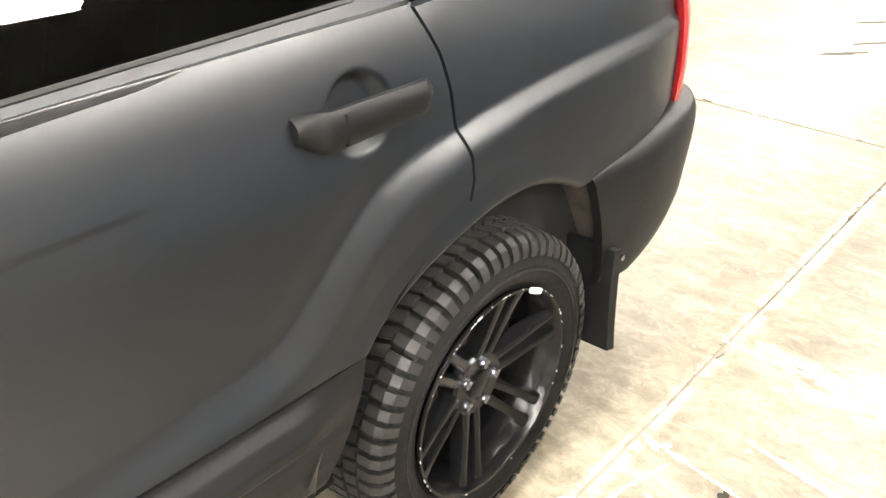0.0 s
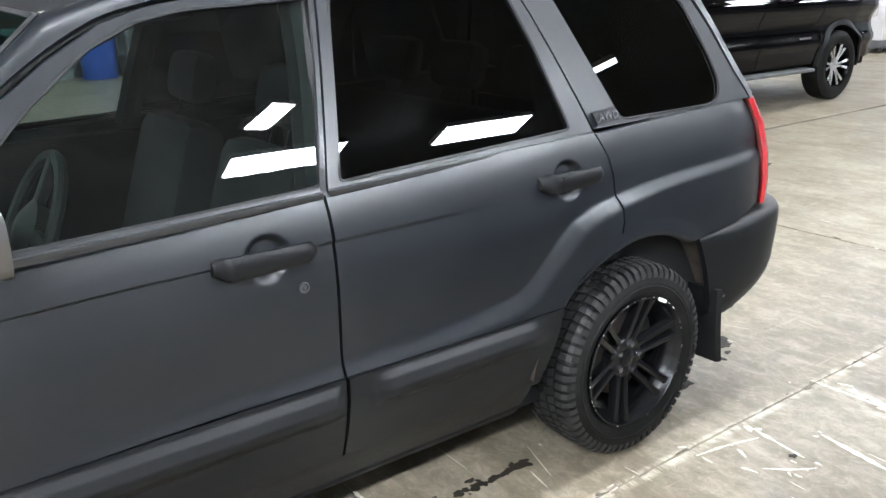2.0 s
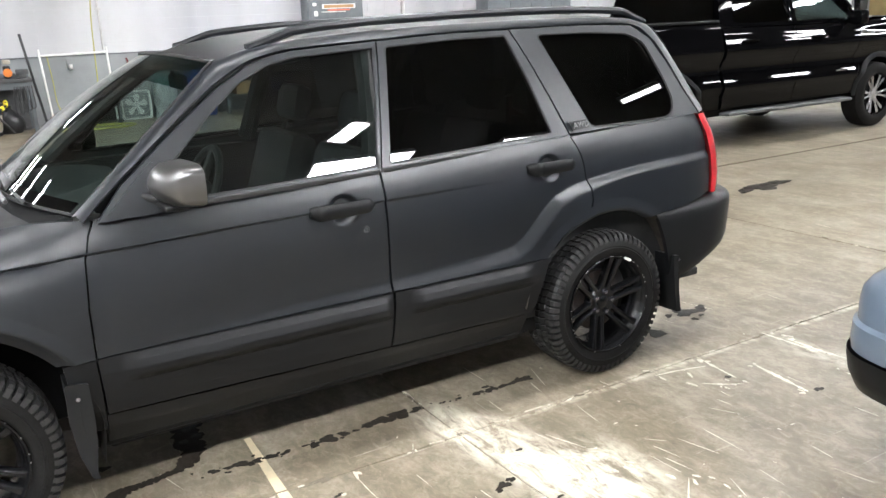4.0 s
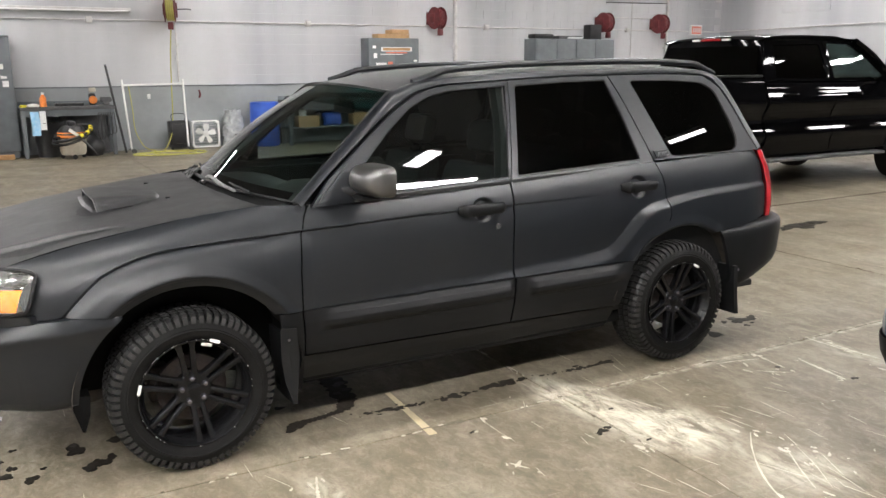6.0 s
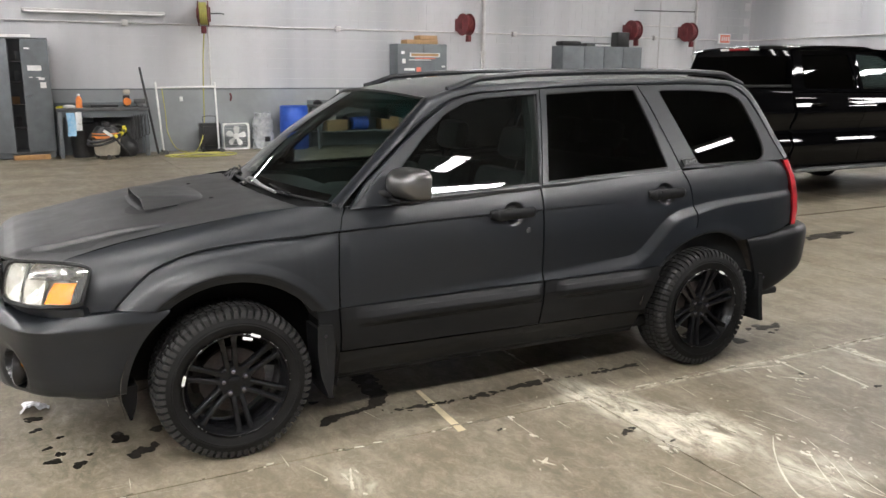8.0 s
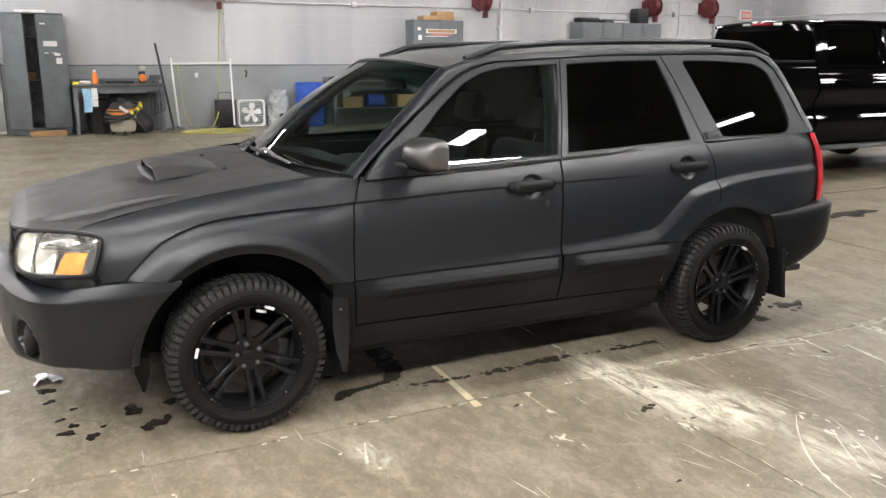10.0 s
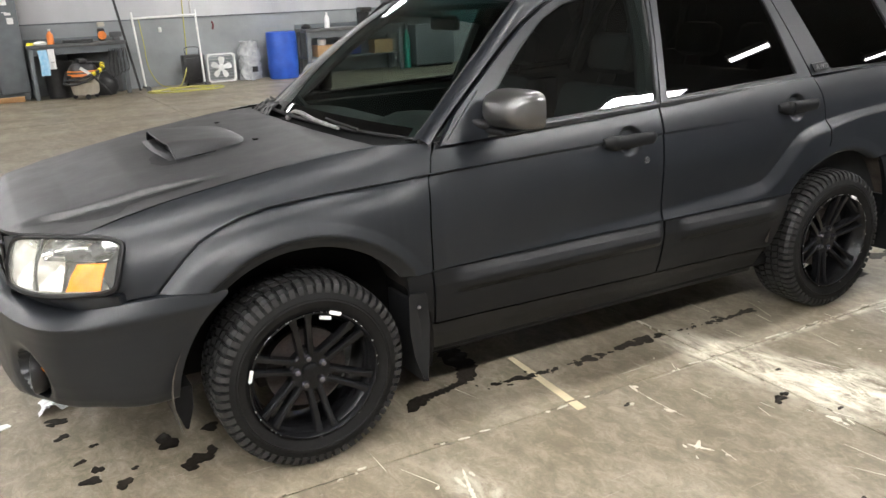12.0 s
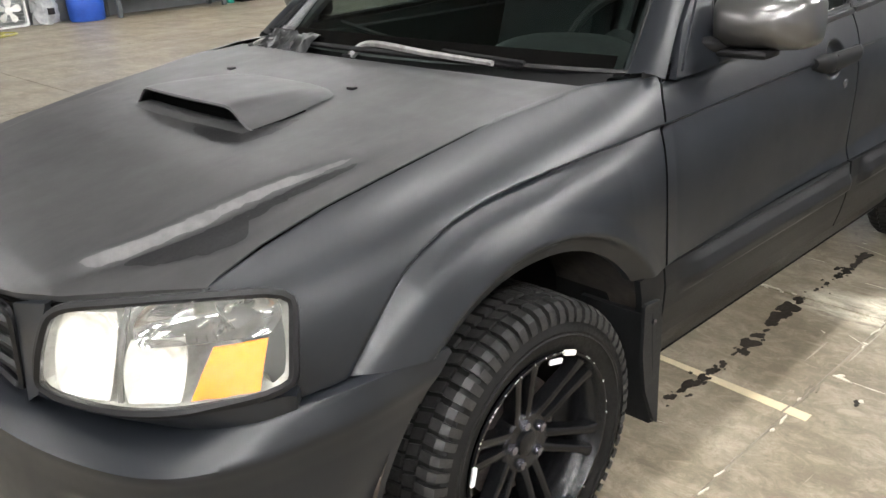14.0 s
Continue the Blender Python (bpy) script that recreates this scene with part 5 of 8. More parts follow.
# ---- cabin ----
def build_cabin():
    def seat(x, y, s=1.0):
        base = new("car_seat")
        base.parent = wagon
        base.matrix_basis = pose(x, y, 0.30)
        tagged(base, "dark cloth car seat")
        part("seat_cushion", box(-0.26, 0.26, -0.24, 0.24, 0.08, 0.27, 0.06), SEAT, base)
        back = moved(box(-0.075, 0.075, -0.24, 0.24, 0.0, 0.60, 0.055), pose(0.27, 0, 0.20, 0, 18, 0))
        part("seat_back", back, SEAT, base)
        part("headrest", moved(box(-0.05, 0.05, -0.13, 0.13, 0.0, 0.17, 0.045), pose(0.475, 0, 0.82, 0, 14, 0)), SEAT, base)
        for q in (-0.05, 0.05):
            part("headrest_post", tube(np.array([(0.45, q, 0.76), (0.48, q, 0.84)]), 0.006, 6), TRIM, base)
    for y in (-0.36, 0.36):
        seat(1.12, y)
    for y in (-0.40, 0, 0.40):
        seat(1.98, y)
    # dashboard with its binnacle
    sec = [(0.42, 0.975), (0.48, 0.982), (0.55, 0.985), (0.62, 0.983), (0.70, 0.975), (0.79, 0.955), (0.83, 0.90), (0.83, 0.70), (0.78, 0.60), (0.5, 0.55)]
    P = np.array([[(x, y, z + 0.080 * math.exp(-((y + 0.36) / 0.20) ** 4) * float(np.interp(x, [0.45, 0.62, 0.79, 0.83], [0, 0.8, 1, 0.6]))) for x, z in sec] for y in np.linspace(-0.71, 0.71, 29)])
    part("dashboard", grid(P), CABIN, wagon, "dark grey dashboard")
    m = pose(0.93, -0.36, 0.955, 0, -64, 0)
    a = np.linspace(0, 2 * np.pi, 40, endpoint=False)
    rim = moved(tube(np.stack([0.185 * np.cos(a), 0.185 * np.sin(a), 0 * a], 1), 0.015, 8, closed=True), m)
    sw = part("steering_wheel", rim, CABIN, wagon, "black steering wheel")
    part("wheel_boss", moved(lathe([(-0.03, 0.0), (-0.03, 0.06), (0.01, 0.075), (0.03, 0.04), (0.034, 0)], 20, "z"), m), CABIN, sw)
    for g in (0, 180, 270):
        part("wheel_spoke", moved(box(0.05, 0.18, -0.018, 0.018, -0.012, 0.012, 0.006), m @ pose(0, 0, 0, 0, 0, g)), CABIN, sw)
    # inner mirror, sun visors, headlining, inside of doors
    part("rear_view_mirror", join(box(0.985, 1.01, -0.115, 0.115, 1.325, 1.385, 0.012), tube(np.array([(0.95, 0, 1.44), (0.99, 0, 1.37)]), 0.008, 6)), TRIM, wagon)
    for y in (-0.33, 0.33):
        part("sun_visor", box(1.0, 1.16, y - 0.17, y + 0.17, 1.438, 1.450, 0.005), HEADLINING, wagon)
    P = np.array([[(x, y, float(roof_z(x, y)) - 0.035) for y in np.linspace(-0.52, 0.52, 13)] for x in np.linspace(1.0, 3.04, 20)])
    part("headlining", grid(P), HEADLINING, wagon)
    for s in (-1, 1):
        P = np.array([[(x, s * (0.765 - 0.02 * (z < 0.8)), z) for z in (0.35, 0.79, 0.81, 1.02)] for x in np.linspace(0.45, 3.0, 20)])
        part("door_card", grid(P), CABIN, wagon)
        path = curve([(0.53, s * 0.69, 1.01), (0.80, s * 0.615, 1.24), (1.06, s * 0.55, 1.41), (1.3, s * 0.53, 1.45)], 14)
        part("pillar_trim", tube(path, 0.026, 8), CABIN, wagon)
        for x in (1.545, 2.31):
            path = curve([(x - 0.06, s * 0.725, 1.02), (x - 0.01, s * 0.635, 1.25), (x + 0.03, s * 0.52, 1.45)], 10)
            part("pillar_trim", tube(path, 0.045, 8), CABIN, wagon)
    part("cabin_floor", box(0.43, 3.2, -0.74, 0.74, 0.30, 0.34, 0.01), CABIN, wagon)
    part("boot_wall", box(3.12, 3.15, -0.7, 0.7, 0.33, 0.98, 0.01), CABIN, wagon)
    part("rear_partition", box(2.36, 2.40, -0.66, 0.66, 0.34, 1.0, 0.02), SEAT, wagon)


HEADLINING = worn("headlining_cloth", (0.16, 0.16, 0.155), (0.19, 0.19, 0.18), 0.9, 0.95, 10, 300, 0.2)
build_cabin()


# ---- the workshop hall ----
WALL_Y, WALL_X, LEFT_X, BACK_Y, FAR_X, RETURN_Y = 13.25, 17.75, -9.0, -10.0, 25.0, 5.45

CONCRETE = material("worn_sealed_concrete", (0.30, 0.27, 0.22), 0.35, 0.0, Specular_IOR_Level=0.5)
_m = CONCRETE
_v = coords(_m)
_big = span(_m, noise_of(_m, _v, 0.45, 6, 0.6, 0.4), 0.3, 0.7, 0, 1)
_mid = span(_m, noise_of(_m, coords(_m, (1.6, 0.7, 1), (0, 0, 0.2)), 1.3, 7, 0.66, 0.3), 0.38, 0.75, 0, 1)
_sw = span(_m, noise_of(_m, coords(_m, (2.8, 1.0, 1), (0, 0, 0.14)), 1.5, 9, 0.72, 0.5), 0.47, 0.72, 0, 1)
_sw2 = span(_m, noise_of(_m, coords(_m, (1.6, 2.6, 1), (0, 0, 0.3)), 1.6, 9, 0.76, 0.6), 0.52, 0.78, 0, 1)
_thin = span(_m, noise_of(_m, coords(_m, (55, 0.7, 1), (0, 0, 0.10)), 1.3, 5, 0.62, 0.1), 0.62, 0.74, 0, 1)
_fine = noise_of(_m, _v, 70, 5, 0.75)
_c = blend(_m, _big, (0.153, 0.128, 0.088), (0.211, 0.184, 0.133))
_c = blend(_m, span(_m, _mid, 0, 1, 0, 0.75), _c, (0.102, 0.084, 0.056))
_c = blend(_m, span(_m, _sw, 0, 1, 0, 0.68), _c, (0.324, 0.291, 0.225))
_c = blend(_m, span(_m, _sw2, 0, 1, 0, 0.45), _c, (0.298, 0.269, 0.211))
_c = blend(_m, span(_m, _thin, 0, 1, 0, 0.20), _c, (0.337, 0.310, 0.247))
_mot = noise_of(_m, coords(_m, (1.9, 0.8, 1), (0, 0, 0.12)), 2.3, 9, 0.70, 0.35)
_c = blend(_m, span(_m, _mot, 0.46, 0.66, 0, 0.62), _c, (0.085, 0.069, 0.045))
_c = blend(_m, span(_m, _mot, 0.48, 0.30, 0, 0.55), _c, (0.298, 0.269, 0.211))
_c = blend(_m, span(_m, _fine, 0.35, 0.8, 0, 0.25), _c, (0.102, 0.087, 0.062))
# pale chips and small dark spots
_c = blend(_m, span(_m, noise_of(_m, coords(_m, (1, 0.6, 1), (0, 0, 0.5)), 17, 6, 0.75, 1.2), 0.62, 0.70, 0, 0.45), _c, (0.390, 0.361, 0.296))
_c = blend(_m, span(_m, noise_of(_m, coords(_m, (0.8, 1, 1), (0, 0, 1.1)), 11, 6, 0.75, 1.5), 0.62, 0.70, 0, 0.6), _c, (0.058, 0.046, 0.031))
# long thin scratches in two directions
_c = blend(_m, span(_m, noise_of(_m, coords(_m, (1.2, 38, 1), (0, 0, 0.45)), 1.6, 4, 0.6, 0.3), 0.665, 0.70, 0, 0.55), _c, (0.390, 0.364, 0.305))
_c = blend(_m, span(_m, noise_of(_m, coords(_m, (30, 1.0, 1), (0, 0, -0.7)), 1.4, 4, 0.6, 0.3), 0.675, 0.71, 0, 0.45), _c, (0.377, 0.352, 0.292))
# gritty mottling a few centimetres across
_grit = noise_of(_m, coords(_m, (1.5, 1, 1), (0, 0, 0.3)), 11, 9, 0.80, 0.9)
_c = blend(_m, span(_m, _grit, 0.50, 0.59, 0, 0.34), _c, (0.086, 0.070, 0.047))
_c = blend(_m, span(_m, _grit, 0.49, 0.40, 0, 0.30), _c, (0.330, 0.300, 0.235))
_c = blend(_m, span(_m, noise_of(_m, _v, 34, 7, 0.8, 0.5), 0.52, 0.60, 0, 0.26), _c, (0.080, 0.066, 0.046))
# the pale worn patch beside the wagon: a band from (1.78, -0.8) to (2.05, -2.1), broken up
def pale_patch(m, c, at, turn, size, strength):
    """A broken pale patch of the given half sizes laid over the colour c."""
    tc = add(m, "ShaderNodeTexCoord")
    mp = add(m, "ShaderNodeMapping")
    mp.vector_type = "TEXTURE"
    mp.inputs["Location"].default_value = (*at, 0)
    mp.inputs["Rotation"].default_value = (0, 0, turn)
    mp.inputs["Scale"].default_value = (*size, 1)
    wire(m, tc.outputs["Object"], mp.inputs["Vector"])
    gr = add(m, "ShaderNodeTexGradient")
    gr.gradient_type = "SPHERICAL"
    wire(m, mp.outputs["Vector"], gr.inputs["Vector"])
    br = add(m, "ShaderNodeMath")
    br.operation = "MULTIPLY"
    wire(m, span(m, gr.outputs["Fac"], 0.0, 0.6, 0, 1), br.inputs[0])
    wire(m, span(m, noise_of(m, coords(m, (2.4, 1, 1), (0, 0, 0.35)), 5.5, 9, 0.74, 0.7), 0.40, 0.60, 0, strength), br.inputs[1])
    return blend(m, br.outputs[0], c, (0.640, 0.600, 0.490))


_c = pale_patch(_m, _c, (1.74, -1.05), 0.16, (0.20, 0.50), 0.85)
_c = pale_patch(_m, _c, (1.88, -1.47), 0.2, (0.30, 0.36), 0.95)
_c = pale_patch(_m, _c, (2.05, -2.00), 0.5, (0.24, 0.30), 0.5)
_c = pale_patch(_m, _c, (2.75, -1.10), 1.2, (0.25, 0.40), 0.15)
_c = pale_patch(_m, _c, (2.55, -0.972), 0.0, (1.0, 0.034), 0.6)
_c = pale_patch(_m, _c, (4.1, -0.972), 0.0, (1.3, 0.04), 0.6)
_c = pale_patch(_m, _c, (3.45, -1.30), 0.1, (0.12, 0.42), 0.45)
_c = pale_patch(_m, _c, (0.36, -1.25), 0.1, (0.10, 0.22), 0.45)
into(_m, Base_Color=_c, Roughness=span(_m, noise_of(_m, coords(_m, (1, 2, 1), (0, 0, 0.4)), 0.9, 5, 0.6, 0.3), 0.25, 0.75, 0.32, 0.50))
_m.node_tree.nodes["Principled BSDF"].inputs["Specular IOR Level"].default_value = 0.32
bumped(_m, _fine, 0.08, 0.002)

JOINT = worn("dirty_joint_filler", (0.085, 0.072, 0.052), (0.24, 0.215, 0.17), 0.8, 0.9, 2, 60, 0.2)
DRAIN = worn("stained_joint", (0.045, 0.036, 0.026), (0.11, 0.09, 0.066), 0.8, 0.9, 2, 60, 0.2)
SLAB, SLAB_X = 3.34, 3.54
JX, JY = 1.67, -0.965


WHITE_BLOCK = material("white_painted_block", (0.60, 0.60, 0.61), 0.55)
_m = WHITE_BLOCK
_v = coords(_m, world=True)
_st = span(_m, noise_of(_m, coords(_m, (0.55, 0.55, 0.03), world=True), 1.0, 3, 0.5, 0.15), 0.40, 0.66, 0, 1)
_c = blend(_m, span(_m, _st, 0, 1, 0, 0.85), (0.53, 0.535, 0.55), (0.305, 0.31, 0.33))
_c = blend(_m, span(_m, noise_of(_m, _v, 5, 5, 0.7), 0.5, 0.8, 0, 0.2), _c, (0.36, 0.355, 0.36))
into(_m, Base_Color=_c)
bumped(_m, noise_of(_m, _v, 60, 4, 0.6), 0.1, 0.003)
GREY_BLOCK = worn("grey_painted_block", (0.29, 0.308, 0.316), (0.225, 0.238, 0.247), 0.45, 0.6, 1.2, 60, 0.1, depth=0.003, world=True)
MORTAR = worn("painted_joint", (0.53, 0.53, 0.545), (0.43, 0.43, 0.44), 0.7, 0.8, 1, 60, 0.05)
CEIL = worn("dark_steel_deck", (0.11, 0.11, 0.112), (0.15, 0.15, 0.15), 0.6, 0.8, 1.5, 40, 0.1)
STEEL_WHITE = worn("white_painted_pipe", (0.58, 0.57, 0.56), (0.45, 0.44, 0.43), 0.4, 0.55, 6, 80, 0.05)
STEEL_GREY = worn("grey_painted_steel", (0.13, 0.145, 0.155), (0.10, 0.11, 0.118), 0.4, 0.55, 4, 90, 0.05)
DARK_STEEL = worn("dark_bench_steel", (0.05, 0.053, 0.056), (0.09, 0.09, 0.088), 0.5, 0.7, 8, 90, 0.1)


def tube_light(name, power):
    m = material(name, (0.8, 0.8, 0.8), 0.5)
    b = m.node_tree.nodes["Principled BSDF"]
    b.inputs["Emission Color"].default_value = (1.0, 0.97, 0.92, 1)
    b.inputs["Emission Strength"].default_value = power
    return m


LAMP_GLOW = tube_light("fluorescent_diffuser", STRIP_POWER)
LAMP_BRIGHT = tube_light("four_tube_diffuser", TROFFER_POWER)


def build_hall():
    base = structure("floor", box(LEFT_X - 0.2, FAR_X + 0.2, BACK_Y - 0.2, WALL_Y + 0.2, -0.20, -0.004), JOINT, "worn tan-grey sealed concrete floor with sawn joints", "floor")
    xs = [x for x in np.arange(JX - 4 * SLAB_X, FAR_X + SLAB_X, SLAB_X)]
    ys = [y for y in np.arange(JY - 4 * SLAB, WALL_Y + SLAB, SLAB)]
    for i in range(len(xs) - 1):
        for j in range(len(ys) - 1):
            x0, x1 = max(xs[i], LEFT_X), min(xs[i + 1], FAR_X)
            y0, y1 = max(ys[j], BACK_Y), min(ys[j + 1], WALL_Y)
            if x1 - x0 < 0.1 or y1 - y0 < 0.1:
                continue
            g = 0.0045
            gy1 = g
            v, f = box(x0 + g, x1 - g, y0 + g, y1 - gy1, -0.02, 0.0)
            slab = part("slab", (v, f), CONCRETE, base)
    part("drain_joint", box(4.0, 17.0, 2.305, 2.355, -0.001, 0.0015), DRAIN, base, "dark stained joint across the floor")
    def wall(name, x0, x1, y0, y1, z0, z1, mat, label):
        return structure(name, box(x0, x1, y0, y1, z0, z1), mat, label, "wall")
    t = 0.2
    north = wall("wall_north", LEFT_X - t, WALL_X + t, WALL_Y, WALL_Y + t, 0, CEILING, MORTAR, "block wall painted white over a grey dado")
    east = wall("wall_east", WALL_X, WALL_X + t, 8.15, WALL_Y, 0, CEILING, WHITE_BLOCK, "white painted block wall")
    wall("wall_east_end", WALL_X, WALL_X + t, RETURN_Y - t, 7.2, 0, CEILING, WHITE_BLOCK, "white painted block wall beside the doorway")
    wall("wall_east_lintel", WALL_X, WALL_X + t, 7.2, 8.15, 2.1, CEILING, WHITE_BLOCK, "white painted block wall over the doorway")
    wall("wall_return", WALL_X + t, FAR_X, RETURN_Y - t, RETURN_Y, 0, CEILING, WHITE_BLOCK, "white painted block wall")
    wall("wall_far", FAR_X, FAR_X + t, BACK_Y, RETURN_Y, 0, CEILING, WHITE_BLOCK, "white painted wall at the far end")
    # unseen wall, made white to reflect light onto the wagon's side
    wall("wall_south", LEFT_X - t, FAR_X + t, BACK_Y - t, BACK_Y, 0, CEILING, WHITE_BLOCK, "white painted wall")
    wall("wall_west", LEFT_X - t, LEFT_X, BACK_Y, WALL_Y, 0, CEILING, WHITE_BLOCK, "white painted wall")
    wall("wall_office", FAR_X - 4.5, FAR_X - 4.3, RETURN_Y, WALL_Y, 0, CEILING, WHITE_BLOCK, "plain wall behind the doorway")
    structure("ceiling", box(LEFT_X - t, FAR_X + t, BACK_Y - t, WALL_Y + t, CEILING + 0.25, CEILING + 0.4), CEIL, "dark steel deck ceiling", "ceiling")
    # courses of block on the north wall: grey up to 1.22 m, white above
    bh, bw = 0.2033, 0.4064
    cube = {}
    for wmat, name in ((GREY_BLOCK, "grey"), (WHITE_BLOCK, "white")):
        me = mesh_of("block", *box(0.002, bw - 0.002, -0.007, -0.003, 0.002, bh - 0.002))
        me.materials.append(wmat)
        cube[name] = me
    rows, cols = int(CEILING / bh), int((WALL_X + 2.6) / bw)
    rest_white, rest_grey = [], []
    count = 0
    for r in range(rows):
        for c in range(cols + 1):
            x = -2.4 + c * bw + (bw / 2 if r % 2 else 0)
            if x + bw > WALL_X:
                continue
            grey = (r + 1) * bh < 1.23
            near = x < 5.8 and r < 13
            if near and count < 270:
                ob = new("block", cube["grey" if grey else "white"])
                ob.parent = north
                ob.location = (x, WALL_Y, r * bh)
                count += 1
            else:
                (rest_grey if grey else rest_white).append(moved(box(0.002, bw - 0.002, -0.007, -0.003, 0.002, bh - 0.002), Matrix.Translation((x, WALL_Y, r * bh))))
    ob = part("block_courses", join(*rest_white), WHITE_BLOCK, north)
    tagged(ob, kind="stuff")
    if rest_grey:
        tagged(part("dado_courses", join(*rest_grey), GREY_BLOCK, north), kind="stuff")
    structure("dado_north", box(LEFT_X, WALL_X, WALL_Y - 0.004, WALL_Y, 0, 1.2198), GREY_BLOCK, "grey painted dado under the white wall", "wall")
    structure("dado_east", box(WALL_X - 0.006, WALL_X, 8.15, WALL_Y, 0, 1.22), GREY_BLOCK, "grey painted dado", "wall")
    # doorway frame on the east wall
    fr = join(box(WALL_X - 0.03, WALL_X + 0.22, 7.14, 7.20, 0, 2.1), box(WALL_X - 0.03, WALL_X + 0.22, 8.15, 8.21, 0, 2.1), box(WALL_X - 0.03, WALL_X + 0.22, 7.14, 8.21, 2.1, 2.16))
    structure("door_frame", fr, DARK_STEEL, "dark steel door frame", "door frame")
    # conduits
    structure("conduit", tube(np.array([(LEFT_X, WALL_Y - 0.03, 2.455), (WALL_X, WALL_Y - 0.03, 2.455)]), 0.014, 8), STEEL_WHITE, "thin steel conduit along the wall", "conduit")
    structure("paint_rail", tube(np.array([(LEFT_X, WALL_Y - 0.012, 1.222), (WALL_X, WALL_Y - 0.012, 1.222)]), 0.011, 6), STEEL_GREY, "grey line between white and grey paint", "trim")
    structure("east_conduit", tube(np.array([(WALL_X - 0.03, 8.3, 2.50), (WALL_X - 0.03, WALL_Y, 2.46)]), 0.014, 8), STEEL_WHITE, "thin steel conduit along the wall", "conduit")


build_hall()


def ceiling_lamps():
    def lamp(x, y, z, length, width, turn=0.0, glow=LAMP_GLOW):
        ob = thing("ceiling_light", "white fluorescent ceiling light, switched on", "ceiling light", "ceiling lights", (x, y, z), turn)
        a, b = length / 2, width / 2
        part("lamp_body", join(box(-a, a, -b, b, 0.02, 0.09, 0.01), box(-a, a, -b, -b + 0.012, -0.005, 0.03), box(-a, a, b - 0.012, b, -0.005, 0.03)), STEEL_WHITE, ob)
        part("diffuser", box(-a + 0.02, a - 0.02, -b + 0.014, b - 0.014, -0.004, 0.018, 0.004), glow, ob)
        for s in (-0.7, 0.7):
            part("hanger", tube(np.array([(s * a, 0, 0.09), (s * a, 0, CEILING + 0.25 - z)]), 0.006, 5), STEEL_WHITE, ob)
        return ob
    first = lamp(4.02 - 2.43 * 5, -0.9, CEILING, 1.22, 0.30)
    wide = lamp(4.02, -5.17, CEILING, 1.22, 0.48, 0.0, LAMP_BRIGHT)
    # y = -5.17 shows in the side windows; other rows are added to light the hall
    rows = ((-5.17, lambda k, x: x < 8 and k != -1), (-0.9, lambda k, x: True), (2.8, lambda k, x: x > 3.5 or x < -4), (5.0, lambda k, x: x < -3), (7.4, lambda k, x: x < -3 or 3.9 < x < 10), (10.2, lambda k, x: x < -3 or x > 3.9))
    for y, keep in rows:
        for k in range(-5, 9):
            x = 4.02 + 2.43 * k
            if (k == 0 and y == -5.17) or (k == -5 and y == -0.9) or x < LEFT_X + 0.8 or x > FAR_X - 1 or (y > 5 and x > WALL_X - 0.8):
                continue
            if keep(k, x):
                copy_thing(wide if y == -5.17 else first, pose(x, y, CEILING))
    # a row close to the north wall
    for x in (-3.30, -0.87, 4.9):
        copy_thing(first, pose(x, 11.6, CEILING))
    # unseen lights added over the bay, to brighten the wagon's front
    for x in (-2.2, -4.6, -7.0):
        copy_thing(first, pose(x, -2.7, CEILING))
    # unseen lights for the bright east wall and the room beyond
    copy_thing(first, pose(16.3, 8.4, CEILING, 0, 0, 90))
    copy_thing(first, pose(19.6, 7.9, CEILING))
    # shorter lights hung askew
    for x, y, length, width, turn in ((3.58, -4.17, 0.50, 0.27, 70.0), (7.37, -3.96, 0.56, 0.20, 45.0), (10.45, -4.45, 0.60, 0.16, 36.0)):
        lamp(x, y, CEILING, length, width, turn)


ceiling_lamps()


# ---- the glossy black crew-cab pickup, nose towards +x ----
def suv_y(x, z):
    x, z = np.asarray(x, float), np.asarray(z, float)
    w = np.interp(x, [-4.95, -4.85, -4.6, -3.0, -0.6, 0.3, 0.7, 0.9, 1.0], [0.95, 0.98, 0.995, 1.0, 1.0, 0.995, 0.965, 0.90, 0.80])
    top = np.interp(x, [-4.9, -2.95, -2.9, -1.5, -0.5, 0.3, 0.95], [1.42, 1.41, 1.355, 1.345, 1.34, 1.365, 1.30])
    d = np.maximum(top - z, 0)
    y = w - 0.055 * np.exp(-d / 0.045)
    y = y + 0.054 * np.exp(-((z - 1.10) / 0.115) ** 2) - 0.015 + 0.042 * np.exp(-((z - 0.71) / 0.078) ** 2) - 0.02 * np.exp(-((z - 0.92) / 0.10) ** 2)
    return y - 0.25 * np.maximum(0.52 - z, 0)


def suv_glass_y(z):
    h = np.asarray(z, float) - 1.36
    return 0.942 - 0.26 * h - 0.16 * h * h


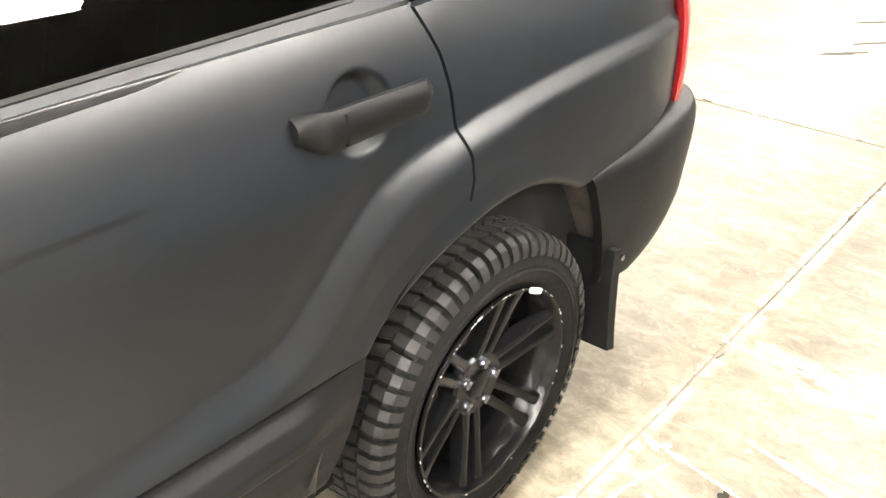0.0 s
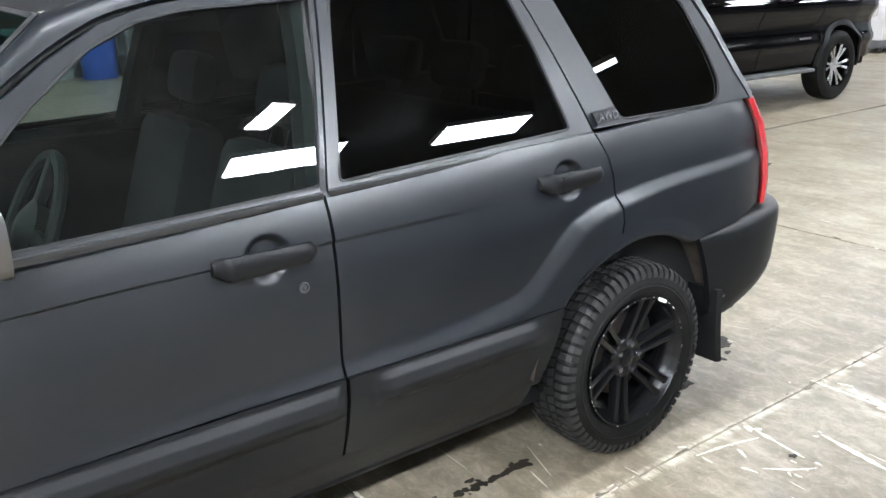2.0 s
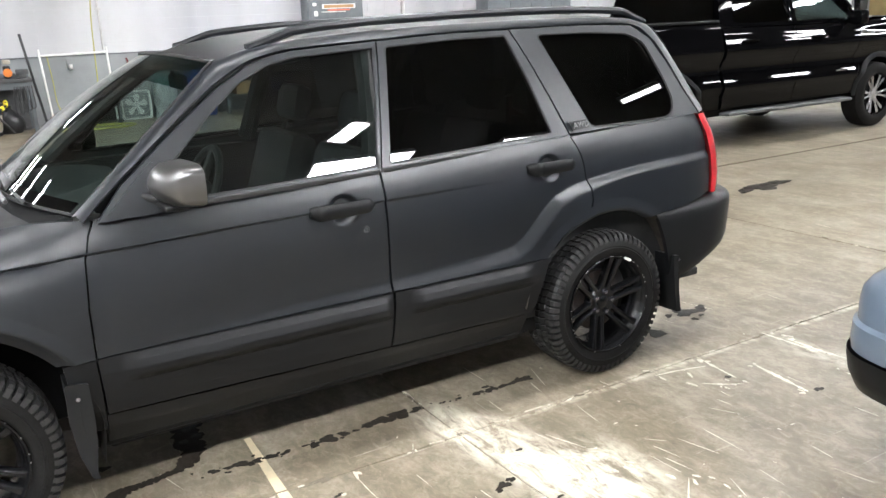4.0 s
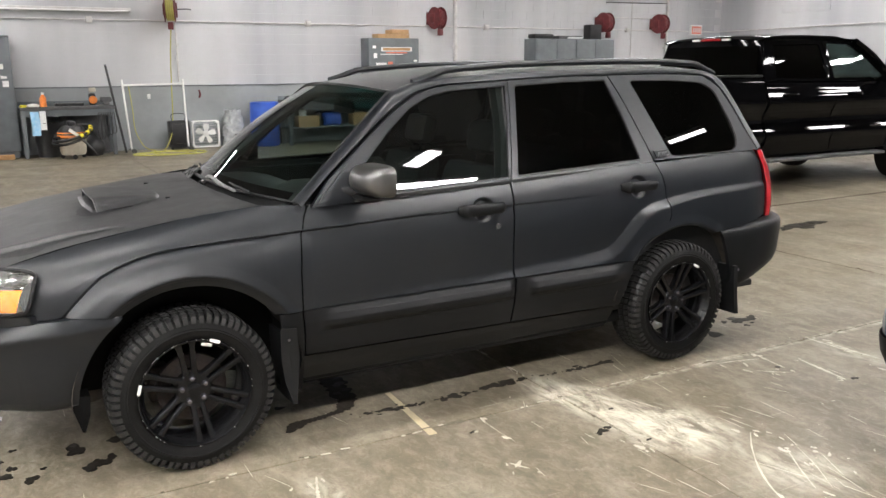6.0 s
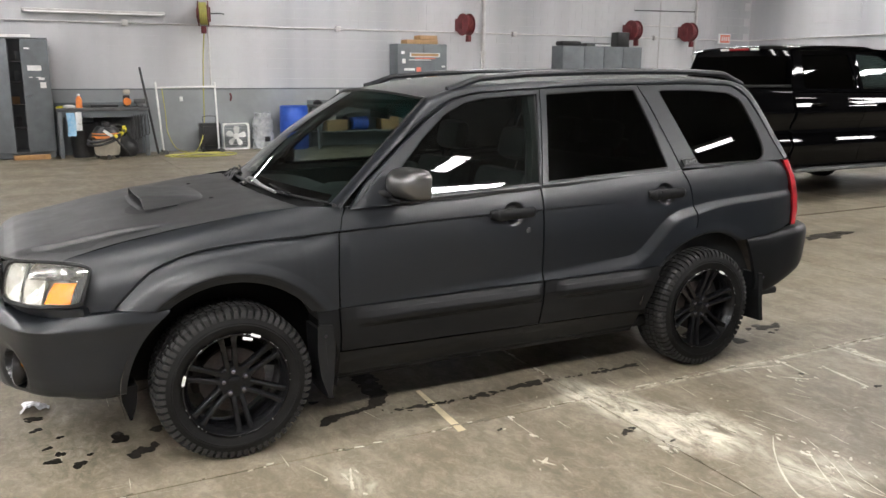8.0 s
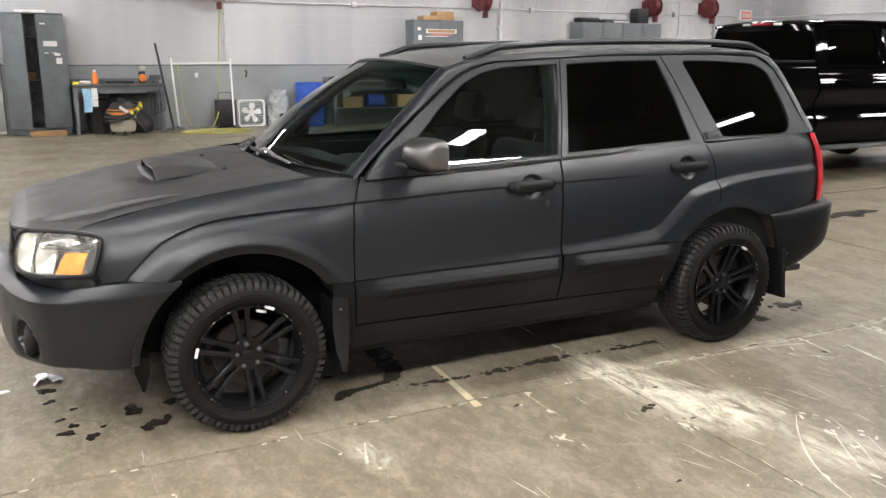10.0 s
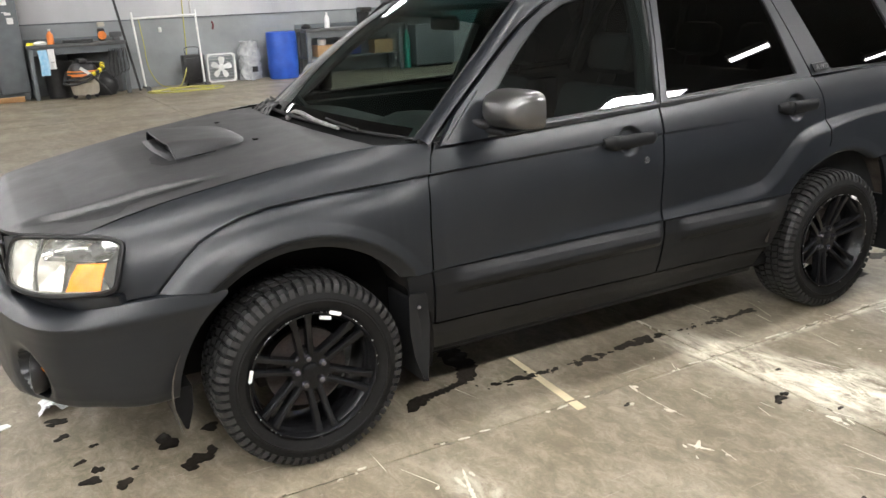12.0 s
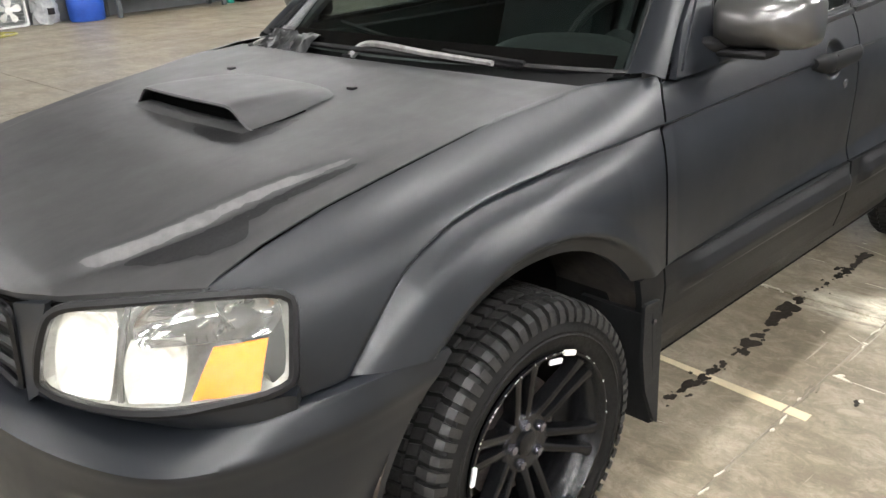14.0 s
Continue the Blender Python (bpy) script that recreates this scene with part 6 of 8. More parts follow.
def road_wheel(parent, at, radius, width, rim_r, tyre_mat, rim_mat, spokes, face_out):
    """A plain road wheel: tyre, twin spokes, hub."""
    w = new("wheel")
    w.parent = parent
    w.matrix_basis = pose(*at) @ (Matrix.Identity(4) if face_out < 0 else pose(0, 0, 0, 0, 0, 180))
    h = width / 2
    prof = [(h * 0.9, rim_r), (h, rim_r + 0.03), (h * 1.02, (rim_r + radius) / 2), (h * 0.92, radius - 0.03), (h * 0.75, radius - 0.006), (0.3 * h, radius), (-0.3 * h, radius), (-h * 0.75, radius - 0.006), (-h * 0.92, radius - 0.03), (-h * 1.02, (rim_r + radius) / 2), (-h, rim_r + 0.03), (-h * 0.9, rim_r)]
    part("tyre", lathe(prof, 64), tyre_mat, w, "black road tyre")
    part("rim_barrel", lathe([(h * 0.8, rim_r), (0, rim_r - 0.02), (-h * 0.7, rim_r - 0.012), (-h * 0.93, rim_r + 0.006), (-h * 0.95, rim_r - 0.004), (-h * 0.8, rim_r - 0.016)], 64), GLOSS_BLACK, w)
    part("rim_back", lathe([(0.01, 0.0), (0.01, rim_r - 0.01)], 40), UNDER, w)
    for i in range(spokes):
        b = 2 * math.pi * i / spokes
        for s in (-1, 1):
            sec = []
            for r, off, wd, y in ((0.05, 0.012, 0.013, -0.5 * width + 0.045), (0.12, 0.018, 0.012, -0.5 * width + 0.034), (0.19, 0.034, 0.014, -0.5 * width + 0.024), (rim_r - 0.006, 0.048, 0.020, -0.5 * width + 0.018)):
                q = s * off
                sec.append([(r * math.cos(b) - k * math.sin(b), yy, r * math.sin(b) + k * math.cos(b)) for k, yy in ((q - wd, y + 0.01), (q, y), (q + wd, y + 0.01), (q, y + 0.03))])
            part("spoke", grid(np.array(sec), closed_v=True), rim_mat, w)
    part("hub_cap", lathe([(-0.5 * width + 0.075, 0.07), (-0.5 * width + 0.045, 0.06), (-0.5 * width + 0.037, 0.03), (-0.5 * width + 0.037, 0)], 24), rim_mat, w)
    return w


def build_suv():
    suv = thing("pickup_truck", "glossy black crew-cab pickup truck parked on the concrete", "pickup", "", (10.55, 3.98, 0))
    zc, ra = 0.415, 0.475
    def low(x):
        z = np.full_like(x, 0.47)
        for cx in (0.0, -3.745):
            dx = np.abs(x - cx)
            z = np.where(dx < ra, np.maximum(z, zc + np.sqrt(np.maximum(ra ** 2 - dx ** 2, 0))), z)
        return z
    def high(x):
        return np.interp(x, [-4.95, -2.95, -2.9, -1.5, -0.5, 0.3, 0.95, 1.0], [1.42, 1.41, 1.355, 1.345, 1.34, 1.365, 1.30, 1.25])
    cuts = [(-4.93, -2.95, "bed_side"), (-2.90, -1.69, "rear_door"), (-1.68, -0.525, "front_door"), (-0.515, 0.98, "front_fender")]
    t = np.linspace(0, 1, 34)
    owner = {}
    for x0, x1, name in cuts:
        xs = np.linspace(x0, x1, 46)
        lo, hi = low(xs), high(xs)
        Z = lo[:, None] * (1 - t) + hi[:, None] * t
        X = np.repeat(xs[:, None], len(t), 1)
        owner[name] = sided(name, sheet(np.stack([X, -suv_y(X, Z), Z], 2), (0, 0.02, 0)), GLOSS_BLACK, suv)
    # windows
    wr = rounded([(-2.70, 1.395), (-2.66, 1.78), (-1.80, 1.805), (-1.74, 1.385)], 0.04)
    wf = rounded([(-1.63, 1.385), (-1.66, 1.815), (-1.22, 1.80), (-0.98, 1.68), (-0.60, 1.40), (-0.66, 1.38)], 0.03)
    put = lambda u, v, w: (u, -suv_glass_y(v) + w, v)
    outr = [(-2.90, 1.352), (-2.82, 1.84), (-1.735, 1.862), (-1.69, 1.346)]
    outf = [(-1.68, 1.346), (-1.725, 1.862), (-1.15, 1.842), (-0.86, 1.68), (-0.45, 1.352)]
    for nm, o, w, gl in (("rear_door", outr, wr, GLASS_DARK), ("front_door", outf, wf, GLASS_DOOR)):
        a, b = owner[nm]
        sided("window_frame", plate(o, 0.02, [w], put), GLOSS_BLACK, a, b)
        sided("window_glass", plate(w, 0.004, (), lambda u, v, q: (u, -suv_glass_y(v) + 0.012 + q, v)), gl, a, b)
    for nm, x in (("rear_door", -2.62), ("front_door", -1.40)):
        a, b = owner[nm]
        h = tube(curve([(x, -1.0, 1.195), (x + 0.03, -1.045, 1.2), (x + 0.2, -1.045, 1.2), (x + 0.23, -1.0, 1.195)], 14), 0.016, 8)
        sided("door_handle", h, GLOSS_BLACK, a, b)
    # roof, windscreen, hood
    us, ys = np.linspace(0, 1, 30), np.linspace(-0.80, 0.80, 17)
    P = np.array([[(x, y, float(np.interp(x, [-2.86, -2.78, -2.5, -2.1, -1.5, -1.05], [1.84, 1.875, 1.90, 1.91, 1.905, 1.84])) + 0.03 * (1 - (abs(y) / 0.8) ** 2.5)) for y in ys] for x in -2.86 + 1.76 * us])
    part("roof", grid(P), GLOSS_BLACK, suv)
    for s in (-1, 1):
        xs = np.linspace(-2.86, -1.1, 30)
        Q = np.array([[(x, s * float(suv_glass_y(min(1.85, zt := float(np.interp(x, [-2.86, -2.78, -2.3, -1.73, -1.1], [1.82, 1.842, 1.856, 1.860, 1.838]))))), zt), (x, s * 0.815, zt + 0.03), (x, s * 0.795, float(np.interp(x, [-2.86, -2.78, -2.5, -2.1, -1.5, -1.05], [1.84, 1.875, 1.90, 1.91, 1.905, 1.84])))] for x in xs])
        part("roof_edge", grid(Q), GLOSS_BLACK, suv)
        pil = curve([(-0.45, s * 0.935, 1.355), (-0.80, s * 0.865, 1.66), (-1.10, s * 0.80, 1.845)], 10)
        part("windscreen_pillar", tube(pil, 0.045, 8), GLOSS_BLACK, suv)
    base = curve([(-0.42, -0.9, 1.36), (-0.22, -0.5, 1.385), (-0.16, 0, 1.39), (-0.22, 0.5, 1.385), (-0.42, 0.9, 1.36)], 21)
    topw = curve([(-1.10, -0.79, 1.845), (-1.04, -0.4, 1.865), (-1.02, 0, 1.87), (-1.04, 0.4, 1.865), (-1.10, 0.79, 1.845)], 21)
    k = np.linspace(0, 1, 8)[None, :, None]
    part("windscreen", grid(base[:, None] * (1 - k) + topw[:, None] * k), GLASS_DOOR, suv)
    P = np.array([[(x, y, float(np.interp(x, [-0.45, -0.1, 0.4, 0.8, 0.95, 1.0], [1.362, 1.385, 1.375, 1.335, 1.28, 1.20])) + 0.035 * (1 - (abs(y) / 0.95) ** 2)) for y in np.linspace(-0.94, 0.94, 21) * np.interp(x, [-0.45, 0.6, 1.0], [1.0, 0.98, 0.86])] for x in np.linspace(-0.45, 1.0, 24)])
    part("hood", grid(P), GLOSS_BLACK, suv)
    # nose and tail
    P = np.array([[(x, y, z) for z, x in zip(np.linspace(0.40, 1.24, 10), np.interp(np.linspace(0.40, 1.24, 10), [0.4, 0.6, 0.9, 1.24], [0.98, 1.06, 1.06, 1.0]) - 0.24 * (abs(y) / 0.86) ** 4)] for y in np.linspace(-0.90, 0.90, 25)])
    part("front_bumper", grid(P), GLOSS_BLACK, suv)
    part("grille", plate(rounded([(-0.55, 0.80), (0.55, 0.80), (0.6, 1.15), (-0.6, 1.15)], 0.05), 0.02, (), lambda u, v, w: (1.07 + w, u, v)), DARK_STEEL, suv)
    for s in (-1, 1):
        part("headlamp", moved(box(-0.05, 0.05, -0.14, 0.14, -0.12, 0.12, 0.03), pose(0.93, s * 0.76, 1.05, 0, 0, -25 * s)), HAZE, suv)
        part("tow_hook", tube(curve([(1.07, s * 0.35, 0.52), (1.12, s * 0.35, 0.55), (1.12, s * 0.35, 0.61), (1.07, s * 0.35, 0.64)], 8), 0.012, 6), RED, suv)
        part("tail_lamp", box(-4.97, -4.80, s * 0.93 - 0.06, s * 0.93 + 0.06, 0.95, 1.38, 0.03), RED, suv)
    P = np.array([[(-4.94 + 0.02 * (abs(y) / 0.9) ** 3, y, z) for z in (0.62, 0.8, 1.0, 1.2, 1.42)] for y in np.linspace(-0.88, 0.88, 17)])
    part("tailgate", sheet(P, (0.05, 0, 0)), GLOSS_BLACK, suv)
    part("rear_bumper", box(-5.06, -4.90, -0.92, 0.92, 0.45, 0.64, 0.03), DARK_STEEL, suv)
    part("bed_floor", box(-4.90, -2.95, -0.8, 0.8, 0.80, 0.86, 0.01), DARK_STEEL, suv)
    for s in (-1, 1):
        part("bed_rail", box(-4.92, -2.96, s * 0.90 - 0.06, s * 0.90 + 0.06, 1.405, 1.435, 0.01), CLADDING, suv)
    # back of the cab with its window, high stop lamp and cargo lamps
    back = np.array([[(-2.90 + 0.10 * (z - 1.0) * (z > 1.0) - 0.03 * (1 - (y / 0.9) ** 2), y * np.interp(z, [0.6, 1.36, 1.86], [0.96, 0.93, 0.79]), z) for z in np.linspace(0.55, 1.86, 14)] for y in np.linspace(-1, 1, 21)])
    part("cab_back", grid(back), GLOSS_BLACK, suv)
    pane = np.array([[(-2.945 + 0.25 * (z - 1.42) - 0.03 * (1 - (y / 0.9) ** 2), y * np.interp(z, [1.36, 1.86], [0.86, 0.74]), z) for z in np.linspace(1.42, 1.78, 6)] for y in np.linspace(-1, 1, 15)])
    part("rear_window", sheet(pane, (0.008, 0, 0)), GLASS_DARK, suv)
    part("stop_lamp", box(-2.865, -2.82, -0.16, 0.16, 1.848, 1.878, 0.008), RED, suv)
    for s in (-1, 1):
        part("cargo_lamp", box(-2.865, -2.82, s * 0.25 - 0.06, s * 0.25 + 0.06, 1.848, 1.878, 0.008), WHITE_LENS, suv)
    # black arch mouldings, running boards, under body
    for cx in (0.0, -3.745):
        for s in (-1, 1):
            P = []
            for a in np.radians(np.linspace(2, 178, 30)):
                row = []
                for r, o in ((ra - 0.005, 0.0), (ra, 0.022), (ra + 0.045, 0.022), (ra + 0.065, 0.006)):
                    x, z = cx + r * math.cos(a), zc + r * math.sin(a)
                    row.append((x, s * (float(suv_y(x, max(z, 0.5))) + o), z))
                P.append(row)
            part("arch_moulding", grid(np.array(P)), CLADDING, suv, "black plastic wheel arch moulding")
            angs = np.radians(np.linspace(-5, 185, 24))
            Q = np.array([[(cx + (ra + 0.01) * math.cos(a), s * y, zc + (ra + 0.01) * math.sin(a)) for y in (0.97, 0.6)] for a in angs])
            wall = [(cx, s * 0.6, zc)] + [tuple(p[-1]) for p in Q]
            part("wheel_liner", join(grid(Q), (wall, [(0, i, i + 1) for i in range(1, len(wall) - 1)])), UNDER, suv)
            road_wheel(suv, (cx, s * 0.865, 0.412), 0.412, 0.27, 0.262, RUBBER, SUV_RIM, 6, s)
    for s in (-1, 1):
        part("running_board", join(box(-2.85, -0.60, s * 0.98 - 0.075, s * 0.98 + 0.075, 0.385, 0.425, 0.015), box(-2.80, -0.65, s * 0.98 - 0.05, s * 0.98 + 0.05, 0.425, 0.432)), DARK_STEEL, suv, "dark running board")
        v, f = tube(curve([(-0.66, s * 0.93, 1.37), (-0.70, s * 1.03, 1.36)], 6), 0.03, 8)
        m = part("wing_mirror", join((v, f), box(-0.77, -0.64, s * 1.12 - 0.10, s * 1.12 + 0.10, 1.31, 1.48, 0.04)), GLOSS_BLACK, suv)
        # dull badge bars low on the front door, and the fender vent
        a, b = owner["front_door"]
        part("badge_bar", box(-0.92, -0.68, s * 1.0 - 0.012, s * 1.0 + 0.012, 0.752, 0.782, 0.004), SUV_BADGE, a if s < 0 else b)
        fa, fb = owner["front_fender"]
        part("fender_vent", moved(box(-0.14, 0.14, -0.012, 0.012, -0.028, 0.028, 0.01), pose(-0.33, s * 1.0, 1.20, 0, 6, 0)), CHROME, fa if s < 0 else fb)
    part("underbody", box(-4.85, 0.92, -0.82, 0.82, 0.36, 0.55, 0.03), UNDER, suv)
    part("rear_seat", box(-2.6, -2.4, -0.7, 0.7, 0.8, 1.62, 0.06), SEAT, suv)
    for s in (-1, 1):
        part("front_seat", box(-1.5, -1.3, s * 0.41 - 0.29, s * 0.41 + 0.29, 0.8, 1.6, 0.06), SEAT, suv)
    part("dashboard", box(-0.75, -0.4, -0.85, 0.85, 0.9, 1.33, 0.05), SEAT, suv)


SUV_RIM = worn("machined_alloy", (0.62, 0.62, 0.63), (0.5, 0.5, 0.5), 0.2, 0.35, 20, 200, 0.03, metal=0.9)
SUV_BADGE = material("dark_chrome_badge", (0.25, 0.25, 0.26), 0.25, 1.0)
build_suv()


# ---- the blue-grey crossover, its tail towards -x ----
def build_crossover():
    car = thing("crossover_car", "blue-grey metallic crossover with a black lower bumper", "car", "", (2.55, -2.69, 0))
    L, W = 4.5, 0.89
    def plan(inset, bulge=0.0):
        """Half outline round the tail: from the left flank, across, to the right."""
        half = [(1.0, W), (0.6, W), (0.36, W - 0.008), (0.20, W - 0.035), (0.09, W - 0.10), (0.03, W - 0.22), (0.0, W - 0.45), (-0.015, 0.0)]
        pts = curve([(x, y) for x, y in half] + [(x, -y) for x, y in half[-2::-1]], 61)
        tan = np.gradient(pts, axis=0)
        n = np.stack([-tan[:, 1], tan[:, 0]], 1)
        n /= np.linalg.norm(n, axis=1)[:, None]
        if n[0, 1] < 0:
            n = -n
        return pts + n * inset
    def skin(rows):
        return np.stack([np.column_stack([plan(o), np.full(61, 1.08 * z)]) for o, z in rows], 1)
    lower = skin([(-0.20, 0.235), (-0.10, 0.24), (-0.035, 0.27), (-0.010, 0.32), (0.0, 0.375), (0.0, 0.392)])
    part("lower_bumper", grid(lower), CLADDING, car, "black plastic lower bumper")
    upper = skin([(-0.012, 0.396), (-0.008, 0.43), (-0.012, 0.48), (-0.026, 0.492), (-0.026, 0.55), (-0.034, 0.59), (-0.060, 0.62), (-0.095, 0.645), (-0.110, 0.68), (-0.116, 0.75), (-0.118, 0.86)])
    part("rear_bumper", grid(upper), BLUE_PAINT, car, "blue-grey painted rear bumper")
    body = skin([(-0.118, 0.86), (-0.118, 0.95), (-0.13, 1.06), (-0.16, 1.12)])
    part("tailgate", grid(body), BLUE_PAINT, car)
    gl = skin([(-0.165, 1.12), (-0.26, 1.40), (-0.30, 1.48)])
    part("rear_window", grid(gl), GLASS_DARK, car)
    for s in (-1, 1):
        sel = slice(5, 22) if s > 0 else slice(39, 56)
        strips = (("tail_lamp", RED, 0.862, 0.955, 0.008, "red tail lamp"), ("lamp_band", RED, 0.958, 0.99, 0.004, ""), ("reversing_lamp", WHITE_LENS, 0.993, 1.09, 0.008, "white reversing lamp"))
        for nm, mat, z0, z1, o, lab in strips:
            Q = np.stack([np.column_stack([plan(-0.118 + o - 0.02 * (z > 1.03) - 0.012 * (z > 1.07)), np.full(61, 1.08 * z)]) for z in np.linspace(z0, z1, 5)], 1)[sel]
            part(nm, sheet(Q, (0.03, 0, 0)), mat, car, lab)
        Q = np.stack([np.column_stack([plan(-0.108), np.full(61, 1.08 * z)]) for z in np.linspace(0.90, 1.10, 6)], 1)[slice(10, 20) if s > 0 else slice(41, 51)]
        part("lamp_core", sheet(Q, (0.03, 0, 0)), RED, car)
    # flanks, roof, nose
    t = np.linspace(0, 1, 14)
    for s in (-1, 1):
        xs = np.linspace(0.95, 4.30, 60)
        lo = np.full(60, 0.34)
        for cx in (0.95, 3.60):
            dx = np.abs(xs - cx)
            lo = np.where(dx < 0.40, np.maximum(lo, 0.33 + np.sqrt(np.maximum(0.16 - dx ** 2, 0))), lo)
        hi = np.interp(xs, [0.9, 3.2, 4.3], [1.06, 0.98, 0.85])
        Z = lo[:, None] * (1 - t) + hi[:, None] * t
        w = np.interp(xs, [0.9, 3.6, 4.1, 4.3], [W, W, W - 0.08, W - 0.2])[:, None]
        P = np.stack([np.repeat(xs[:, None], 14, 1), s * (w - 0.07 * smooth(0.85, 1.06, Z) - 0.01), Z], 2)
        part("flank", grid(P), BLUE_PAINT, car)
        Q = np.array([[(x, s * (W - 0.09 - 0.24 * k), 1.05 - 0.06 * (x > 2.5) + 0.50 * k) for k in np.linspace(0, 1, 5)] for x in np.linspace(0.35, 2.7, 14)])
        part("side_window", grid(Q), GLASS_DARK, car)
        for cx in (0.95, 3.60):
            road_wheel(car, (cx, s * 0.775, 0.335), 0.335, 0.22, 0.215, RUBBER, SUV_RIM, 5, s)
    P = np.array([[(x, y, float(np.interp(x, [0.2, 0.5, 1.5, 2.4, 3.2, 4.0, 4.35, 4.42], [1.42, 1.55, 1.60, 1.52, 1.02, 0.92, 0.78, 0.4])) - 0.05 * (abs(y) / 0.6) ** 3) for y in np.linspace(-0.62, 0.62, 11) * float(np.interp(x, [2.4, 3.2, 4.0, 4.42], [1.0, 1.32, 1.28, 1.12]))] for x in np.linspace(0.2, 4.42, 30)])
    part("roof_and_hood", grid(P), BLUE_PAINT, car)
    P = np.array([[(x, y, float(np.interp(x, [2.4, 3.2], [1.52, 1.02])) - 0.05 * (abs(y) / 0.6) ** 3 + 0.008) for y in np.linspace(-0.56, 0.56, 9) * float(np.interp(x, [2.4, 3.2], [1.0, 1.3]))] for x in np.linspace(2.46, 3.14, 8)])
    part("windscreen", grid(P), GLASS_DARK, car)
    part("underbody", box(0.2, 4.2, -0.7, 0.7, 0.22, 0.45, 0.05), UNDER, car)


build_crossover()


# ---- materials of the loose things ----
ORANGE = worn("orange_plastic", (0.75, 0.22, 0.03), (0.65, 0.18, 0.03), 0.4, 0.5, 20, 100, 0.02)
BEIGE = worn("beige_plastic", (0.48, 0.44, 0.36), (0.40, 0.37, 0.30), 0.45, 0.6, 15, 100, 0.03)
BLACK_PLASTIC = worn("black_plastic", (0.007, 0.007, 0.008), (0.016, 0.016, 0.016), 0.35, 0.55, 12, 120, 0.05)
YELLOW = material("yellow_plastic", (0.75, 0.62, 0.03), 0.4)
HOSE_YELLOW = worn("yellow_rubber_hose", (0.45, 0.42, 0.10), (0.36, 0.34, 0.10), 0.5, 0.65, 15, 100, 0.05)
BARREL_BLUE = worn("blue_drum_plastic", (0.025, 0.10, 0.50), (0.02, 0.075, 0.40), 0.35, 0.5, 6, 90, 0.05)
FAN_WHITE = worn("white_fan_plastic", (0.84, 0.84, 0.82), (0.72, 0.72, 0.70), 0.4, 0.5, 12, 90, 0.02)
REEL_RED = worn("dark_red_reel_paint", (0.1440, 0.0216, 0.0252), (0.0936, 0.0144, 0.0180), 0.4, 0.6, 8, 90, 0.06)
CARD = worn("brown_cardboard", (0.42, 0.26, 0.13), (0.34, 0.21, 0.10), 0.8, 0.9, 9, 120, 0.08)
WOOD = worn("raw_timber", (0.42, 0.24, 0.10), (0.32, 0.18, 0.08), 0.7, 0.85, 8, 60, 0.15)
PAPER = worn("white_paper", (0.75, 0.75, 0.74), (0.66, 0.66, 0.65), 0.7, 0.8, 20, 100, 0.02)
CLOTH_BLUE = worn("pale_blue_cloth", (0.25, 0.50, 0.72), (0.42, 0.62, 0.78), 0.8, 0.9, 14, 140, 0.2)
WRAP = worn("milky_plastic_wrap", (0.46, 0.48, 0.49), (0.30, 0.31, 0.32), 0.15, 0.35, 9, 60, 0.3)
SIGN_RED = worn("faded_red_sign", (0.75, 0.18, 0.12), (0.62, 0.15, 0.10), 0.4, 0.5, 12, 90, 0.02)
TEAL = material("green_bottle", (0.03, 0.28, 0.22), 0.3)
WET = worn("wet_concrete_stain", (0.020, 0.016, 0.012), (0.013, 0.011, 0.008), 0.45, 0.6, 9, 60, 0.05)
WET.node_tree.nodes["Principled BSDF"].inputs["Specular IOR Level"].default_value = 0.15
CHALK = worn("pale_scuff", (0.56, 0.53, 0.45), (0.40, 0.37, 0.30), 0.5, 0.7, 14, 120, 0.1)
FADED_LINE = worn("faded_line_paint", (0.52, 0.44, 0.28), (0.44, 0.38, 0.26), 0.5, 0.7, 14, 90, 0.1)


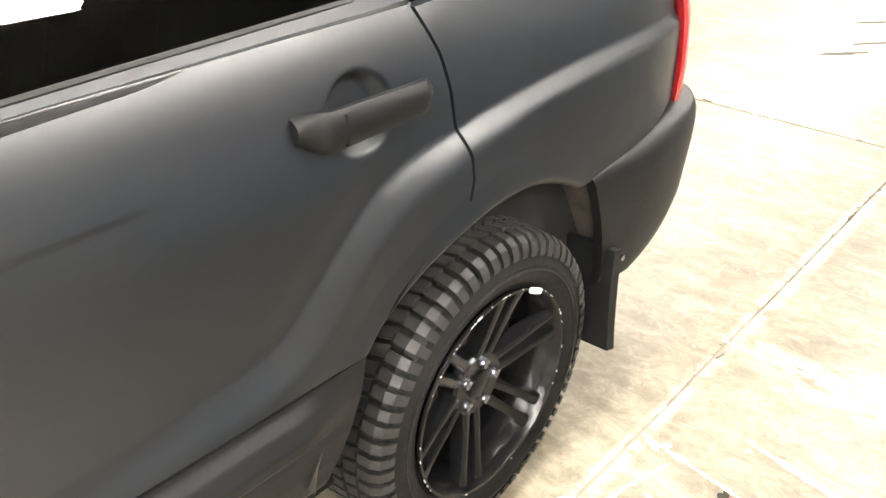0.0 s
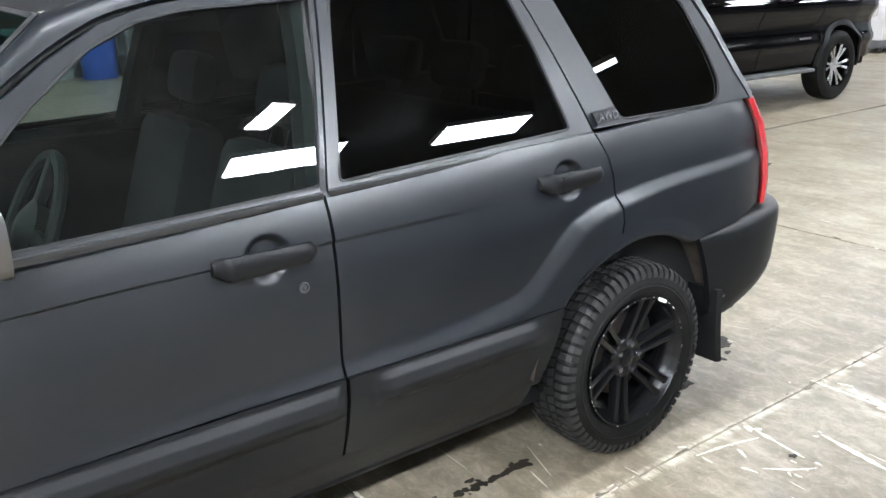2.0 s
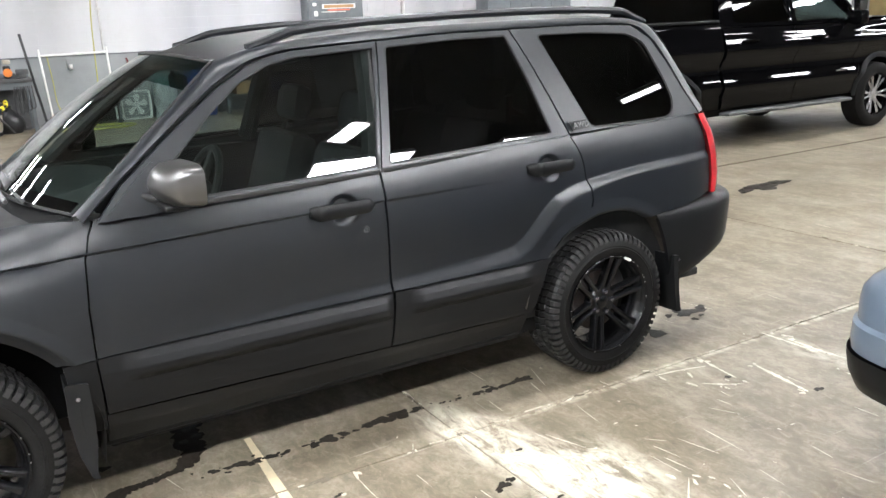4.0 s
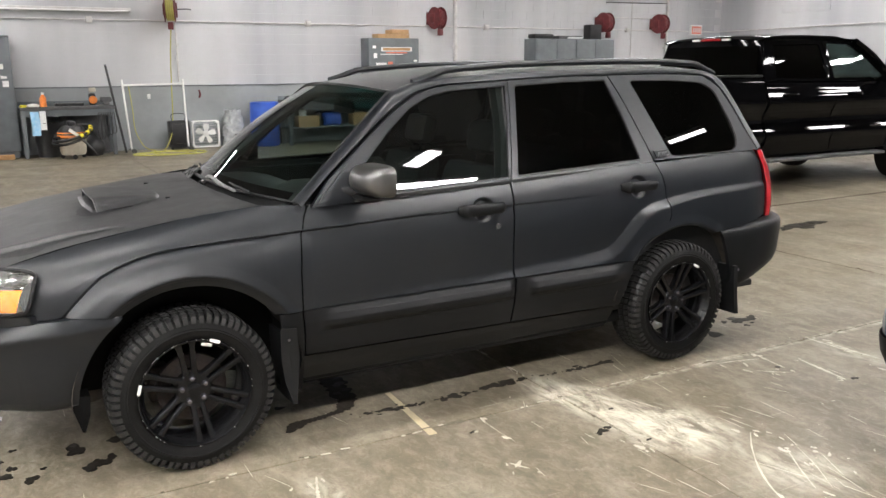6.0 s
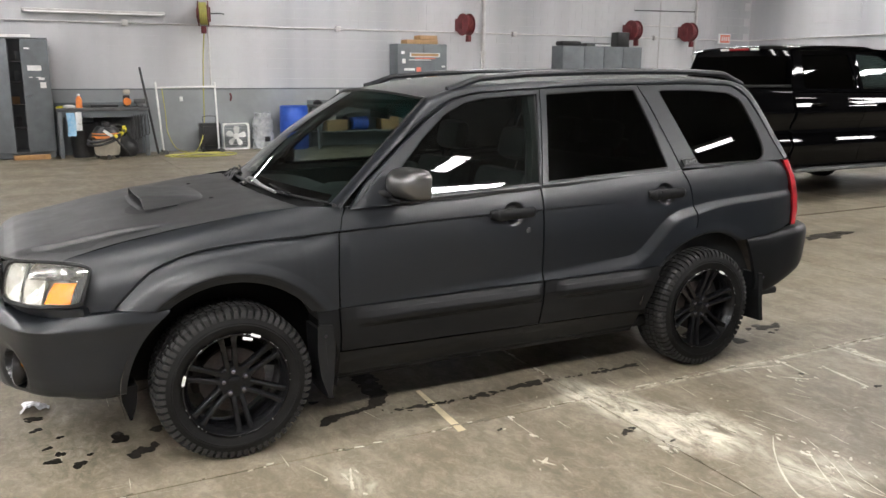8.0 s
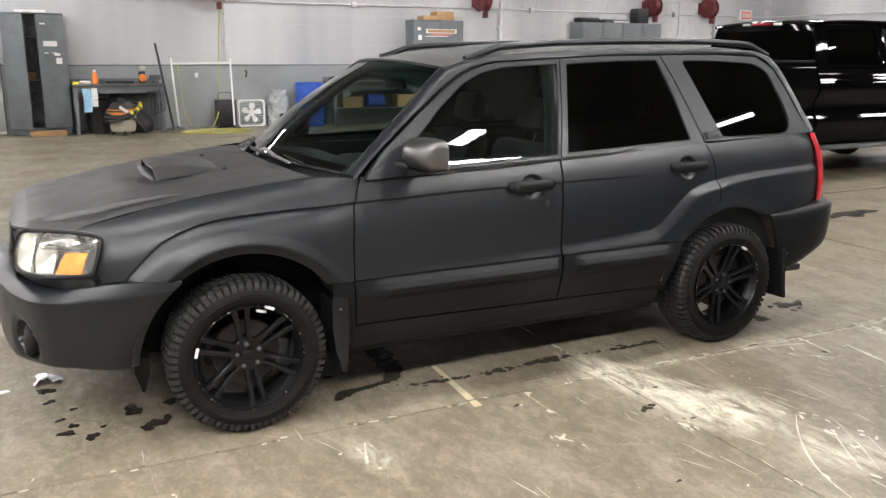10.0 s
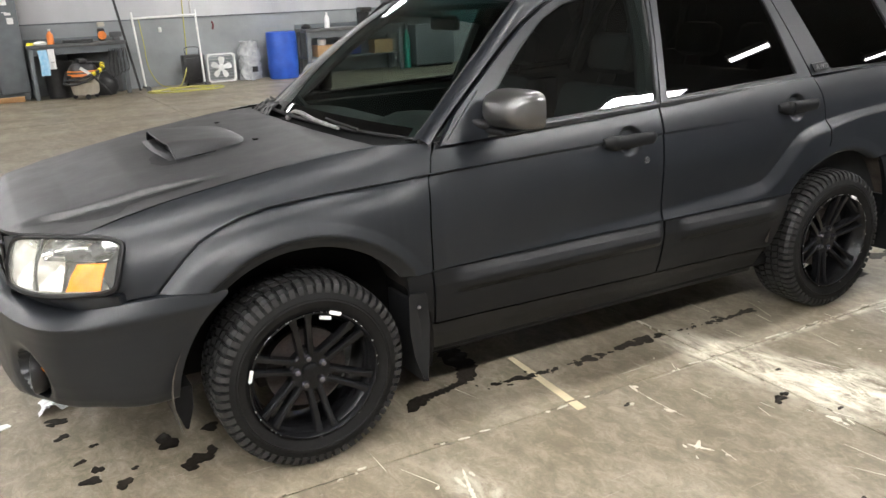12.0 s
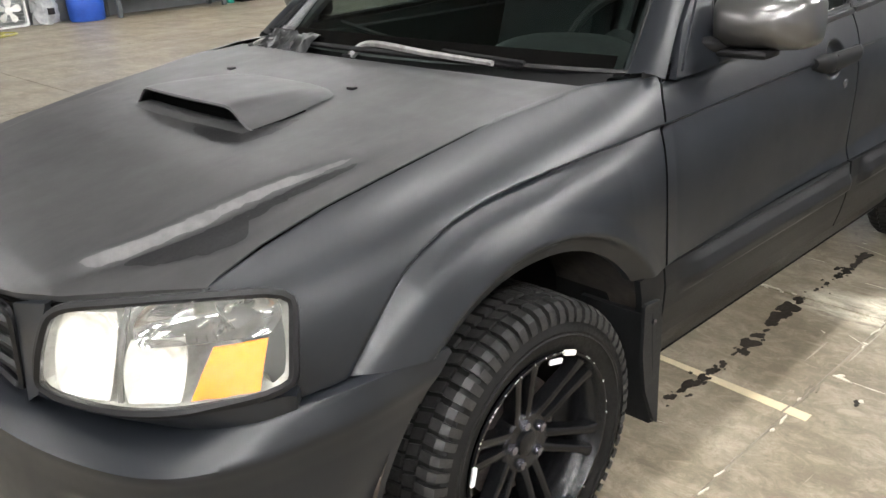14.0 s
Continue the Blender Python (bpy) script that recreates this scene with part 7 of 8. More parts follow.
# ---- tall steel cabinet with one door ajar ----
def steel_cupboard():
    c = thing("steel_cabinet", "tall dark grey steel cabinet standing half open by the wall", "cabinet", "", (-0.52, 12.90, 0))
    part("cabinet_body", join(box(-0.50, -0.485, -0.26, 0.26, 0.12, 2.12), box(0.485, 0.50, -0.26, 0.26, 0.12, 2.12), box(-0.50, 0.50, 0.245, 0.26, 0.12, 2.12), box(-0.50, 0.50, -0.26, 0.26, 2.11, 2.13), box(-0.50, 0.50, -0.26, 0.26, 0.10, 0.135), box(-0.48, 0.48, -0.25, 0.25, 0.02, 0.10)), STEEL_GREY, c)
    for z in (0.55, 0.95, 1.35, 1.72):
        part("shelf", box(-0.484, 0.484, -0.22, 0.24, z, z + 0.02), DARK_STEEL, c)
    part("cabinet_door", moved(box(0, 0.40, -0.012, 0.012, 0.14, 2.10, 0.006), pose(-0.50, -0.27, 0, 0, 0, -28)), STEEL_GREY, c)
    d2 = part("cabinet_door", moved(box(-0.46, 0, -0.012, 0.012, 0.14, 2.10, 0.006), pose(0.50, -0.27, 0, 0, 0, 14)), STEEL_GREY, c)
    m = pose(0.50, -0.27, 0, 0, 0, 14)
    part("paper_label", moved(box(-0.37, -0.14, -0.016, -0.0125, 1.56, 1.65), m), PAPER, d2)
    part("paper_label", moved(box(-0.18, -0.08, -0.016, -0.0125, 1.26, 1.36), m), PAPER, d2)
    for x0, x1, z0, z1 in ((-0.40, -0.31, 1.93, 1.955), (-0.20, -0.10, 1.40, 1.44), (-0.36, -0.30, 1.44, 1.455), (-0.24, -0.16, 1.44, 1.452)):
        part("sticker", moved(box(x0, x1, -0.016, -0.0125, z0, z1), m), PAPER, d2)
    part("door_handle", moved(tube(curve([(-0.42, -0.012, 1.12), (-0.42, -0.04, 1.12), (-0.34, -0.045, 1.13)], 8), 0.009, 6), m), CHROME, d2)
    rng = random.Random(3)
    for z in (0.57, 0.97, 1.37, 1.74):
        x = -0.3
        while x < 0.2:
            w = rng.uniform(0.06, 0.14)
            it = thing("stored_box", "small dark box on a cabinet shelf", "box", "cabinet clutter", (-0.52 + x + w / 2, 12.96, z))
            part("carton", box(-w / 2, w / 2, -0.1, 0.1, 0.0, rng.uniform(0.10, 0.24), 0.008), rng.choice((DARK_STEEL, CARD, BLACK_PLASTIC, STEEL_GREY)), it)
            x += w + rng.uniform(0.02, 0.12)
    p = thing("timber_offcut", "short raw timber offcut under the cabinet edge", "timber", "", (-0.43, 12.58, 0))
    part("plank", box(-0.30, 0.30, -0.045, 0.045, 0.0, 0.085, 0.006), WOOD, p)
    s = thing("paper_stack", "white papers lying on the cabinet", "paper", "", (-0.52, 12.83, 2.13))
    part("sheets", box(-0.26, 0.24, -0.215, 0.14, 0.0, 0.05, 0.004), PAPER, s)


steel_cupboard()


# ---- low panel and white drop pipe beside the cabinet ----
def west_corner():
    d = thing("low_panel", "pale grey steel panel fixed over the lower wall", "panel", "", (-1.46, 13.21, 0))
    part("panel_leaf", box(-0.35, 0.35, -0.02, 0.025, 0.05, 1.19, 0.006), DOOR_GREY, d)
    for x in (-0.36, 0.36):
        part("panel_edge", box(x - 0.01, x + 0.01, -0.025, 0.025, 0.0, 1.20), DARK_STEEL, d)
    part("threshold", box(-0.35, 0.35, -0.05, 0.02, 0.0, 0.045, 0.004), STEEL_WHITE, d, "white threshold strip")
    p = thing("drop_pipe", "thick white pipe with a dark valve on the wall", "pipe", "wall pipes", (-1.14, 13.17, 0))
    part("pipe", tube(np.array([(0.0, 0, 1.34), (0.0, 0, CEILING + 0.2)]), 0.030, 12), STEEL_WHITE, p)
    part("valve", join(box(-0.11, 0.06, -0.05, -0.02, 1.535, 1.575, 0.006), box(-0.03, 0.03, -0.045, 0.02, 1.49, 1.60, 0.008)), DARK_STEEL, p, "dark valve with a lever")
    part("drain_tap", tube(curve([(0, 0, 1.35), (0.01, -0.01, 1.28), (0.05, -0.02, 1.25), (0.05, -0.02, 1.21)], 10), 0.014, 8), DARK_STEEL, p)


DOOR_GREY = worn("pale_grey_door_paint", (0.36, 0.37, 0.36), (0.29, 0.30, 0.29), 0.4, 0.55, 5, 80, 0.03)
west_corner()


# ---- work benches ----
def bench(name, label, x0, x1, y0, y1, h, shelf, mat):
    b = thing(name, label, "workbench", "benches along the wall", ((x0 + x1) / 2, (y0 + y1) / 2, 0))
    w, d = (x1 - x0) / 2, (y1 - y0) / 2
    part("bench_top", box(-w, w, -d, d, h - 0.06, h, 0.006), DARK_STEEL, b)
    part("bench_apron", box(-w + 0.03, w - 0.03, -d + 0.03, -d + 0.045, h - 0.17, h - 0.06), mat, b)
    for sx in (-1, 1):
        for sy in (-1, 1):
            part("leg", box(sx * (w - 0.05) - 0.035, sx * (w - 0.05) + 0.035, sy * (d - 0.05) - 0.035, sy * (d - 0.05) + 0.035, 0, h - 0.06, 0.004), mat, b)
    if shelf:
        part("lower_shelf", box(-w + 0.02, w - 0.02, -d + 0.06, d - 0.02, shelf - 0.03, shelf, 0.004), mat, b)
    part("bench_back", box(-w, w, d - 0.02, d, h, h + 0.08, 0.003), mat, b)
    return b


bench("workbench", "dark steel workbench cluttered with tools", 0.02, 1.60, 12.52, 13.15, 0.90, 0, STEEL_GREY)
bench("shelf_bench", "grey steel workbench with a loaded lower shelf", 4.88, 6.95, 12.45, 13.1, 0.90, 0.36, STEEL_GREY)


def loose(name, label, cat, at, pieces, group=""):
    ob = thing(name, label, cat, group, at)
    for nm, data, mat in pieces:
        part(nm, data, mat, ob)
    return ob


def bottle(name, label, at, r, h, mat, cap):
    return loose(name, label, "bottle", at, [("bottle_body", lathe([(0, 0), (0, r), (h * 0.62, r), (h * 0.78, r * 0.5), (h * 0.86, r * 0.42)], 20, "z"), mat), ("cap", lathe([(h * 0.86, r * 0.45), (h, r * 0.45), (h, 0)], 16, "z"), cap)])


def bench_clutter():
    bottle("spray_can", "orange and white can on the bench", (0.42, 12.68, 0.90), 0.055, 0.25, ORANGE, PAPER)
    loose("rag", "crumpled grey rag on the bench", "rag", (0.25, 12.7, 0.90), [("folds", lathe([(0, 0.10), (0.03, 0.11), (0.05, 0.07), (0.06, 0.0)], 14, "z"), PAPER)])
    loose("tape_roll", "yellow tape roll on the bench", "tape", (0.09, 12.62, 0.90), [("roll", lathe([(0, 0.03), (0, 0.055), (0.04, 0.055), (0.04, 0.03)], 18, "z"), YELLOW)])
    loose("tool_tray", "flat black tool tray on the bench", "tray", (0.85, 12.8, 0.90), [("tray", box(-0.24, 0.24, -0.14, 0.14, 0.0, 0.05, 0.01), BLACK_PLASTIC)])
    loose("bench_grinder", "black and orange bench grinder", "grinder", (1.26, 12.85, 0.90), [("grinder_body", box(-0.06, 0.06, -0.06, 0.06, 0.0, 0.22, 0.03), BLACK_PLASTIC), ("guard", lathe([(-0.03, 0.0), (-0.03, 0.07), (0.03, 0.07), (0.03, 0.0)], 20, "y", (0.0, -0.09, 0.10)), ORANGE), ("work_lamp", box(-0.05, 0.07, -0.04, 0.04, 0.24, 0.32, 0.02), BEIGE)])
    loose("bench_vice", "dark steel vice on the bench", "vice", (1.48, 12.75, 0.90), [("jaw", box(-0.10, 0.10, -0.06, 0.06, 0.06, 0.15, 0.015), DARK_STEEL), ("vice_base", box(-0.06, 0.06, -0.06, 0.06, 0, 0.07, 0.02), DARK_STEEL)])
    loose("waste_bin", "round black bin under the bench", "bin", (0.46, 12.75, 0), [("bin_shell", lathe([(0.0, 0.0), (0.0, 0.20), (0.60, 0.25), (0.62, 0.265), (0.62, 0.235), (0.04, 0.19), (0.04, 0.0)], 32, "z"), BLACK_PLASTIC)])
    loose("hung_cloth", "pale blue and white cloths hanging from the bench edge", "cloth", (0.27, 12.49, 0.40), [("blue_cloth", sheet(np.array([[(x + 0.01 * math.sin(9 * z), -0.012 * math.sin(40 * x), z) for z in np.linspace(0.0, 0.42, 8)] for x in np.linspace(-0.09, 0.05, 8)]), (0, 0.006, 0)), CLOTH_BLUE), ("white_cloth", sheet(np.array([[(x, -0.012 * math.sin(44 * x) + 0.004, z) for z in np.linspace(0.10, 0.43, 8)] for x in np.linspace(0.06, 0.16, 7)]), (0, 0.006, 0)), PAPER)])
    # wet vacuum
    v = thing("wet_vacuum", "beige and orange shop vacuum with a black and yellow hose", "vacuum cleaner", "", (0.80, 12.22, 0))
    part("drum", lathe([(0.07, 0.0), (0.07, 0.19), (0.11, 0.215), (0.34, 0.235), (0.36, 0.245)], 30, "z"), BEIGE, v)
    part("power_head", join(lathe([(0.36, 0.25), (0.44, 0.25), (0.52, 0.215), (0.58, 0.16), (0.60, 0.0)], 30, "z"), box(-0.06, 0.06, -0.16, 0.16, 0.58, 0.66, 0.02)), BLACK_PLASTIC, v)
    part("head_band", lathe([(0.375, 0.256), (0.47, 0.243)], 30, "z"), ORANGE, v)
    for a in (30, 150, 270):
        part("caster", lathe([(-0.025, 0.0), (-0.025, 0.042), (0.025, 0.042), (0.025, 0)], 14, "y", (0.20 * math.cos(radians(a)), 0.20 * math.sin(radians(a)), 0.042)), BLACK_PLASTIC, v)
    a = np.linspace(0, 5.2 * np.pi, 120)
    hose = np.stack([0.30 * np.cos(a) * (1 + 0.08 * np.sin(0.7 * a)), -0.04 + 0.27 * np.sin(a), 0.33 + 0.11 * np.sin(a + 0.9) + 0.010 * a], 1)
    part("vacuum_hose", tube(hose, 0.024, 8), BLACK_PLASTIC, v)
    for k in (83, 86, 89, 92):
        d = hose[k + 1] - hose[k]
        part("hose_clip", tube(np.array([hose[k] - d * 0.6, hose[k] + d * 0.6]), 0.036, 10), YELLOW, v)
    part("paper_tag", moved(box(-0.12, 0.12, -0.003, 0.003, -0.026, 0.026), pose(0.03, -0.262, 0.45, 0, 38, 0)), PAPER, v)
    part("vacuum_wand", tube(curve([(0.10, -0.30, 0.40), (0.26, -0.30, 0.20), (0.36, -0.26, 0.05)], 10), 0.020, 8), BLACK_PLASTIC, v)
    loose("black_bag", "black plastic bag of rags under the bench", "bag", (1.16, 12.66, 0), [("bag", moved(lathe([(0.0, 0.0), (0.0, 0.18), (0.10, 0.24), (0.24, 0.22), (0.34, 0.12), (0.42, 0.05), (0.46, 0.07), (0.46, 0.0)], 22, "z"), pose(0, 0, 0)), BLACK_PLASTIC)])
    # added sheet and rail, standing in for the dark clutter under the bench
    loose("bench_backing", "dark steel sheet added under the bench for its dark clutter", "steel sheet", (1.10, 13.05, 0), [("plate", moved(box(-0.42, 0.42, -0.006, 0.006, 0.0, 0.80, 0.003), pose(0, 0, 0, -8, 0, 0)), DARK_STEEL), ("rail", box(-0.40, 0.40, -0.10, -0.06, 0.0, 0.05, 0.005), DARK_STEEL)])
    # long bar leaning by the bench, cable loops
    loose("leaning_bar", "long black bar leaning on the bench end", "bar", (1.64, 12.62, 0), [("bar", tube(np.array([(0.10, -0.05, 0.02), (-0.09, 0.35, 1.63)]), 0.022, 8), BLACK_PLASTIC)])
    for k in range(5):
        x = 1.30 + 0.06 * k
        p = curve([(x, 12.50, 0.78), (x - 0.03, 12.48, 0.45), (x + 0.01, 12.47, 0.28 + 0.03 * k), (x + 0.05, 12.48, 0.45), (x + 0.03, 12.50, 0.78)], 20)
        loose("hanging_cable", "black cable loop hanging from the bench", "cable", (0, 0, 0), [("loop", tube(p, 0.008, 5), BLACK_PLASTIC)], "cable loops")
    # white pipe goalpost frame
    f = thing("pipe_frame", "white painted pipe frame standing by the wall", "frame", "", (2.36, 12.72, 0))
    part("frame_post", tube(np.array([(-0.50, 0, 0.03), (-0.58, 0, 1.36)]), 0.018, 10), FAN_WHITE, f)
    part("frame_post", tube(np.array([(0.56, 0, 0.03), (0.53, 0, 1.36)]), 0.018, 10), FAN_WHITE, f)
    part("cross_bar", tube(np.array([(-0.57, 0, 1.25), (0.53, 0, 1.27)]), 0.018, 10), FAN_WHITE, f)
    for x in (-0.50, 0.56):
        part("frame_foot", join(tube(np.array([(x, -0.28, 0.05), (x, 0.2, 0.05)]), 0.022, 8), lathe([(-0.02, 0), (-0.02, 0.045), (0.02, 0.045), (0.02, 0)], 12, "y", (x, -0.27, 0.045))), DARK_STEEL, f)
    # black wheeled case
    c = thing("wheeled_case", "black plastic wheeled case leaning by the frame", "case", "", (2.80, 12.95, 0))
    part("case_shell", join(box(-0.20, 0.20, -0.12, 0.12, 0.04, 0.56, 0.03), box(-0.15, 0.15, -0.14, -0.12, 0.12, 0.5, 0.01)), BLACK_PLASTIC, c)
    part("pull_handle", tube(curve([(-0.12, 0, 0.55), (-0.12, 0, 0.68), (0.12, 0, 0.68), (0.12, 0, 0.55)], 16), 0.008, 6), DARK_STEEL, c)
    for x in (-0.17, 0.17):
        part("case_wheel", lathe([(-0.02, 0), (-0.02, 0.05), (0.02, 0.05), (0.02, 0)], 14, "x", (x, -0.10, 0.05)), BLACK_PLASTIC, c)
    # box fan
    fan = thing("box_fan", "white box fan standing on the floor", "fan", "", (3.33, 13.0, 0))
    part("fan_case", plate(rounded([(-0.27, 0.01), (0.27, 0.01), (0.27, 0.54), (-0.27, 0.54)], 0.06, 6), 0.10, [rounded([(-0.245, 0.035), (0.245, 0.035), (0.245, 0.515), (-0.245, 0.515)], 0.07, 6)], lambda u, v, w: (u, -0.05 + w, v)), FAN_WHITE, fan)
    for i in range(5):
        b = radians(72 * i + 12)
        P = np.array([[(r * math.cos(b + q * wd), 0.02 * q, 0.275 + r * math.sin(b + q * wd)) for q in (-1, -0.3, 0.4, 1)] for r, wd in ((0.04, 0.5), (0.10, 0.42), (0.16, 0.36), (0.20, 0.22))])
        part("fan_blade", sheet(P, (0, 0.006, 0)), FAN_WHITE, fan)
    part("fan_hub", lathe([(0.03, 0.0), (0.03, 0.06), (-0.03, 0.06), (-0.04, 0)], 20, "y", (0, 0, 0.275)), FAN_WHITE, fan)
    for k in range(9):
        z = 0.06 + 0.054 * k
        part("fan_wire", tube(np.array([(-0.25, -0.05, z), (0.25, -0.05, z)]), 0.0022, 4), FAN_WHITE, fan)
    # thing wrapped in plastic film
    rng = random.Random(5)
    P = np.array([[(0.20 * math.cos(a) * (1 + rng.uniform(-0.16, 0.16)) * (1.0 if z < 0.6 else 0.8), 0.13 * math.sin(a) * (1 + rng.uniform(-0.2, 0.2)), z + rng.uniform(-0.02, 0.02)) for a in np.linspace(0, 2 * np.pi, 26, endpoint=False)] for z in np.linspace(0.02, 0.74, 14)])
    loose("wrapped_roll", "roll of crumpled clear plastic film by the wall", "plastic film", (3.88, 12.98, 0), [("film", grid(P, closed_v=True), WRAP), ("core", lathe([(0, 0), (0, 0.07), (0.72, 0.07), (0.72, 0)], 16, "z"), PAPER), ("dark_plug", lathe([(0.0, 0.0), (0.0, 0.06), (0.1, 0.06), (0.1, 0)], 12, "z", (0.06, -0.12, 0.16)), BLACK_PLASTIC)])
    # blue drum
    d = thing("blue_drum", "blue plastic drum standing on the floor", "barrel", "", (4.50, 12.82, 0))
    part("drum_shell", lathe([(0.0, 0.0), (0.0, 0.27), (0.03, 0.285), (0.22, 0.292), (0.25, 0.298), (0.28, 0.292), (0.58, 0.292), (0.61, 0.298), (0.64, 0.292), (0.82, 0.286), (0.86, 0.28), (0.875, 0.285), (0.88, 0.27), (0.85, 0.262), (0.85, 0.0)], 48, "z"), BARREL_BLUE, d)
    for x in (-0.12, 0.12):
        part("drum_bung", lathe([(0.85, 0.04), (0.875, 0.04), (0.875, 0)], 14, "z", (x, 0, 0)), BLACK_PLASTIC, d)
    # things on and under the second bench
    loose("cardboard_box", "open brown cardboard box on the bench shelf", "box", (5.35, 12.7, 0.36), [("carton", join(box(-0.22, 0.22, -0.16, 0.16, 0.0, 0.22, 0.004)), CARD)])
    loose("cardboard_box", "brown cardboard box on the bench shelf", "box", (6.55, 12.7, 0.36), [("carton", box(-0.20, 0.20, -0.16, 0.16, 0.0, 0.26, 0.004), CARD)])
    loose("white_jug", "white plastic jug in the cardboard box", "jug", (5.27, 12.68, 0.58), [("jug_body", lathe([(0.0, 0.0), (0.0, 0.08), (0.10, 0.085), (0.16, 0.03), (0.18, 0.0)], 18, "z"), PAPER)])
    loose("blue_tub", "blue plastic tub lying on the bench shelf", "tub", (5.88, 12.68, 0.36), [("tub", moved(lathe([(-0.17, 0.0), (-0.17, 0.13), (0.17, 0.14), (0.17, 0.0)], 24, "x"), Matrix.Translation((0, 0, 0.142))), BARREL_BLUE)])
    loose("black_bag", "black bag on the bench shelf", "bag", (5.62, 12.78, 0.36), [("bag", lathe([(0, 0.12), (0.08, 0.15), (0.2, 0.11), (0.28, 0.03), (0.29, 0)], 16, "z"), BLACK_PLASTIC)])
    bottle("white_bottle", "white bottle on the bench top", (5.42, 12.7, 0.90), 0.05, 0.30, PAPER, PAPER)
    bottle("white_bottle", "white bottle on the bench top", (6.55, 12.62, 0.90), 0.06, 0.26, PAPER, BLACK_PLASTIC)
    bottle("green_bottle", "green bottle on the bench top", (7.15, 12.7, 0.0), 0.07, 0.9, TEAL, BLACK_PLASTIC)
    loose("coffee_machine", "black machine on the bench top", "machine", (6.25, 12.75, 0.90), [("machine_body", join(box(-0.12, 0.12, -0.12, 0.12, 0, 0.06, 0.01), box(-0.12, 0.12, 0.02, 0.12, 0.05, 0.30, 0.015), box(-0.12, 0.12, -0.12, 0.12, 0.26, 0.36, 0.02)), BLACK_PLASTIC)])
    loose("black_bundle", "dark tool bundle on the bench end", "tools", (4.98, 12.7, 0.90), [("bundle", lathe([(0, 0.09), (0.05, 0.10), (0.09, 0.05), (0.10, 0)], 12, "z"), BLACK_PLASTIC)])
    loose("tool_cabinet_small", "low blue-grey cabinet beyond the bench", "cabinet", (7.75, 12.85, 0), [("cabinet_shell", box(-0.45, 0.45, -0.28, 0.28, 0.05, 0.86, 0.01), STEEL_GREY), ("plinth", box(-0.42, 0.42, -0.25, 0.25, 0.0, 0.06), UNDER)])


bench_clutter()


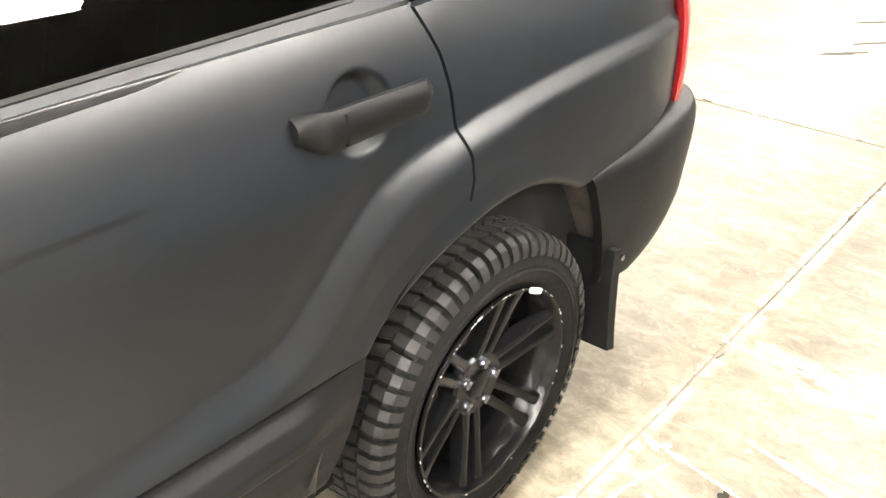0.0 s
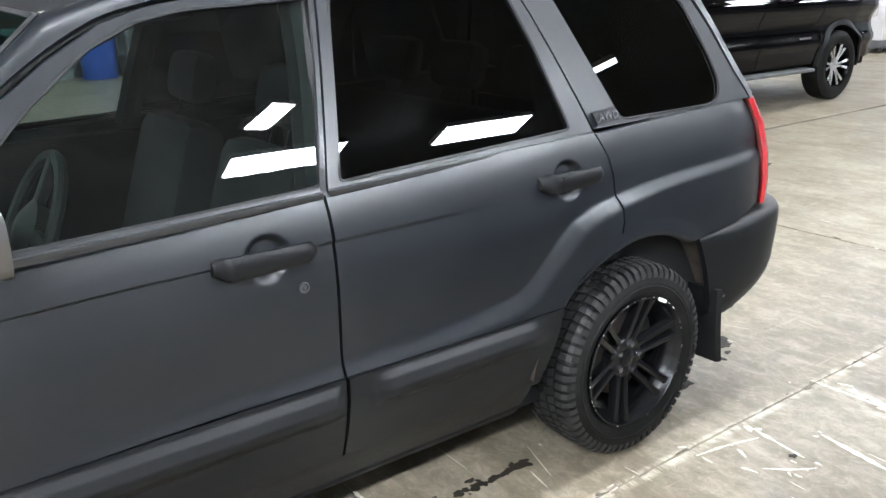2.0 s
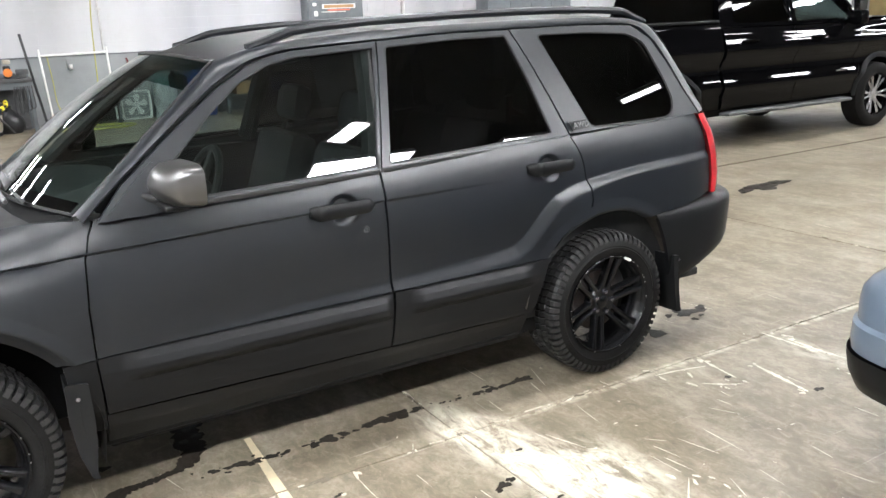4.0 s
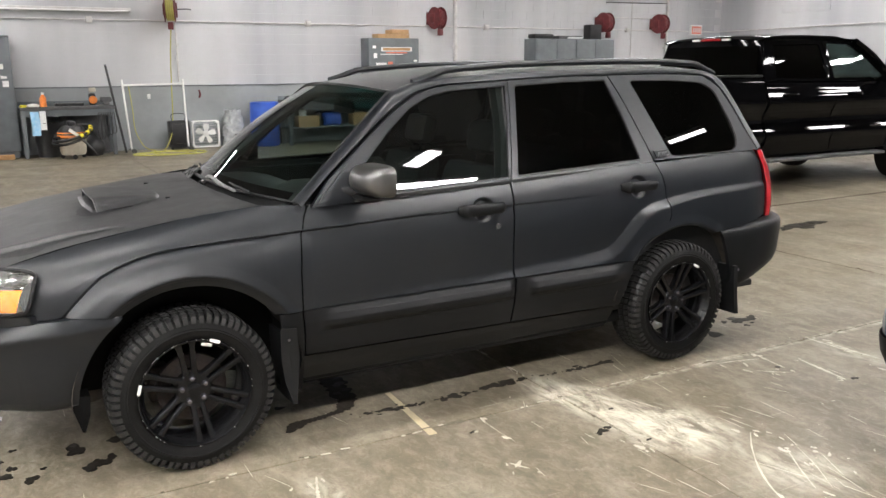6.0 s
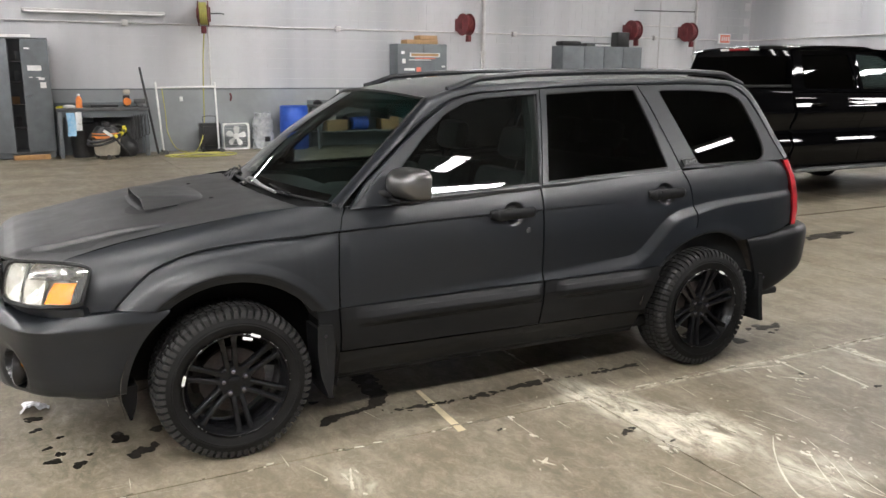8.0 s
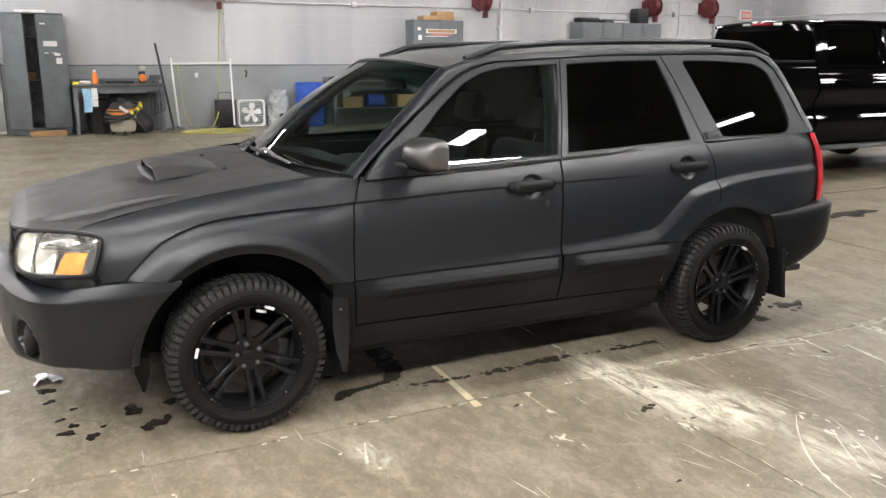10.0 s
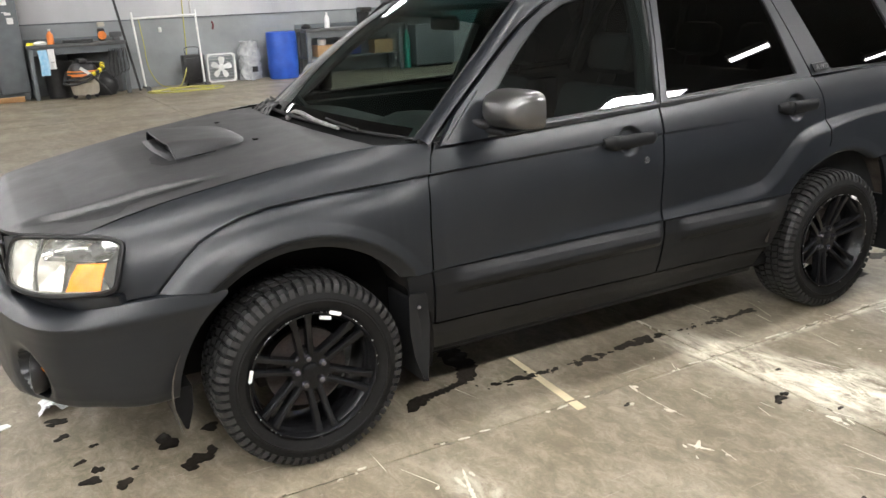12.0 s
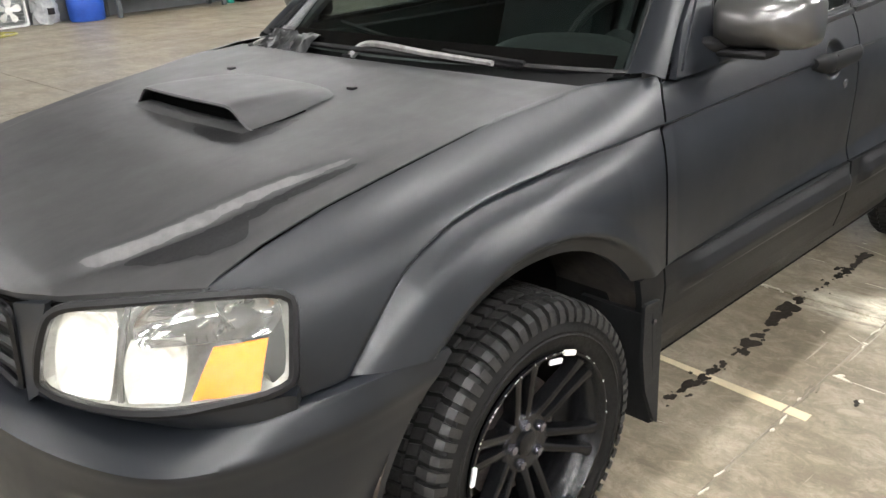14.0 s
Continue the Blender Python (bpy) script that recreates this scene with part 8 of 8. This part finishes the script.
# ---- cabinets further along the wall ----
def wall_cabinets():
    c = thing("parts_cabinet", "grey steel cabinet with worn stickers, boxes on top", "cabinet", "", (7.45, 13.02, 1.05))
    part("cabinet_shell", box(-0.60, 0.60, -0.22, 0.22, 0.0, 1.12, 0.01), STEEL_GREY, c)
    for s in (-1, 1):
        d = part("cabinet_door", box(s * 0.29 - 0.27, s * 0.29 + 0.27, -0.235, -0.22, 0.02, 1.10, 0.004), STEEL_GREY, c)
    rng = random.Random(6)
    for x0, x1, z0, z1, mat in ((-0.32, 0.42, 0.84, 0.93, PAPER), (-0.28, 0.38, 0.855, 0.915, CARD), (0.02, 0.42, 0.40, 0.48, PAPER), (0.05, 0.39, 0.415, 0.465, CARD), (-0.45, -0.20, 0.55, 0.60, PAPER), (-0.16, -0.05, 0.50, 0.62, SIGN_RED), (-0.40, -0.30, 0.35, 0.40, PAPER), (-0.1, 0.0, 0.36, 0.39, PAPER), (-0.20, 0.30, 0.80, 0.825, SIGN_RED), (-0.34, 0.20, 0.77, 0.785, PAPER), (0.10, 0.40, 0.35, 0.385, YELLOW), (0.12, 0.30, 0.30, 0.325, PAPER), (-0.50, -0.42, 0.70, 0.80, PAPER), (-0.52, -0.44, 0.90, 0.96, PAPER), (0.46, 0.54, 0.62, 0.66, PAPER)):
        part("sticker", box(x0, x1, -0.239 - (0.002 if mat is CARD else 0), -0.236, z0, z1), mat, c)
    part("wall_bracket", join(box(-0.55, -0.5, -0.2, 0.22, -0.06, 0.0), box(0.5, 0.55, -0.2, 0.22, -0.06, 0.0)), DARK_STEEL, c)
    for x, z, w in ((7.62, 2.17, 0.22), (7.62, 2.265, 0.21), (7.25, 2.17, 0.16)):
        loose("parts_box", "brown cardboard box on the cabinet", "box", (x, 13.0, z), [("carton", box(-w, w, -0.16, 0.16, 0, 0.09, 0.004), CARD)], "boxes on the cabinet")
    w = thing("wide_cabinet", "wide grey steel cabinet with four doors", "cabinet", "", (12.35, 13.0, 0))
    part("cabinet_shell", box(-1.2, 1.2, -0.25, 0.23, 0.06, 2.2, 0.01), STEEL_GREY, w)
    part("plinth", box(-1.15, 1.15, -0.2, 0.2, 0.0, 0.07), UNDER, w)
    for k in range(4):
        x = -1.18 + 0.59 * k
        d = part("cabinet_door", box(x + 0.008, x + 0.582, -0.268, -0.25, 0.1, 2.18, 0.004), STEEL_GREY, w)
        part("door_handle", box(x + (0.50 if k % 2 == 0 else 0.05), x + (0.53 if k % 2 == 0 else 0.08), -0.285, -0.268, 1.05, 1.20, 0.004), CHROME, d)
    loose("black_monitor_box", "black equipment box on the wide cabinet", "box", (13.05, 13.0, 2.2), [("case", box(-0.18, 0.18, -0.14, 0.14, 0, 0.36, 0.02), BLACK_PLASTIC)])
    loose("dark_bundle", "dark folded tarpaulin on the wide cabinet", "tarpaulin", (11.45, 12.98, 2.2), [("folds", box(-0.28, 0.30, -0.16, 0.16, 0, 0.12, 0.05), BLACK_PLASTIC)])
    loose("flat_case", "flat dark case on the wide cabinet", "case", (12.25, 12.98, 2.2), [("case", box(-0.36, 0.36, -0.15, 0.15, 0, 0.08, 0.015), DARK_STEEL), ("white_strip", box(-0.1, 0.34, -0.156, -0.15, 0.01, 0.05), PAPER)])


wall_cabinets()


# ---- hose reels, pipes, boxes, sign on the wall ----
def hose_reel(x, y, z, turn, hose):
    r = thing("hose_reel", "dark red hose reel fixed high on the wall", "hose reel", "hose reels", (x, y, z), turn)
    part("reel_drum", lathe([(-0.10, 0.0), (-0.10, 0.24), (-0.085, 0.245), (-0.08, 0.17), (0.08, 0.17), (0.085, 0.245), (0.10, 0.24), (0.10, 0.0)], 36, "x"), REEL_RED, r)
    a = np.linspace(0, 8 * np.pi, 120)
    part("wound_hose", tube(np.stack([-0.07 + 0.14 * a / a[-1], 0.195 * np.cos(a), 0.195 * np.sin(a)], 1), 0.022, 7), hose, r)
    part("reel_bracket", join(box(-0.13, -0.11, -0.05, 0.25, -0.10, 0.10, 0.004), box(-0.13, 0.13, 0.23, 0.25, -0.14, 0.14, 0.004)), REEL_RED, r)
    part("hose_guide", box(-0.05, 0.05, -0.16, -0.06, -0.38, -0.24, 0.012), REEL_RED, r)
    part("air_feed", tube(curve([(0.12, 0, 0.0), (0.30, 0.05, 0.01), (0.38, 0.2, 0.01)], 8), 0.012, 6), DARK_STEEL, r)
    return r


def wall_fittings():
    hose_reel(2.80, 12.98, 2.66, -14, HOSE_YELLOW)
    second = hose_reel(8.62, 12.98, 2.62, 6, REEL_RED)
    for x, turn in ((13.43, 5), (15.27, 7)):
        copy_thing(second, pose(x, 12.98, 2.62, 0, 0, turn))
    for x, z0, r, nm in ((2.92, 1.3, 0.018, "air_pipe"), (9.20, 0.0, 0.045, "drain_pipe"), (15.70, 0.0, 0.035, "drain_pipe")):
        loose(nm, "painted steel pipe running up the wall", "pipe", (x, WALL_Y - 0.06, 0), [("pipe", tube(np.array([(0, 0, z0), (0, 0, CEILING + 0.2)]), r, 12), STEEL_WHITE), ("pipe_clip", box(-r - 0.03, r + 0.03, -0.01, 0.06, 2.0, 2.03), STEEL_WHITE)], "wall pipes")
    for x in (1.37, 5.65, 10.05, 14.35):
        loose("junction_box", "small white junction box on the conduit", "junction box", (x, WALL_Y - 0.05, 2.455), [("box_body", box(-0.055, 0.055, -0.03, 0.045, -0.055, 0.055, 0.006), STEEL_WHITE)], "junction boxes")
    loose("rect_conduit", "thin conduit bent into a rectangle on the wall", "conduit", (13.75, WALL_Y - 0.03, 0), [("bent_pipe", tube(curve([(0.0, 0, 0.4), (0.0, 0, 2.6), (0.06, 0, 2.72), (0.2, 0, 2.76), (1.6, 0, 2.76)], 40), 0.012, 6), STEEL_WHITE), ("upper_pipe", tube(np.array([(-0.1, 0, 3.13), (1.92, 0, 3.16)]), 0.014, 6), DARK_STEEL), ("drop_pipe", tube(np.array([(0.75, 0, 0.4), (0.75, 0, 4.5)]), 0.010, 6), STEEL_WHITE)])
    loose("exit_sign", "faded red and white exit sign on the wall", "sign", (16.78, WALL_Y - 0.04, 2.36), [("sign_case", box(-0.20, 0.20, -0.03, 0.035, 0, 0.26, 0.008), PAPER), ("sign_face", box(-0.17, 0.17, -0.036, -0.031, 0.03, 0.23), SIGN_RED), ("sign_bars", join(*[box(-0.13 + 0.075 * k, -0.09 + 0.075 * k, -0.040, -0.037, 0.07, 0.19) for k in range(4)]), PAPER)])
    loose("wall_strip_lamp", "white wall-mounted fluorescent batten, switched off", "wall light", (0.87, WALL_Y - 0.08, 2.64), [("batten", box(-1.24, 1.24, -0.03, 0.07, -0.03, 0.03, 0.008), STEEL_WHITE), ("tube_lamp", tube(np.array([(-1.2, -0.04, -0.03), (1.2, -0.04, -0.03)]), 0.016, 8), PAPER)])
    loose("red_clamp", "small red clamp hanging on the wall", "clamp", (3.30, WALL_Y - 0.03, 0.98), [("clamp", tube(curve([(0, 0, 0), (0.02, -0.01, 0.08), (0.0, 0, 0.15)], 6), 0.018, 6), REEL_RED)])
    loose("wall_switch", "small white switch box on the grey wall", "switch", (2.33, WALL_Y - 0.02, 0.98), [("switch", box(-0.03, 0.03, -0.02, 0.02, 0, 0.09, 0.005), PAPER)])
    # yellow air hose: down from the reel, a heap on the floor
    p = curve([(2.78, 12.90, 2.30), (2.74, 12.93, 1.8), (2.72, 12.95, 1.2), (2.70, 12.95, 0.6), (2.62, 12.80, 0.28), (2.44, 12.5, 0.06), (2.3, 12.35, 0.015)], 40)
    coil = []
    rng = random.Random(11)
    for i, a in enumerate(np.linspace(0, 7.5 * np.pi, 130)):
        k = 0.30 + 0.10 * math.sin(a * 0.37) + 0.05 * math.sin(a * 1.7)
        coil.append((2.45 + 1.55 * k * math.cos(a + 2.4), 12.10 + k * 1.1 * math.sin(a + 2.4), 0.012 + 0.010 * (i % 17) / 17))
    loose("air_hose", "yellow air hose hanging down and coiled on the floor", "hose", (0, 0, 0), [("hose", tube(np.concatenate([p, np.array(coil)]), 0.011, 6), HOSE_YELLOW)])
    p = curve([(1.92, 12.9, 1.25), (1.96, 12.9, 0.8), (1.98, 12.88, 0.4), (2.10, 12.75, 0.1), (2.3, 12.6, 0.012)], 24)
    loose("spare_hose", "thin yellow hose hanging on the pipe frame", "hose", (0, 0, 0), [("hose", tube(p, 0.009, 6), HOSE_YELLOW)])
    loose("access_panel", "square hatch in the white wall", "hatch", (WALL_X - 0.01, 10.5, 3.2), [("panel", box(-0.01, 0.01, -0.7, 0.7, -0.35, 0.55, 0.004), WHITE_BLOCK)])


wall_fittings()


# ---- far end: stacked steel, ladder, red plough ----
def far_end():
    t = thing("flat_trolley", "pale flat trolley with a dark base standing at the wall end", "trolley", "", (17.2, 5.9, 0))
    part("trolley_base", box(-0.5, 0.7, -0.35, 0.35, 0.10, 0.24, 0.02), DARK_STEEL, t)
    part("trolley_box", box(-0.45, 0.55, -0.3, 0.3, 0.24, 0.95, 0.02), STEEL_WHITE, t)
    for x in (-0.4, 0.55):
        for y in (-0.28, 0.28):
            part("caster", lathe([(-0.02, 0), (-0.02, 0.055), (0.02, 0.055), (0.02, 0)], 12, "y", (x, y, 0.055)), BLACK_PLASTIC, t)
    l = thing("step_ladder", "pale aluminium step ladder leaning at the wall end", "ladder", "", (17.95, 5.15, 0))
    for y in (-0.18, 0.18):
        part("ladder_rail", moved(box(-0.02, 0.02, y - 0.015, y + 0.015, 0.0, 1.9, 0.004), pose(0, 0, 0, 0, 6, 0)), SUV_RIM, l)
    for z in (0.3, 0.6, 0.9, 1.2, 1.5):
        part("ladder_step", box(-0.04 + 0.1 * z, 0.04 + 0.1 * z, -0.17, 0.17, z, z + 0.025), SUV_RIM, l)
    p = thing("snow_plough", "red snow plough blade on a black mount", "plough", "", (19.6, 2.6, 0))
    P = np.array([[(-0.25 * math.cos(a) - 0.3, y, 0.02 + 0.42 * (1 - math.cos(a * 1.0)) * 0.9 + 0.35 * a) for a in np.linspace(0, 1.5, 10)] for y in np.linspace(-0.5, 0.55, 10)])
    part("plough_blade", sheet(P, (0.02, 0, 0)), PLOUGH, p, "red curved steel blade")
    for y in (-0.35, 0.0, 0.35):
        part("blade_rib", tube(curve([(-0.45, y, 0.1), (-0.1, y, 0.35), (-0.2, y, 0.8)], 8), 0.03, 6), PLOUGH, p)
    part("mount_frame", join(box(-0.1, 1.3, -0.35, -0.25, 0.12, 0.22, 0.01), box(-0.1, 1.3, 0.25, 0.35, 0.12, 0.22, 0.01), box(0.3, 0.4, -0.5, 0.5, 0.1, 0.5, 0.01), box(1.1, 1.2, -0.5, 0.5, 0.0, 0.7, 0.01), box(0.6, 0.8, -0.2, 0.2, 0.2, 0.75, 0.02)), BLACK_PLASTIC, p)
    d = thing("panel_door", "white sectional door in the far wall", "door", "", (21.4, RETURN_Y - 0.24, 0))
    for k in range(5):
        part("door_section", box(-0.75, 0.75, -0.02, 0.02, 0.01 + 0.44 * k, 0.44 + 0.44 * k, 0.008), STEEL_WHITE, d)


    loose("office_locker", "dark locker in the room beyond the doorway", "locker", (20.2, 9.80, 0), [("locker_body", box(-0.25, 0.25, -0.22, 0.22, 0.02, 2.05, 0.01), DARK_STEEL)])
    structure("office_dado", box(20.476, 20.49, RETURN_Y, 9.55, 0.02, 1.80), OCHRE, "ochre painted lower wall in the room beyond the doorway", "wall")


OCHRE = worn("ochre_wall_paint", (0.62, 0.47, 0.22), (0.50, 0.37, 0.17), 0.5, 0.7, 3, 60, 0.1)
PLOUGH = worn("red_plough_paint", (0.62, 0.03, 0.03), (0.5, 0.025, 0.025), 0.35, 0.5, 6, 60, 0.05)
far_end()


# ---- stains, drips and scuffs on the concrete ----
def blot(cx, cy, r, rng, stretch=1.0, turn=0.0, n=22, z=0.0012):
    """A thin uneven blob lying on the floor."""
    ph = [rng.uniform(0, 6.28) for _ in range(4)]
    pts = []
    for a in np.linspace(0, 2 * np.pi, n, endpoint=False):
        k = r * (1 + 0.28 * math.sin(2 * a + ph[0]) + 0.18 * math.sin(3 * a + ph[1]) + 0.12 * math.sin(5 * a + ph[2]) + 0.06 * math.sin(9 * a + ph[3]))
        x, y = k * math.cos(a) * stretch, k * math.sin(a)
        pts.append((cx + x * math.cos(turn) - y * math.sin(turn), cy + x * math.sin(turn) + y * math.cos(turn)))
    v = [(cx, cy, z)] + [(x, y, z) for x, y in pts] + [(cx + (x - cx) * 1.02, cy + (y - cy) * 1.02, 0.0002) for x, y in pts]
    f = [(0, 1 + i, 1 + (i + 1) % n) for i in range(n)] + [(1 + i, 1 + n + i, 1 + n + (i + 1) % n, 1 + (i + 1) % n) for i in range(n)]
    return v, f


class Layers(list):
    """Blobs laid one a hair above the other."""

    def append(self, piece):
        up = 0.00001 * len(self)
        super().append(([(x, y, z + up) for x, y, z in piece[0]], piece[1]))


FILM = worn("clear_plastic_film", (0.75, 0.76, 0.78), (0.5, 0.5, 0.52), 0.12, 0.3, 30, 90, 0.3)


def floor_marks():
    rng = random.Random(21)
    wet = Layers()
    # broken line of drips along the sill, each spot ringed by smaller ones
    line = ((0.79, 0.018), (0.85, 0.016), (0.90, 0.024), (0.95, 0.016), (1.00, 0.018), (1.06, 0.015), (1.17, 0.014), (1.235, 0.030), (1.30, 0.020), (1.41, 0.021), (1.48, 0.034), (1.56, 0.034), (1.64, 0.021), (1.76, 0.010), (1.835, 0.013), (1.92, 0.016), (1.99, 0.024), (2.06, 0.019), (2.15, 0.025), (2.19, 0.020))
    for x, r in line:
        y = -0.685 - 0.012 * math.sin(7 * x)
        wet.append(blot(x, y, r * 0.8, rng, rng.uniform(1.2, 1.9), rng.gauss(0.05, 0.15), 20))
        for _ in range(3):
            wet.append(blot(x + rng.gauss(0, 0.035), y + rng.gauss(0, 0.016), r * rng.uniform(0.15, 0.5), rng, rng.uniform(1.0, 2.0), rng.gauss(0, 0.3), 14))
    # run from behind the front wheel
    run = curve([(0.803, -0.10), (0.79, -0.25), (0.775, -0.38), (0.762, -0.49), (0.71, -0.57), (0.633, -0.604), (0.555, -0.619), (0.488, -0.626), (0.436, -0.661)], 40)
    for i, (x, y) in enumerate(run):
        r = np.interp(i, [0, 6, 14, 18, 22, 28, 34, 39], [0.045, 0.050, 0.045, 0.030, 0.018, 0.018, 0.022, 0.034])
        wet.append(blot(x, y, float(r), rng, 1.05, rng.uniform(0, 3), 18))
    # spots by the front bumper
    for x, y, r in ((-0.421, -0.416, 0.042), (-0.382, -0.614, 0.030), (-0.345, -0.592, 0.030), (-0.299, -0.559, 0.022), (-0.687, -0.54, 0.023), (-0.596, -0.612, 0.027), (-0.661, -0.476, 0.017), (-0.549, -0.533, 0.010), (-0.704, -0.394, 0.013), (-0.652, -0.297, 0.011), (-0.742, -0.173, 0.020), (0.453, -0.421, 0.016), (-0.263, -0.391, 0.026), (-0.745, -0.03, 0.024), (-0.77, -0.05, 0.014)):
        wet.append(blot(x, y, r, rng, rng.uniform(1, 1.6), rng.uniform(0, 3)))
    # behind the rear wheel, and the large spill beyond
    for x, y, r in ((3.259, -0.502, 0.018), (3.35, -0.51, 0.045), (3.41, -0.525, 0.040), (3.492, -0.505, 0.028), (3.332, -0.614, 0.016), (3.029, -0.643, 0.040), (3.403, -0.593, 0.012), (3.46, -0.55, 0.012)):
        wet.append(blot(x, y, r, rng, rng.uniform(1.0, 1.6), rng.uniform(-0.4, 0.4)))
    for dx, dy, r in ((0, 0, 0.10), (0.14, 0.03, 0.10), (-0.15, 0.02, 0.085), (0.28, 0.06, 0.07), (-0.26, -0.02, 0.05)):
        wet.append(blot(6.35 + dx, 1.36 + dy, r, rng, 1.5, 0.2))
    for x, y, r in ((1.57, -1.37, 0.012), (1.60, -1.355, 0.016), (1.64, -1.34, 0.012), (1.291, -1.909, 0.007), (1.786, -1.189, 0.008), (1.102, -1.087, 0.009), (1.712, -1.52, 0.008), (3.1, -1.5, 0.014), (2.9, -1.2, 0.010)):
        wet.append(blot(x, y, r, rng, 1.6, 0.3))
    for x, y in ((7.4, -0.2), (7.9, -0.5), (6.9, -0.35), (6.5, -0.25), (8.1, 0.1)):
        wet.append(blot(x, y, 0.022, rng, 7.0, rng.uniform(-0.9, -0.5)))
    tagged(part("water_drips", join(*wet), WET, None, "dark wet drips and trails on the concrete"), "dark wet drips and trails on the concrete", "stain", "", "stuff")
    # pale scrapes: short thin dashes
    pale = []
    for i in range(210):
        x, y = rng.uniform(-1.5, 6.5), rng.uniform(-3.6, 0.2)
        if rng.random() < 0.35:
            x, y = rng.gauss(2.0, 0.5), rng.gauss(-1.7, 0.6)
        thin = rng.random() < 0.72
        r, k = (rng.uniform(0.0010, 0.0020), rng.uniform(15, 60)) if thin else (rng.uniform(0.002, 0.005), rng.uniform(1.2, 3))
        pale.append(blot(x, y, r, rng, k, rng.gauss(1.62, 0.22) if thin else rng.gauss(1.2, 0.6), 12, 0.0006 + 0.000003 * i))
    def ribbon(points, wide):
        p = curve([(x, y, 0) for x, y in points], 24)[:, :2]
        d = np.gradient(p, axis=0)
        nrm = np.stack([-d[:, 1], d[:, 0]], 1) / np.linalg.norm(d, axis=1)[:, None]
        w = np.array([wide * math.sin(math.pi * (i + 0.5) / 24) ** 0.5 * rng.uniform(0.3, 1.0) for i in range(24)])[:, None]
        z = 0.0012 + 0.00001 * len(pale)
        return grid(np.stack([np.column_stack([p + nrm * w, np.full(24, z)]), np.column_stack([p - nrm * w, np.full(24, z)])], 1))
    for points, wide in (
        (((2.142, -1.682), (2.021, -1.796), (1.888, -1.955), (1.798, -2.111), (1.74, -2.3)), 0.006),
        (((2.149, -1.86), (2.05, -2.0), (1.96, -2.144)), 0.005), (((2.204, -1.858), (2.12, -2.02), (2.019, -2.174)), 0.004),
        (((2.231, -1.961), (2.139, -2.133)), 0.004), (((2.655, -1.008), (2.78, -1.03), (2.911, -1.067)), 0.008),
        (((2.757, -1.182), (2.82, -1.24), (2.889, -1.285)), 0.008), (((1.203, -0.992), (1.20, -1.13), (1.208, -1.264)), 0.003),
        (((1.081, -1.41), (1.10, -1.45), (1.125, -1.489)), 0.009), (((3.466, -1.071), (3.46, -1.246), (3.474, -1.389)), 0.016),
        (((3.431, -1.438), (3.444, -1.551)), 0.018), (((3.333, -1.461), (3.348, -1.562)), 0.012), (((3.094, -1.179), (3.041, -1.493)), 0.016),
        (((2.95, -0.996), (2.915, -1.231)), 0.010), (((3.433, -0.945), (3.44, -1.253)), 0.014), (((1.62, -1.53), (1.63, -1.59)), 0.018),
        (((2.01, -1.50), (2.03, -1.55)), 0.016), (((0.369, -1.136), (0.34, -1.22), (0.312, -1.313)), 0.010)):
        pale.append(ribbon(points, wide))
        for _ in range(4):
            k = rng.choice(points)
            pale.append(blot(k[0] + rng.gauss(0, 0.03), k[1] + rng.gauss(0, 0.04), rng.uniform(0.003, 0.008), rng, rng.uniform(1, 4), rng.gauss(1.6, 0.4), 10, 0.0012 + 0.00001 * len(pale)))
    # chipped joint edges
    chips = []
    for _ in range(170):
        if rng.random() < 0.62:
            x, y = rng.uniform(-1.2, 6.0), JY + rng.gauss(0, 0.008)
        else:
            x, y = JX + rng.gauss(0, 0.006) + (SLAB_X if rng.random() < 0.25 else 0), rng.uniform(-3.4, 0.1)
        along = 0.0 if abs(y - JY) < 0.03 else 1.57
        (pale if rng.random() < 0.45 else chips).append(blot(x, y, rng.uniform(0.0012, 0.0034), rng, rng.uniform(1.5, 12), along + rng.gauss(0, 0.12), 10, 0.0012 + 0.00001 * len(pale) + 0.000006 * len(chips)))
    tagged(part("joint_chips", join(*chips), JOINT, None, "dark dirt in the chipped joint edges"), "dark dirt in the chipped joint edges", "stain", "", "stuff")
    tagged(part("pale_scuffs", join(*pale), CHALK, None, "pale scuffs and scrapes on the concrete"), "pale scuffs and scrapes on the concrete", "scuff", "", "stuff")
    line = plate([(0.925, -1.02), (0.965, -1.02), (0.985, -0.50), (0.960, -0.50)], 0.0012, (), lambda u, v, w: (u, v, w))
    tagged(part("faded_line", line, FADED_LINE, None), "short faded yellow paint line on the concrete", "marking")
    # crumpled clear plastic and a paper scrap by the front bumper
    P = np.zeros((15, 11, 3))
    for i in range(15):
        for j in range(11):
            u, v = i / 14, j / 10
            w = 0.045 + 0.018 * math.sin(5 * u)
            P[i, j] = ((v - 0.5) * 2 * w + 0.02 * math.sin(4 * u), (u - 0.5) * 0.13, 0.004 + (0.030 * math.sin(math.pi * v) + 0.016 * rng.random()) * (1 - 0.5 * u))
    loose("crumpled_plastic", "crumpled clear plastic film on the floor", "plastic film", (-0.757, 0.095, 0.0), [("film", grid(P), FILM)])
    loose("paper_scrap", "small white paper scrap on the floor", "paper", (-0.93, 0.03, 0.001), [("scrap", plate(rounded([(-0.03, -0.012), (-0.005, -0.022), (0.032, -0.006), (0.02, 0.018), (-0.02, 0.02)], 0.006), 0.004, (), lambda u, v, w: (u, v, w)), PAPER)])


floor_marks()
